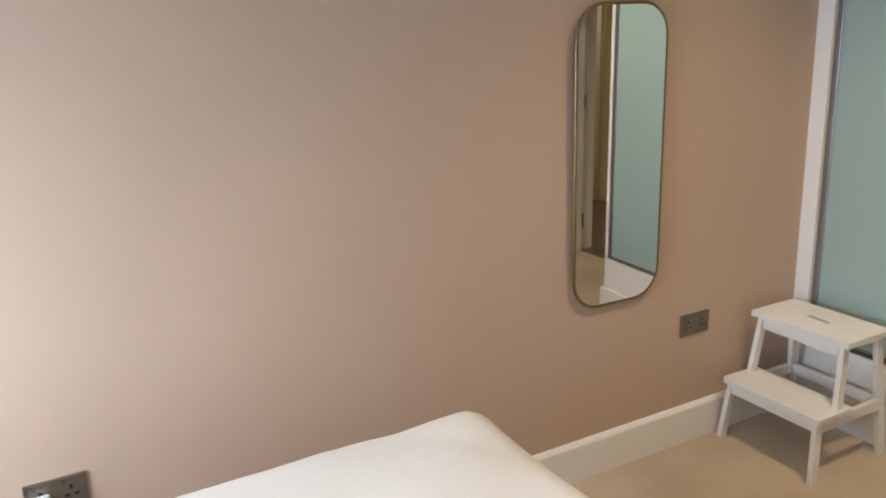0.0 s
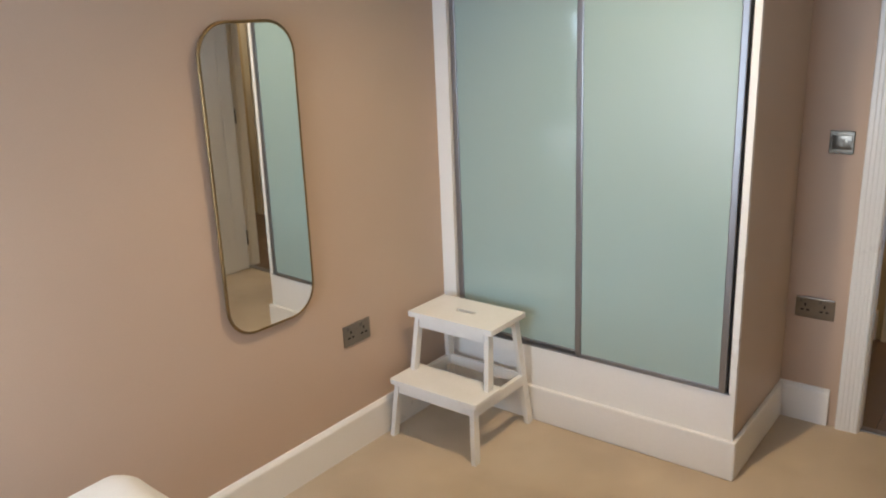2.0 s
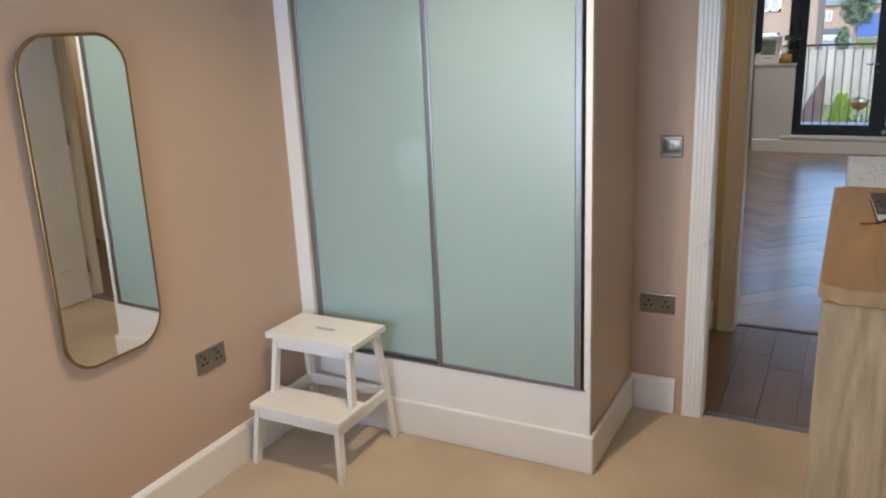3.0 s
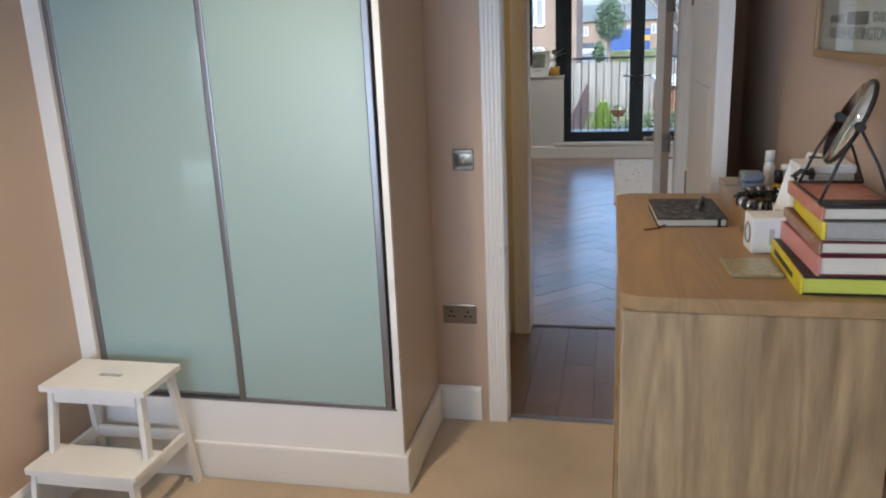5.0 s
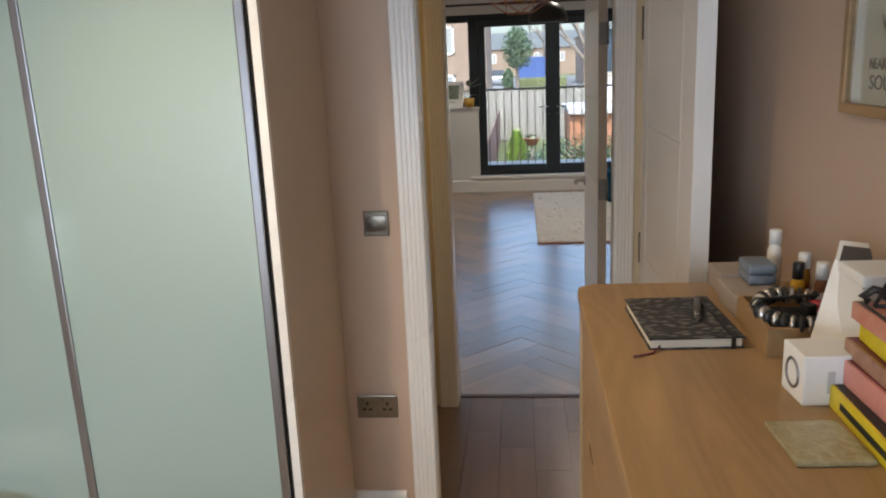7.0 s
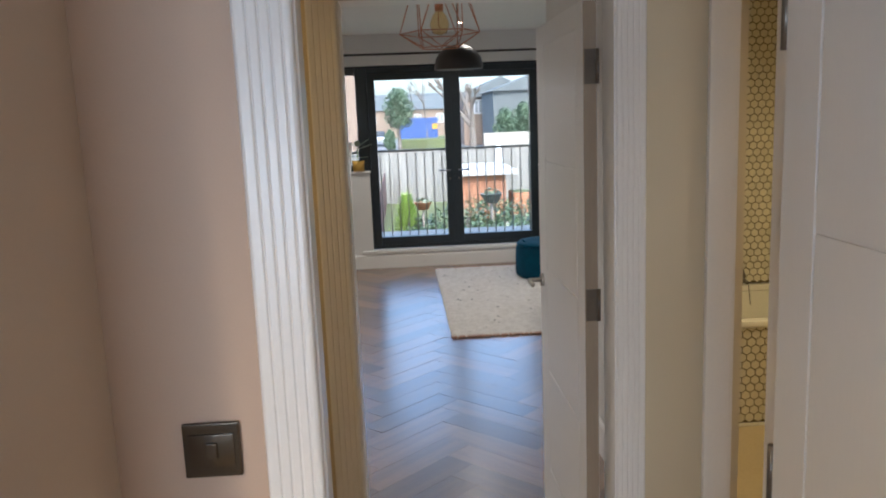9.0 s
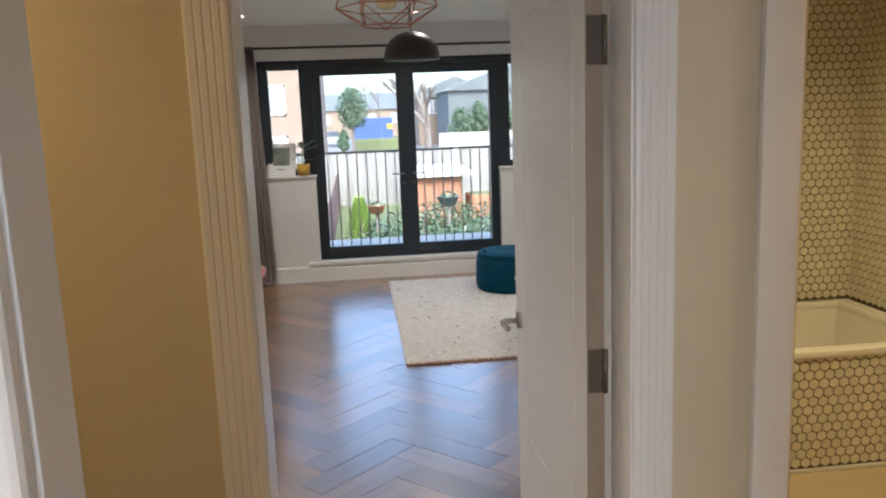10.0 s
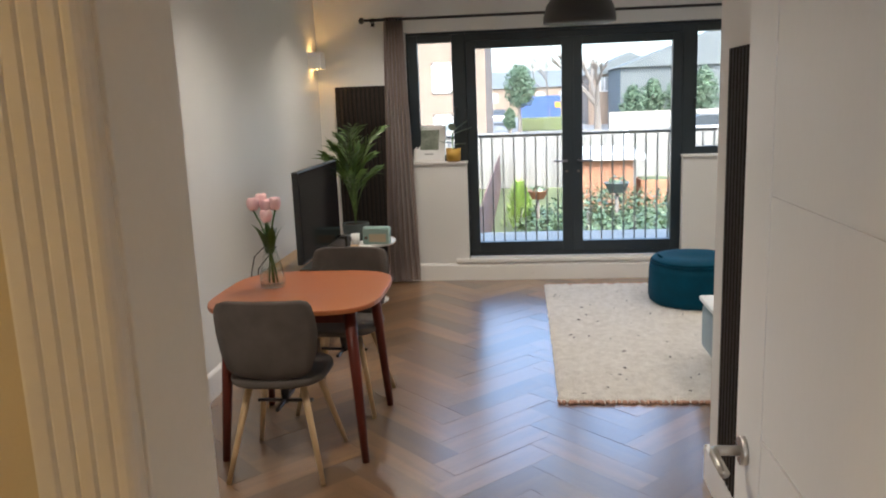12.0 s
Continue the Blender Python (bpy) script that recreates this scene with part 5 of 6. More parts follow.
setting("ledge_wall_outside", box(13.27, 13.70, -6, 8, G, 0.10), M_BRICK, "brick wall under the ledge", "wall")
setting("house_wall_outside", boxes((12.951, 13.25, -6, 8, G, 0.099)), M_BRICK, "brick plinth of the house below the window", "wall")


def fence(name, x, ya, yb, z1, material, label, board=0.15, along_x=False, x1=None):
    f = thing(name, label, "fence")
    n = max(1, int(abs((x1 - x) if along_x else (yb - ya)) / board))
    me = finish("board", box(-0.01, 0.01, -board / 2 + 0.003, board / 2 - 0.003, G, z1), material)
    for k in range(n):
        o = new("board", me)
        o.parent = f
        if along_x:
            o.matrix_basis = pose(x + (k + 0.5) * board, ya, random.uniform(-0.02, 0.02), 0, 0, 90)
        else:
            o.matrix_basis = pose(x + (0.012 if k % 2 else 0), min(ya, yb) + (k + 0.5) * board, random.uniform(-0.02, 0.02))
    part("rail", box(x, x1, ya + 0.012, ya + 0.05, G + 0.3, G + 0.38) if along_x else box(x + 0.025, x + 0.06, min(ya, yb), max(ya, yb), G + 0.3, G + 0.38), material, f)
    part("rail", box(x, x1, ya + 0.012, ya + 0.05, z1 - 0.3, z1 - 0.22) if along_x else box(x + 0.025, x + 0.06, min(ya, yb), max(ya, yb), z1 - 0.3, z1 - 0.22), material, f)


random.seed(21)
fence("fence", 28.0, -7, 8, 0.63, M_FENCEW, "weathered grey close-boarded garden fence", 0.2)
fence("fence", 16.5, 1.62, 1.62, 0.05, M_FENCEB, "dark brown stained garden fence", 0.2, True, 28.0)
fence("fence", 17.0, -4.6, -4.6, 0.45, M_FENCEW, "weathered grey side fence", 0.2, True, 28.0)

sh = thing("garden_shed", "orange cedar-clad garden shed with a pale flat roof", "shed")
part("wall_core", box(23.05, 25.6, -1.38, -0.30, G, 0.20), M_SHED, sh)
part("roof", box(22.8, 25.9, -1.66, -0.25, 0.20, 0.32, 0.02), M_FELTR, sh, "pale felt roof")
me = finish("plank", box(23.02, 23.05, -1.40, -0.30, 0, 0.105), M_SHED)
for k in range(10):
    o = new("plank", me)
    o.parent, o.location = sh, (0, 0, G + 0.01 + k * 0.112)
bxs = thing("planter_box", "orange timber planter box beside the shed", "planter", pose(24.0, -1.95, G))
part("box", box(-0.4, 0.4, -0.38, 0.30, 0, 0.62, 0.01), M_SHED, bxs)
part("soil", box(-0.36, 0.36, -0.34, 0.26, 0.621, 0.63), M_GRASS, bxs)


def leaves(bm, centre, radii, count, size, flat=0.6):
    """Many small leaves scattered over the outside of an uneven mound."""
    for _ in range(count):
        d = Vector((random.gauss(0, 1), random.gauss(0, 1), random.gauss(0, 1))).normalized()
        r = 0.62 + 0.42 * random.random() + 0.25 * noise.noise(d * 2.3 + Vector(centre))
        p = Vector(centre) + Vector((d.x * radii[0], d.y * radii[1], d.z * radii[2])) * r
        a = Vector((random.gauss(0, 1), random.gauss(0, 1), random.gauss(0, flat))).normalized()
        b = a.cross(d + Vector((0.1, 0.2, 0.3))).normalized()
        s = size * random.uniform(0.6, 1.3)
        bm.faces.new([bm.verts.new(q) for q in (p - a * s, p + b * s * 0.55, p + a * s, p - b * s * 0.55)])


random.seed(31)
hd = thing("ivy_hedge", "low dark ivy mound across the garden", "hedge")
bm = bmesh.new()
for x, y, rx, ry, rz in ((20.2, -0.2, 1.3, 0.9, 0.75), (20.6, -1.5, 1.5, 0.9, 0.72), (19.2, -0.9, 1.0, 1.0, 0.52), (20.4, 0.62, 0.9, 0.5, 0.50), (18.6, 0.2, 0.9, 0.8, 0.42), (20.5, -2.7, 1.4, 0.8, 0.66), (18.4, -1.9, 0.9, 0.9, 0.42), (22.1, -0.9, 0.55, 0.8, 0.70), (22.3, -2.4, 0.6, 0.7, 0.55)):
    leaves(bm, (x, y, G + 0.05), (rx, ry, rz), 1700, 0.05)
part("foliage", bm, M_IVY, hd)["kind"] = "stuff"
bm = bmesh.new()
for x, y in ((20.2, -0.2), (20.6, -1.5), (19.2, -0.9), (20.5, -2.7)):
    add_tube(bm, (x, y, G - 0.05), (x + 0.1, y, G + 0.5), 0.05, 0.02, 8)
part("stem", bm, M_TWIG, hd)

cf = thing("conifer", "slim yellow-green conifer in the garden", "tree", pose(20.8, 1.05, G))
part("trunk", tube((0, 0, 0), (0, 0, 0.85), 0.04, 0.012), M_TWIG, cf)
bm = bmesh.new()
for k in range(850):
    h = random.random() ** 0.75
    a = random.uniform(0, 6.28)
    r = (0.40 * (1 - h) ** 0.8 + 0.02) * random.uniform(0.3, 1.0)
    p = Vector((r * math.cos(a), r * math.sin(a), 0.02 + h * 0.85))
    t = Vector((math.cos(a) * 0.55, math.sin(a) * 0.55, 1.0)).normalized() * random.uniform(0.09, 0.22)
    s = Vector((-math.sin(a), math.cos(a), 0)) * random.uniform(0.010, 0.020)
    bm.faces.new([bm.verts.new(q) for q in (p - s * 0.5, p + t * 0.45 - s, p + t, p + t * 0.5 + s)])
part("crown", bm, M_CONIF, cf, "feathery yellow-green sprays")


def flower_pot(x, y, z, r, label):
    p = thing("plant_pot", label, "plant pot", pose(x, y, z))
    part("bowl", lathe([(0, 0), (r * 0.6, 0), (r, r * 0.8), (r * 1.08, r * 0.85), (r * 0.9, r * 0.85), (0, r * 0.7)], 20), M_TERRA if "terracotta" in label else M_SLATE, p)
    bm = bmesh.new()
    leaves(bm, (0, 0, r * 0.9), (r * 0.9, r * 0.9, r * 0.5), 70, 0.05)
    part("foliage", bm, M_IVY, p)
    part("pedestal", tube((0, 0, G - z), (0, 0, 0.004), r * 0.14, r * 0.16), M_TWIG, p)


flower_pot(20.0, 0.72, -0.22, 0.18, "terracotta bowl pot on a pedestal")
flower_pot(20.0, -0.69, -0.14, 0.22, "grey stone bowl planter on a pedestal")


def tree(name, x, y, height, spread, label, leafy, seed, trunk=0.2):
    random.seed(seed)
    t = thing(name, label, "tree", pose(x, y, G))
    bm = bmesh.new()
    tips = []

    def limb(p, d, ln, r, depth):
        q = p + d * ln
        add_tube(bm, p, q, r, r * 0.68, 7)
        if depth < 3:
            tips.append(q)
            tips.append(p.lerp(q, 0.5) + Vector((random.gauss(0, 0.2), random.gauss(0, 0.2), -0.25)))
        if depth == 0:
            return
        for _ in range(3 if depth > 1 else 4):
            e = (d + Vector((random.gauss(0, spread), random.gauss(0, spread), random.uniform(-0.05, 0.35)))).normalized()
            limb(q, e, ln * random.uniform(0.55, 0.8), r * 0.62, depth - 1)

    limb(Vector((0, 0, 0)), Vector((0.02, 0.03, 1)).normalized(), height * 0.36, trunk, 3)
    part("trunk", bm, M_TWIG, t, "bare grey limbs")
    if leafy:
        bm = bmesh.new()
        for q in tips:
            leaves(bm, q, (height * 0.13, height * 0.13, height * 0.19), 40, height * 0.02)
        part("crown", bm, M_CROWN, t, "dense evergreen crown")


def crown_tree(x, y, top, low, radius, label, seed):
    """A tree with a dense uneven crown between the heights low and top, on a short forking trunk."""
    random.seed(seed)
    t = thing("tree", label, "tree", pose(x, y, 0))
    bm = bmesh.new()
    mid = (top + low) / 2
    add_tube(bm, (0, 0, G), (0.05, 0.02, low + 0.2), 0.16, 0.11, 9)
    crown = bmesh.new()
    for k in range(26):
        a, h = k * 2.4, (k + 0.5) / 26
        r = radius * 0.72 * math.sqrt(max(0.05, 1 - (2 * h - 0.9) ** 2)) * random.uniform(0.5, 1.0)
        c = Vector((r * math.cos(a), r * math.sin(a), low + (top - low) * (0.12 + 0.78 * h)))
        add_tube(bm, (0.05, 0.02, low + 0.1 + (c.z - low) * 0.4), c, 0.06, 0.015, 5)
        leaves(crown, c, (radius * 0.36, radius * 0.36, (top - low) * 0.13), 150, 0.085)
    part("trunk", bm, M_TWIG, t, "grey forking trunk")
    part("crown", crown, M_CROWN, t, "dense evergreen crown")


crown_tree(60, 1.1, 3.75, 0.7, 1.25, "leafy evergreen tree by the road", 4)
crown_tree(58, 1.75, 0.85, -0.6, 0.45, "small green shrub by the road", 41)
crown_tree(60, -6.4, 2.1, -0.6, 0.9, "dark evergreen tree behind the yard", 42)
crown_tree(61, -7.9, 2.5, -0.6, 1.0, "dark evergreen tree behind the yard", 43)
crown_tree(60.5, -9.5, 2.9, -0.6, 1.1, "dark evergreen tree behind the yard", 44)
crown_tree(61, -11.3, 3.2, -0.6, 1.2, "dark evergreen tree behind the yard", 45)
tree("tree", 70, -1.25, 6.6, 0.42, "bare winter tree by the road", False, 12, 0.09)
tree("tree", 45, -2.75, 5.4, 0.30, "bare pollarded winter tree", False, 8, 0.21)
tree("tree", 64, -4.6, 5.6, 0.42, "bare winter tree by the road", False, 14, 0.10)

bl = thing("blue_container", "long blue steel container by the road", "container", pose(70, -0.52, G))
part("body", box(0, 2.4, -1.62, 1.62, 0.1, 2.5, 0.03), M_BLUE, bl)
for k in range(8):
    part("rib", box(-0.04, 0.0, -1.55 + k * 0.42, -1.42 + k * 0.42, 0.15, 2.45), M_BLUE, bl)
part("sign", box(-0.06, -0.045, -1.6, -1.15, 1.55, 2.0), M_YEL, bl, "yellow sign")
setting("verge", box(64, 66.5, -2.6, 1.2, G, -0.02, 0.1), M_GRASS, "raised grass verge before the container", "verge")
um = thing("garden_parasol", "closed white garden parasol by the shed", "parasol", pose(26.5, -1.68, G))
part("pole", tube((0, 0, 0), (0, 0, 1.98), 0.02, n=10), M_TWIG, um)
part("canopy", lathe([(0.015, 1.95), (0.05, 1.8), (0.10, 1.45), (0.14, 1.15), (0.12, 1.12), (0.03, 1.2)], 14), M_THROW, um, "furled white canopy")


def car(x, y, yaw, label):
    c = thing("car", label, "car", pose(x, y, G + 0.004, 0, 0, yaw))
    part("body", boxes((-2.1, 2.1, -0.85, 0.85, 0.28, 0.85), bevel=0.14), M_CARP, c)
    part("cabin", prism([(-1.6, 0.80), (-1.1, 1.38), (0.5, 1.38), (1.2, 0.80)], -0.75, 0.75, 0.06), M_DARKG, c).matrix_basis = pose(0, 0, 0, 90, 0, 0)
    for sx in (-1.3, 1.3):
        for sy in (-0.86, 0.62):
            part("wheel", tube((sx, sy, 0.31), (sx, sy + 0.24, 0.31), 0.31, n=18), M_BLACK, c)


car(80, 3.2, 0, "silver car parked by the road")
car(46, -8.1, 90, "silver car parked in the yard")
setting("yard_wall", box(48, 48.4, -22, -3.6, G, 0.60), M_CREAMW, "low cream rendered yard wall", "wall")


M_CURT = mat("net_curtained_glass", (0.30, 0.315, 0.32), (0.22, 0.235, 0.24), rough=0.25, scale=1.5)


def house(name, x0, x1, y0, y1, eaves, ridge, material, label, windows, along="y"):
    h = thing(name, label, "house")
    part("wall", box(x0, x1, y0, y1, G, eaves), material, h)
    if along == "y":
        xm = (x0 + x1) / 2
        roof = prism([(x0 - 0.3, eaves), (x1 + 0.3, eaves), (xm, ridge)], -y1 - 0.3, -y0 + 0.3)
    else:
        ym = (y0 + y1) / 2
        roof = prism([(y0 - 0.3, eaves), (y1 + 0.3, eaves), (ym, ridge)], x0 - 0.3, x1 + 0.3)
    r = part("roof", roof, M_SLATE, h, "grey slate roof")
    r.matrix_basis = Matrix(((1, 0, 0, 0), (0, 0, -1, 0), (0, 1, 0, 0), (0, 0, 0, 1))) if along == "y" else Matrix(((0, 0, 1, 0), (1, 0, 0, 0), (0, 1, 0, 0), (0, 0, 0, 1)))
    for ya, yb, za, zb in windows:
        w = part("window", boxes((x0 - 0.06, x0 + 0.0, ya, ya + 0.1, za, zb), (x0 - 0.06, x0, yb - 0.1, yb, za, zb), (x0 - 0.06, x0, ya, yb, za, za + 0.1), (x0 - 0.06, x0, ya, yb, zb - 0.1, zb), (x0 - 0.06, x0, (ya + yb) / 2 - 0.05, (ya + yb) / 2 + 0.05, za, zb)), M_RENDER, h, "white framed window")
        part("pane", box(x0 - 0.03, x0 - 0.01, ya + 0.1, yb - 0.1, za + 0.1, zb - 0.1), M_CURT, w, "pale net-curtained glass")


house("brick_house", 40, 48, 2.5, 14, 5.2, 7.2, M_BRICK, "buff brick house with white windows", ((3.95, 4.80, 1.85, 3.15), (3.95, 4.80, -0.55, 0.95), (6.2, 7.6, 1.85, 3.15), (6.2, 7.6, -0.55, 0.95)))
house("house", 72, 82, -11.0, -4.5, 3.1, 4.8, M_BRICK, "brick house with a slate gable roof", ((-6.2, -5.4, 1.7, 2.9), (-7.9, -6.9, 1.7, 2.9)), "x")
house("house", 63, 71, -27.0, -6.0, 3.3, 7.1, M_SLATE, "large slate-hung house with a slate gable roof", (), "x")
house("house", 110, 120, -8, 12, 2.6, 4.8, M_BRICK, "distant brick terrace with slate roof", ((-5, -4, 0.8, 2), (-2, -1, 0.8, 2), (1, 2, 0.8, 2), (4, 5, 0.8, 2), (7, 8, 0.8, 2)))
random.seed(77)
wd = thing("far_woods", "hazy bare trees along the horizon", "woods", kind="stuff")
bm = bmesh.new()
for k in range(60):
    leaves(bm, (150 + random.uniform(0, 15), -60 + k * 2.0, G + 2.2), (2.5, 2.2, random.uniform(2.2, 4.2)), 60, 0.5)
part("canopy", bm, M_TWIG, wd)["kind"] = "stuff"

# ---- things on the chest of drawers ----
TOP = DT + 0.0005
M_PAGES = mat("cream_pages", (0.74, 0.69, 0.58), (0.64, 0.59, 0.49), rough=0.8, scale=10, fine=400, bump=0.3, stretch=(1, 1, 40))
M_LIME = mat("lime_pages", (0.62, 0.64, 0.10), (0.54, 0.56, 0.08), rough=0.7, scale=10, fine=400, bump=0.3, stretch=(1, 1, 40))


def cover_mat(name, a, b=None):
    return mat(name, a, b or tuple(v * 0.8 for v in a), rough=0.45, scale=25, fine=90, bump=0.04)


def book(x0, x1, y0, y1, z0, h, cover, spine, pages, label, turn=0.0, accent=None):
    """A closed book: spine on the side at +y, pages on the other three."""
    b = thing("book", label, "book", pose((x0 + x1) / 2, (y0 + y1) / 2, z0, 0, 0, turn), "stack of books")
    lx, ly = (x1 - x0) / 2, (y1 - y0) / 2
    part("cover", box(-lx, lx, -ly, ly - 0.002, 0, 0.003, 0.001), cover, b)
    part("cover", box(-lx, lx, -ly, ly - 0.002, h - 0.0035, h - 0.0005, 0.001), cover, b)
    part("spine", box(-lx, lx, ly - 0.0035, ly + 0.002, 0, h - 0.0005, 0.0012), spine, b)
    part("page_block", box(-lx + 0.004, lx - 0.004, -ly + 0.004, ly - 0.004, 0.003, h - 0.0035), pages, b)
    if accent:
        part("title_bar", box(-lx * 0.6, lx * 0.5, ly + 0.002, ly + 0.0026, h * 0.35, h * 0.65), accent, b)
    return b


C_BLACK, C_YELLOW = cover_mat("black_cover", (0.02, 0.02, 0.02)), cover_mat("yellow_cover", (0.72, 0.58, 0.02))
C_PINK, C_WINE = cover_mat("pink_cover", (0.62, 0.26, 0.22)), cover_mat("wine_cover", (0.16, 0.02, 0.03))
C_BROWN, C_GREY = cover_mat("brown_picture_cover", (0.22, 0.09, 0.05), (0.40, 0.24, 0.16)), cover_mat("grey_cover", (0.42, 0.40, 0.37))
C_DARK, C_CORAL = cover_mat("dark_grey_cover", (0.07, 0.06, 0.06)), cover_mat("coral_cover", (0.50, 0.16, 0.10), (0.56, 0.30, 0.22))
z = TOP
for args in (
    (3.452, 3.745, 0.40, 0.548, 0.032, C_BLACK, C_YELLOW, M_LIME, "yellow book with black cover and lime page edges", 0, C_BLACK),
    (3.458, 3.735, 0.40, 0.528, 0.035, C_WINE, C_PINK, M_PAGES, "pink-spined hardback book with cream pages", 2, None),
    (3.464, 3.735, 0.40, 0.522, 0.023, C_WINE, C_BROWN, M_PAGES, "wine red hardback with a brown picture cover", 0.5, None),
    (3.470, 3.725, 0.40, 0.512, 0.031, C_GREY, C_YELLOW, C_GREY, "grey hardback book with a yellow spine", -1.5, None),
    (3.480, 3.725, 0.40, 0.520, 0.024, C_DARK, C_CORAL, M_PAGES, "dark hardback book with a coral cover", 1, None),
):
    x0, x1, y0, y1, h, cov, spi, pag, lab, turn, acc = args
    bk = book(x0, x1, y0, y1, z, h, cov, spi, pag, lab, turn, acc)
    z += h
part("jacket", box(-0.06, 0.115, -0.055, 0.05, 0.0237, 0.0245), C_CORAL, bk, "coral picture on the cover")
BT = z + 0.0008

# make-up mirror on a wire stand
mm = thing("table_mirror", "round make-up mirror on a black wire stand", "mirror", pose(3.585, 0.462, BT))
ctr = Vector((0, 0, 0.128))
face = Vector((0.05, 0.90, 0.42)).normalized()
rot = face.to_track_quat("Z", "Y").to_matrix().to_4x4()
disc = lathe([(0, 0.004), (0.074, 0.004), (0.074, -0.004), (0, -0.004)], 40)
bmesh.ops.transform(disc, matrix=Matrix.Translation(ctr) @ rot, verts=disc.verts)
part("mirror_glass", disc, M_MIRROR, mm)
part("ring", sweep([ctr + rot.to_3x3() @ Vector((0.075 * math.cos(k * math.pi / 20), 0.075 * math.sin(k * math.pi / 20), -0.002)) for k in range(40)], 0.0042, 8, True), M_BLACK, mm, "black metal rim")
ax = rot.to_3x3() @ Vector((1, 0, 0))
ax = Vector((ax.x, ax.y, 0)).normalized()
for sg in (-1, 1):
    pv = ctr + ax * sg * 0.080
    fwd = Vector((-ax.y, ax.x, 0))
    part("pivot_knob", tube(pv - ax * 0.008, pv + ax * 0.008, 0.008, n=12), M_BLACK, mm)
    part("wire_leg", sweep([pv, pv + ax * sg * 0.012 - Vector((0, 0, 0.06)) + fwd * 0.03, pv + ax * sg * 0.02 + fwd * 0.055 - Vector((0, 0, 0.125))], 0.0028, 6), M_BLACK, mm)
    part("wire_leg", sweep([pv, pv + ax * sg * 0.012 - Vector((0, 0, 0.06)) - fwd * 0.03, pv + ax * sg * 0.02 - fwd * 0.055 - Vector((0, 0, 0.125))], 0.0028, 6), M_BLACK, mm)
    part("foot_wire", sweep([pv + ax * sg * 0.02 + fwd * 0.055 - Vector((0, 0, 0.125)), pv + ax * sg * 0.02 - fwd * 0.055 - Vector((0, 0, 0.125))], 0.0028, 6), M_BLACK, mm)

# notebook and pen
M_PATT = bpy.data.materials.new("black_and_cream_patterned_cloth")
M_PATT.use_nodes = True
nn, ll = M_PATT.node_tree.nodes, M_PATT.node_tree.links
vo = nn.new("ShaderNodeTexVoronoi")
vo.inputs["Scale"].default_value = 62
mpp = nn.new("ShaderNodeMapping")
mpp.inputs["Scale"].default_value = (1.9, 0.8, 1)
tcc = nn.new("ShaderNodeTexCoord")
rp = nn.new("ShaderNodeValToRGB")
rp.color_ramp.elements[0].position, rp.color_ramp.elements[0].color = 0.22, (0.20, 0.19, 0.175, 1)
rp.color_ramp.elements[1].position, rp.color_ramp.elements[1].color = 0.46, (0.022, 0.021, 0.024, 1)
ll.new(tcc.outputs["Object"], mpp.inputs["Vector"])
ll.new(mpp.outputs["Vector"], vo.inputs["Vector"])
ll.new(vo.outputs["Distance"], rp.inputs["Fac"])
ll.new(rp.outputs["Color"], nn["Principled BSDF"].inputs["Base Color"])
nn["Principled BSDF"].inputs["Roughness"].default_value = 0.6
nb = thing("notebook", "black and cream patterned notebook with an elastic band", "notebook", pose(4.035, 0.685, TOP, 0, 0, 3))
part("back_cover", box(-0.112, 0.112, -0.078, 0.078, 0, 0.002, 0.001), M_PATT, nb)
part("page_block", box(-0.108, 0.108, -0.074, 0.074, 0.002, 0.0165), M_PAGES, nb)
part("front_cover", box(-0.112, 0.112, -0.078, 0.078, 0.0165, 0.0195, 0.001), M_PATT, nb)
part("elastic_band", boxes((-0.1135, 0.1135, -0.062, -0.055, 0.0196, 0.0208), (-0.1145, -0.1125, -0.062, -0.055, 0, 0.0208)), M_BLACK, nb)
part("ribbon", sweep([(-0.11, 0.06, 0.006), (-0.13, 0.075, 0.002), (-0.142, 0.11, 0.0015)], 0.0018, 5), C_WINE, nb, "dark red ribbon marker")
pn = thing("pen", "black pen lying across the notebook", "pen", pose(4.06, 0.650, TOP + 0.0265, 0, 0, -12))
part("barrel", tube((-0.05, 0, 0), (0.06, 0.0, 0), 0.006, n=12), M_NICKEL, pn)
part("tip", tube((-0.07, 0, 0), (-0.05, 0, 0), 0.001, 0.005, 10), M_NICKEL, pn)
part("clip", box(0.0, 0.05, -0.002, 0.002, 0.0055, 0.009), M_NICKEL, pn)

# small white box, soap slab, card, tray, boxes and bottles
M_TAUPE = mat("taupe_card", (0.38, 0.32, 0.27), (0.33, 0.28, 0.235), rough=0.7, scale=20)
M_CARD = mat("white_card", (0.80, 0.79, 0.76), (0.76, 0.75, 0.72), rough=0.6, scale=10)
wbx = thing("gift_box", "small white cube box with a grey printed mark", "box", pose(3.743, 0.553, TOP, 0, 0, 4))
part("box", box(-0.036, 0.036, -0.036, 0.036, 0, 0.072, 0.002), M_CARD, wbx)
part("printed_ring", sweep([(0.02 * math.cos(k * math.pi / 12), 0.02 * math.sin(k * math.pi / 12), 0) for k in range(24)], 0.0025, 4, True), M_ALU, wbx, "grey printed ring").matrix_basis = pose(0, 0.0364, 0.036, 90, 0, 0)
part("printed_mark", box(-0.0366, -0.0362, -0.006, 0.004, 0.018, 0.05), M_FELTR, wbx, "grey printed figure bar")
sp = thing("glass_slab", "thin pale green veined stone slab on the chest", "coaster", pose(3.596, 0.604, TOP, 0, 0, 3))
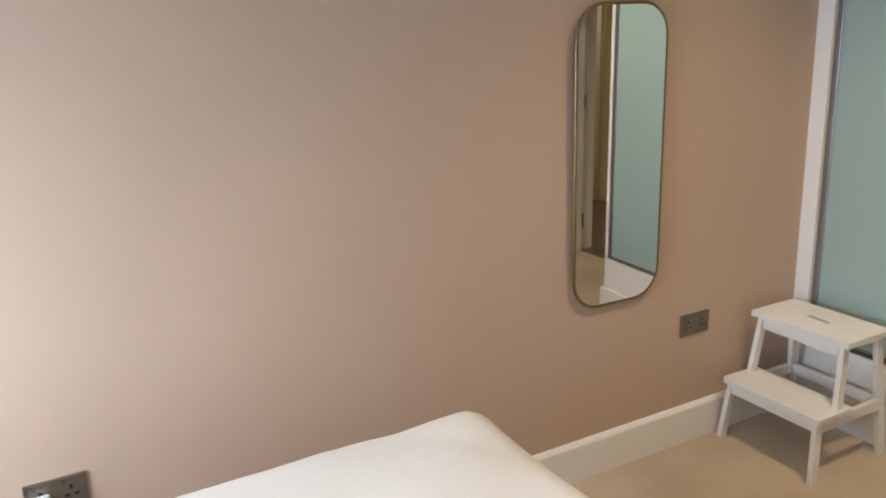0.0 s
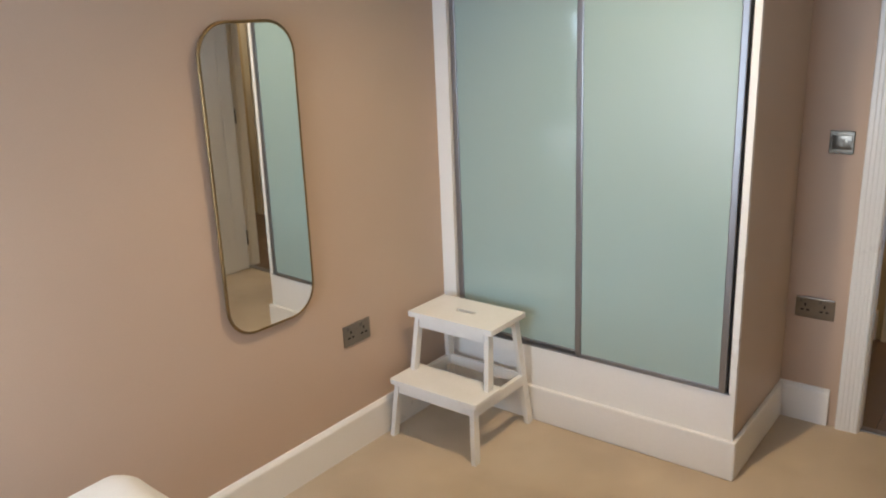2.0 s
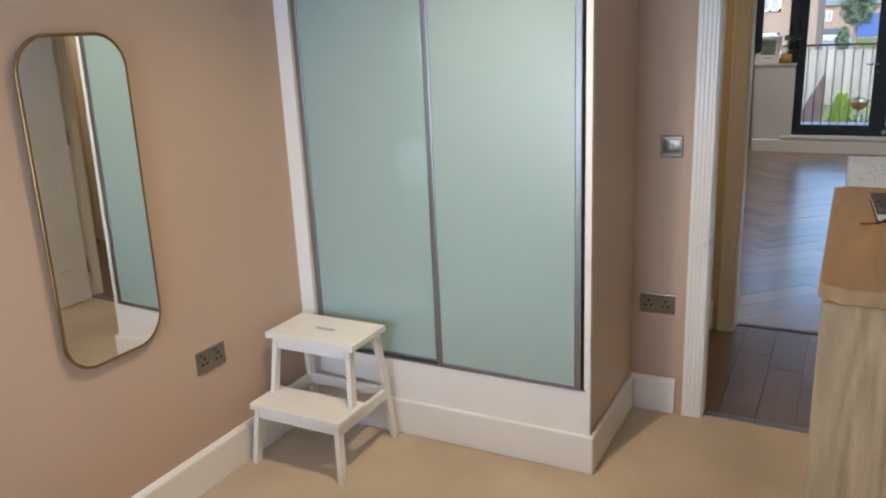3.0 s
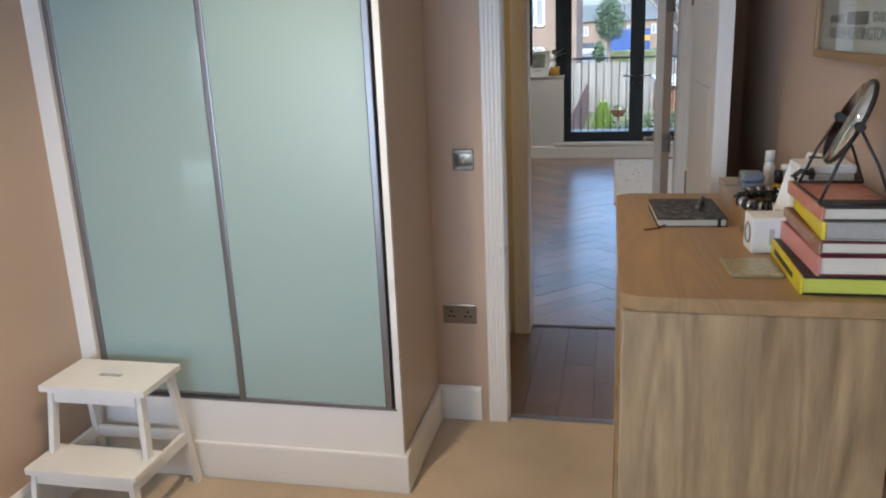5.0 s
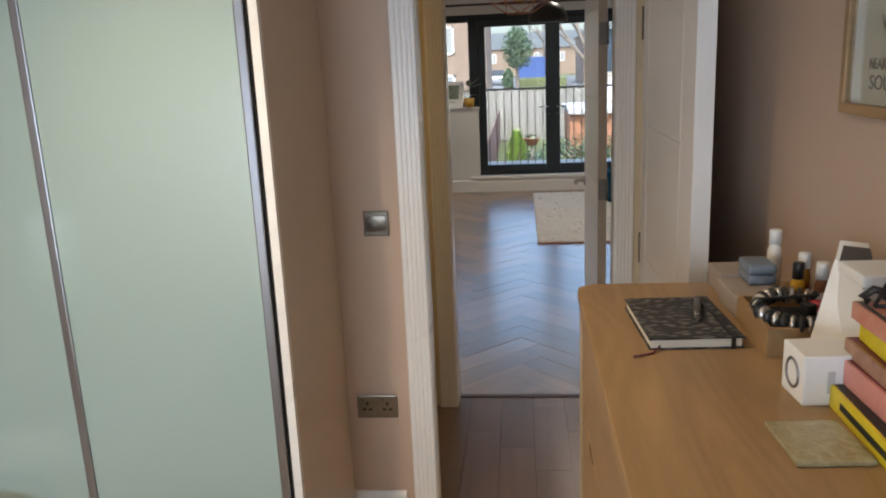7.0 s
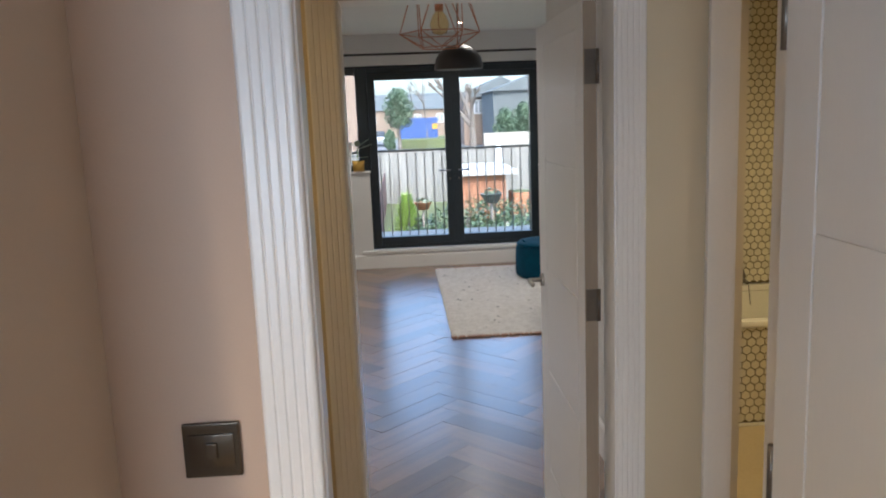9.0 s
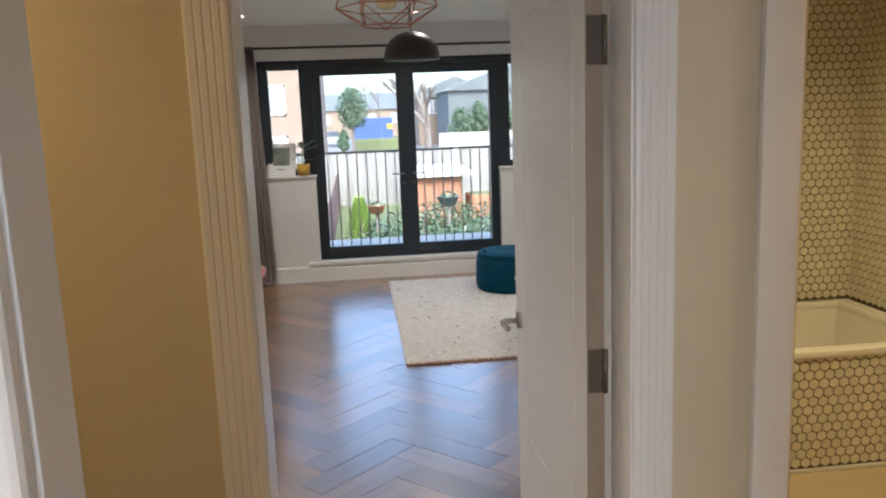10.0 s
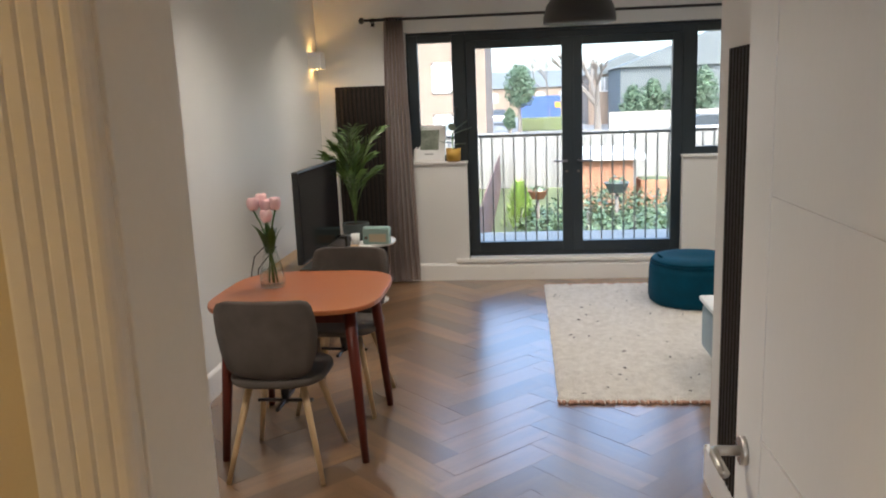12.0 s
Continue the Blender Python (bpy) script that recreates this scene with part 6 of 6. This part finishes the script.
part("slab", box(-0.054, 0.054, -0.046, 0.046, 0, 0.007, 0.002), mat("pale_green_stone", (0.56, 0.51, 0.33), (0.36, 0.30, 0.15), rough=0.2, scale=38, fine=150, bump=0.08, distort=1.5, trans=0.25), sp)
cd = thing("greeting_card", "white folded card leaning against the carton", "card", pose(3.854, 0.535, TOP + 0.001, 0, 0, 207.8) @ pose(0, 0, 0, -17.6, 0, 0))
part("panel", box(0, 0.10, -0.001, 0.001, 0, 0.168), M_CARD, cd)
for k, (u, w) in enumerate(((0.045, 0.10), (0.055, 0.075), (0.06, 0.05))):
    part("drawn_stroke", sweep([(u + 0.012, 0.0012, w + 0.02), (u + 0.004, 0.0012, w + 0.006), (u - 0.008, 0.0012, w - 0.014)], 0.0012, 4), C_GREY, cd, "faint grey drawn stroke")
bx2 = thing("white_carton", "white carton standing behind the books", "box", pose(3.805, 0.433, TOP))
part("carton", box(-0.042, 0.042, -0.040, 0.062, 0, 0.150, 0.004), M_CARD, bx2)
part("lid", box(-0.044, 0.044, -0.042, 0.064, 0.1502, 0.168, 0.004), M_CARD, bx2)
cw = thing("hair_claw", "black plastic hair claw lying on the books", "hair clip", pose(3.695, 0.492, BT, 0, 0, 25))
for sg in (-1, 1):
    part("jaw", sweep([(0.0, 0.0, 0.018), (0.012, sg * 0.012, 0.022), (0.02, sg * 0.022, 0.010), (0.016, sg * 0.016, 0.004)], 0.0055, 7), M_BLACK, cw)
ty = thing("wooden_tray", "small wooden tray box full of trinkets", "tray", pose(3.975, 0.505, TOP))
part("base", box(-0.09, 0.09, -0.075, 0.075, 0, 0.006), M_OAKX, ty)
for r in ((-0.09, 0.09, -0.075, -0.067), (-0.09, 0.09, 0.067, 0.075), (-0.09, -0.082, -0.067, 0.067), (0.082, 0.09, -0.067, 0.067)):
    part("side", box(*r, 0.006, 0.048, 0.001), M_OAKX, ty)
pu = thing("beaded_purse", "black and white beaded purse in the tray", "purse", pose(3.955, 0.515, TOP + 0.0065))
part("pouch", box(-0.05, 0.05, -0.05, 0.045, 0, 0.042, 0.018, 4, True), M_FELT_GAP, pu, "black lining")
for k in range(30):
    a = k * math.pi / 15
    bm = bmesh.new()
    bmesh.ops.create_uvsphere(bm, u_segments=10, v_segments=8, radius=1, matrix=Matrix.Translation((0.062 * math.cos(a), 0.058 * math.sin(a), 0.050 + 0.006 * math.cos(a))) @ Matrix.Rotation(a, 4, "Z") @ Matrix.Diagonal((0.013, 0.0065, 0.015, 1)))
    part("bead", shape(bm, True), M_CHROME if k % 2 else M_BLACK, pu, "silver bead" if k % 2 else "black bead")
part("strap", sweep([(-0.02, 0.075, 0.062), (0.0, 0.055, 0.068), (0.02, 0.0, 0.066), (0.03, -0.05, 0.064)], 0.003, 6), M_BLACK, pu)
lp = thing("lipstick_case", "small red lacquered case lying in the purse", "case", pose(3.965, 0.475, TOP + 0.049, 0, 0, 20))
part("barrel", box(-0.012, 0.012, -0.026, 0.012, 0, 0.018, 0.004), cover_mat("red_lacquer", (0.34, 0.02, 0.03)), lp)
part("cap", box(-0.011, 0.011, 0.0122, 0.030, 0.001, 0.017, 0.003), M_BLACK, lp)
for x, y, sx, sy, h in ((4.135, 0.540, 0.062, 0.040, 0.042), (4.25, 0.53, 0.046, 0.045, 0.048)):
    gb = thing("jewellery_box", "grey cardboard jewellery box", "box", pose(x, y, TOP, 0, 0, 2))
    part("tray", box(-sx, sx, -sy, sy, 0, h * 0.6, 0.002), M_TAUPE, gb)
    part("lid", box(-sx - 0.002, sx + 0.002, -sy - 0.002, sy + 0.002, h * 0.6, h, 0.003), M_TAUPE, gb)
M_BLUEG = mat("blue_grey_case", (0.20, 0.24, 0.30), rough=0.5)
jb = thing("trinket_case", "blue-grey rounded trinket case on the boxes", "box", pose(4.175, 0.515, TOP + 0.0435))
jb.scale = (0.85, 0.72, 0.85)
part("case", box(-0.045, 0.045, -0.036, 0.036, 0, 0.022, 0.008, 3, True), M_BLUEG, jb)
part("lid", box(-0.045, 0.045, -0.036, 0.036, 0.023, 0.045, 0.008, 3, True), M_BLUEG, jb)


def bottle(x, y, z, r, h, body, cap, cap_r, cap_h, label):
    b = thing("bottle", label, "bottle", pose(x, y, z), "small bottles on the chest")
    part("body", lathe([(0, 0), (r, 0), (r, h * 0.85), (r * 0.8, h * 0.95), (cap_r * 0.7, h), (0, h)], 20), body, b)
    part("cap", lathe([(0, h), (cap_r, h), (cap_r, h + cap_h), (cap_r * 0.9, h + cap_h + 0.002), (0, h + cap_h + 0.002)], 18), cap, b)


M_AMBERG = mat("amber_liquid", (0.50, 0.26, 0.04), (0.42, 0.20, 0.03), rough=0.1, trans=0.3)
M_YELG = mat("yellow_liquid", (0.70, 0.40, 0.02), rough=0.1, trans=0.2)
M_BROWNG = mat("brown_glass", (0.20, 0.08, 0.04), rough=0.15)
bottle(4.245, 0.462, TOP, 0.014, 0.098, M_CARD, M_CARD, 0.012, 0.026, "clear bottle with a white cap")
bottle(4.085, 0.470, TOP, 0.013, 0.072, M_YELG, M_BLACK, 0.010, 0.028, "yellow oil bottle with a black cap")
bottle(4.12, 0.448, TOP, 0.011, 0.082, M_AMBERG, M_CARD, 0.011, 0.026, "amber bottle with a white cap")
bottle(4.07, 0.434, TOP, 0.012, 0.075, M_BROWNG, M_CARD, 0.011, 0.028, "brown glass bottle with a white cap")
ph = thing("small_stand_frame", "small white stand holding a dark picture", "picture frame", pose(3.97, 0.425, TOP + 0.049, 0, 0, 20))
lean = pose(0, 0.01, 0.004, 36, 0, 34)
part("frame", box(-0.032, 0.032, -0.004, 0.004, 0, 0.12, 0.002), M_CARD, ph, "", lean)
for z0 in (0.012, 0.066):
    part("picture", box(-0.024, 0.024, 0.0042, 0.0055, z0, z0 + 0.044), C_GREY if z0 < 0.05 else C_DARK, ph, "", lean)
part("base", box(-0.04, 0.02, -0.03, 0.03, -0.0485, 0.004, 0.003), M_CARD, ph)

# framed poster
fx0, fx1, fz0, fz1 = 3.56, 4.128, 1.578, 2.30
pc = thing("framed_poster", "pale printed poster in a thin oak frame", "picture frame", pose(fx0, S + 0.0005, 0))
W = fx1 - fx0
for r in ((0, W, fz0, fz0 + 0.018), (0, W, fz1 - 0.018, fz1), (0, 0.018, fz0 + 0.018, fz1 - 0.018), (W - 0.018, W, fz0 + 0.018, fz1 - 0.018)):
    part("frame", box(r[0], r[1], 0, 0.022, r[2], r[3], 0.002), M_OAKX, pc)
part("print", box(0.018, W - 0.018, 0.002, 0.008, fz0 + 0.018, fz1 - 0.018), mat("cream_print_paper", (0.68, 0.63, 0.54), (0.65, 0.60, 0.51), rough=0.7, scale=4), pc, "cream printed paper")
part("glazing", box(0.018, W - 0.018, 0.0145, 0.0165, fz0 + 0.018, fz1 - 0.018), M_GLASS, pc).visible_shadow = False
M_INK = mat("grey_ink", (0.13, 0.12, 0.12), rough=0.7)


def words(text, x, z, size, stretch=1.0):
    cu_ = bpy.data.curves.new("lettering", "FONT")
    cu_.body, cu_.size, cu_.extrude, cu_.align_x = text, size, 0.0004, "CENTER"
    tmp = new("lettering_source", cu_)
    bpy.context.view_layer.update()
    me = bpy.data.meshes.new_from_object(tmp.evaluated_get(bpy.context.evaluated_depsgraph_get()))
    bpy.data.objects.remove(tmp)
    me.materials.clear()
    me.materials.append(M_INK)
    o = new("lettering", me)
    o.parent = pc
    o.matrix_basis = Matrix.Translation((x, 0.0088, z)) @ Matrix(((-1, 0, 0, 0), (0, 0, 1, 0), (0, 1, 0, 0), (0, 0, 0, 1))) @ Matrix.Diagonal((stretch, 1, 1, 1))


words("SOUTH KENSINGTON", 0.287, 1.621, 0.033, 1.18)
words("NEAREST", 0.437, 1.653, 0.025, 0.95)
words("STATION", 0.138, 1.653, 0.025, 0.95)
part("printed_block", box(0.215, 0.355, 0.0082, 0.0088, 1.649, 1.674), M_INK, pc, "grey printed block")
for zz, ww in ((1.686, 0.15), (1.696, 0.13)):
    part("printed_line", box(W / 2 - ww, W / 2 + ww, 0.0082, 0.0088, zz, zz + 0.003), M_FELTR, pc)
words("VICTORIA & ALBERT", 0.287, 1.714, 0.033, 1.10)
part("printed_block", box(0.08, W - 0.08, 0.0082, 0.0088, 1.78, fz1 - 0.08), M_FELTR, pc, "pale printed picture block")

# ---- pieces: hexagon tiles, hall planks, herringbone blocks ----
HEX_R = 0.027
hex_pts = [(HEX_R * 0.885 * math.cos(radians(60 * k + 30)), HEX_R * 0.885 * math.sin(radians(60 * k + 30))) for k in range(6)]
hex_me = finish("tile", prism(hex_pts, 0, 0.004), M_HEX)
dx_, dz_ = HEX_R * math.sqrt(3), HEX_R * 1.5


def tiles(parent, place, u0, u1, v0, v1, limit, rest_name):
    n, rest = 0, bmesh.new()
    j = 0
    v = v0 + HEX_R
    cells = []
    while v < v1 - HEX_R * 0.5:
        u = u0 + dx_ / 2 + (dx_ / 2 if j % 2 else 0)
        while u < u1 + dx_ * 0.4:
            cells.append((u, v))
            u += dx_
        v += dz_
        j += 1
    for u, v in cells:
        m = place(u, v)
        if limit(u, v) and n < 300:
            o = new("tile", hex_me)
            o.parent, o.matrix_basis = parent, m
            n += 1
        else:
            lo = [m @ Vector((x, y, 0)) for x, y in hex_pts]
            hi = [m @ Vector((x, y, 0.004)) for x, y in hex_pts]
            a, b = [rest.verts.new(p) for p in lo], [rest.verts.new(p) for p in hi]
            rest.faces.new(b)
            for k in range(6):
                rest.faces.new((a[k], a[(k + 1) % 6], b[(k + 1) % 6], b[k]))
    if rest.verts:
        part("tile_field", rest, M_HEX, parent)["kind"] = "stuff"
    else:
        rest.free()


WESTWARD = Matrix(((0, 0, -1, 0), (-1, 0, 0, 0), (0, 1, 0, 0), (0, 0, 0, 1)))
NORTHWARD = Matrix(((-1, 0, 0, 0), (0, 0, 1, 0), (0, 1, 0, 0), (0, 0, 0, 1)))
tiles(tile_wall, lambda u, v: Matrix.Translation((TX1 - 0.0005, -u, v)) @ WESTWARD, 0.0, 1.555, 0.57, 2.50, lambda u, v: 0.85 < u < 1.5 and 0.6 < v < 1.7, "far")
tiles(tile_wall_s, lambda u, v: Matrix.Translation((u, -1.5595, v)) @ NORTHWARD, TX0, TX1 - 0.005, 0.57, 2.50, lambda u, v: u > 8.2 and 0.6 < v < 1.7, "far")
tiles(fp, lambda u, v: Matrix.Translation((TX0 + 0.0135, -u, v)) @ WESTWARD, -0.08, 1.53, 0.022, 0.555, lambda u, v: 0.7 < u < 1.45, "far")

random.seed(9)
pw = 0.155
k = 0
plank_meshes = {}
for i in range(int(4.2 / pw)):
    y = -1.40 + (i + 0.5) * pw
    x = 5.272 - (0.45 if i % 3 == 1 else 0.2 if i % 3 == 2 else 0)
    while x < 6.36:
        a, b = max(5.272, x), min(6.395, x + 0.6)
        if b - a > 0.03 and -1.29 < y < 2.6:
            key = round(b - a, 3)
            if key not in plank_meshes:
                plank_meshes[key] = finish("plank", box(-(b - a) / 2 + 0.001, (b - a) / 2 - 0.001, -pw / 2 + 0.001, pw / 2 - 0.001, -0.0115, 0.0), M_HALL)
            o = new("plank", plank_meshes[key])
            o.parent, o.location = floor_hall, ((a + b) / 2, y, 0)
        x += 0.6

BW, BN = 0.156, 4
BL = BW * BN
block_me = finish("block", box(-BL / 2 + 0.0004, BL / 2 - 0.0004, -BW / 2 + 0.0004, BW / 2 - 0.0004, -0.0115, 0.0), M_FLOOR)
turn = pose(6.507, 0.43, 0, 0, 0, -45)
random.seed(19)
spots = []
for r in range(-70, 90):
    for mth in range(-14, 14):
        spots.append(((r + BN / 2 + 2 * BN * mth) * BW, (r + 0.5) * BW, 0))
        spots.append(((r + BN + 0.5 + 2 * BN * mth) * BW, (r - BN / 2 + 1) * BW, 90))
rest = bmesh.new()
made = 0


def room(p):
    return (6.43 < p.x < 12.72 and 0.225 < p.y < 2.79) or (8.93 < p.x < 12.72 and -2.2 < p.y <= 0.225)


found = []
for u, v, a in spots:
    m = turn @ pose(u, v, 0, random.uniform(-0.55, 0.55), random.uniform(-0.13, 0.13), a)
    c = m.translation
    if not (6.0 < c.x < 13.2 and -2.6 < c.y < 3.2):
        continue
    corners = [m @ Vector((sx * BL / 2, sy * BW / 2, 0)) for sx in (-1, 1) for sy in (-1, 1)]
    ins = [room(q) for q in corners]
    if any(ins) or room(c):
        found.append((abs(c.x - 9.5) * 0.6 + max(0, -0.6 - c.y) * 5 + max(0, c.y - 2.2) * 2, all(ins), m, corners))
found.sort(key=lambda s: s[0])
for d, whole, m, corners in found:
    if whole and made < 300:
        o = new("block", block_me)
        o.parent, o.matrix_basis = floor_living, m
        made += 1
        continue
    bm = bmesh.new()
    add_box(bm, -BL / 2 + 0.0004, BL / 2 - 0.0004, -BW / 2 + 0.0004, BW / 2 - 0.0004, -0.0115, 0.0)
    inner = m.inverted()
    cuts = [((6.43, 0, 0), (-1, 0, 0)), ((12.72, 0, 0), (1, 0, 0)), ((0, 2.79, 0), (0, 1, 0))]
    cuts.append(((0, 0.225, 0), (0, -1, 0)) if m.translation.x < 8.93 else ((0, -2.2, 0), (0, -1, 0)))
    for co, no in cuts:
        bmesh.ops.bisect_plane(bm, geom=bm.verts[:] + bm.edges[:] + bm.faces[:], plane_co=inner @ Vector(co), plane_no=inner.to_3x3() @ Vector(no), clear_outer=True)
    if bm.faces and made < 300 and not whole:
        o = part("block", bm, M_FLOOR, floor_living, "", m)
        made += 1
    else:
        vs = {v: rest.verts.new(m @ v.co) for v in bm.verts}
        for f in bm.faces:
            rest.faces.new([vs[v] for v in f.verts])
        bm.free()
if rest.faces:
    part("block_field", rest, M_FLOOR, floor_living)["kind"] = "stuff"
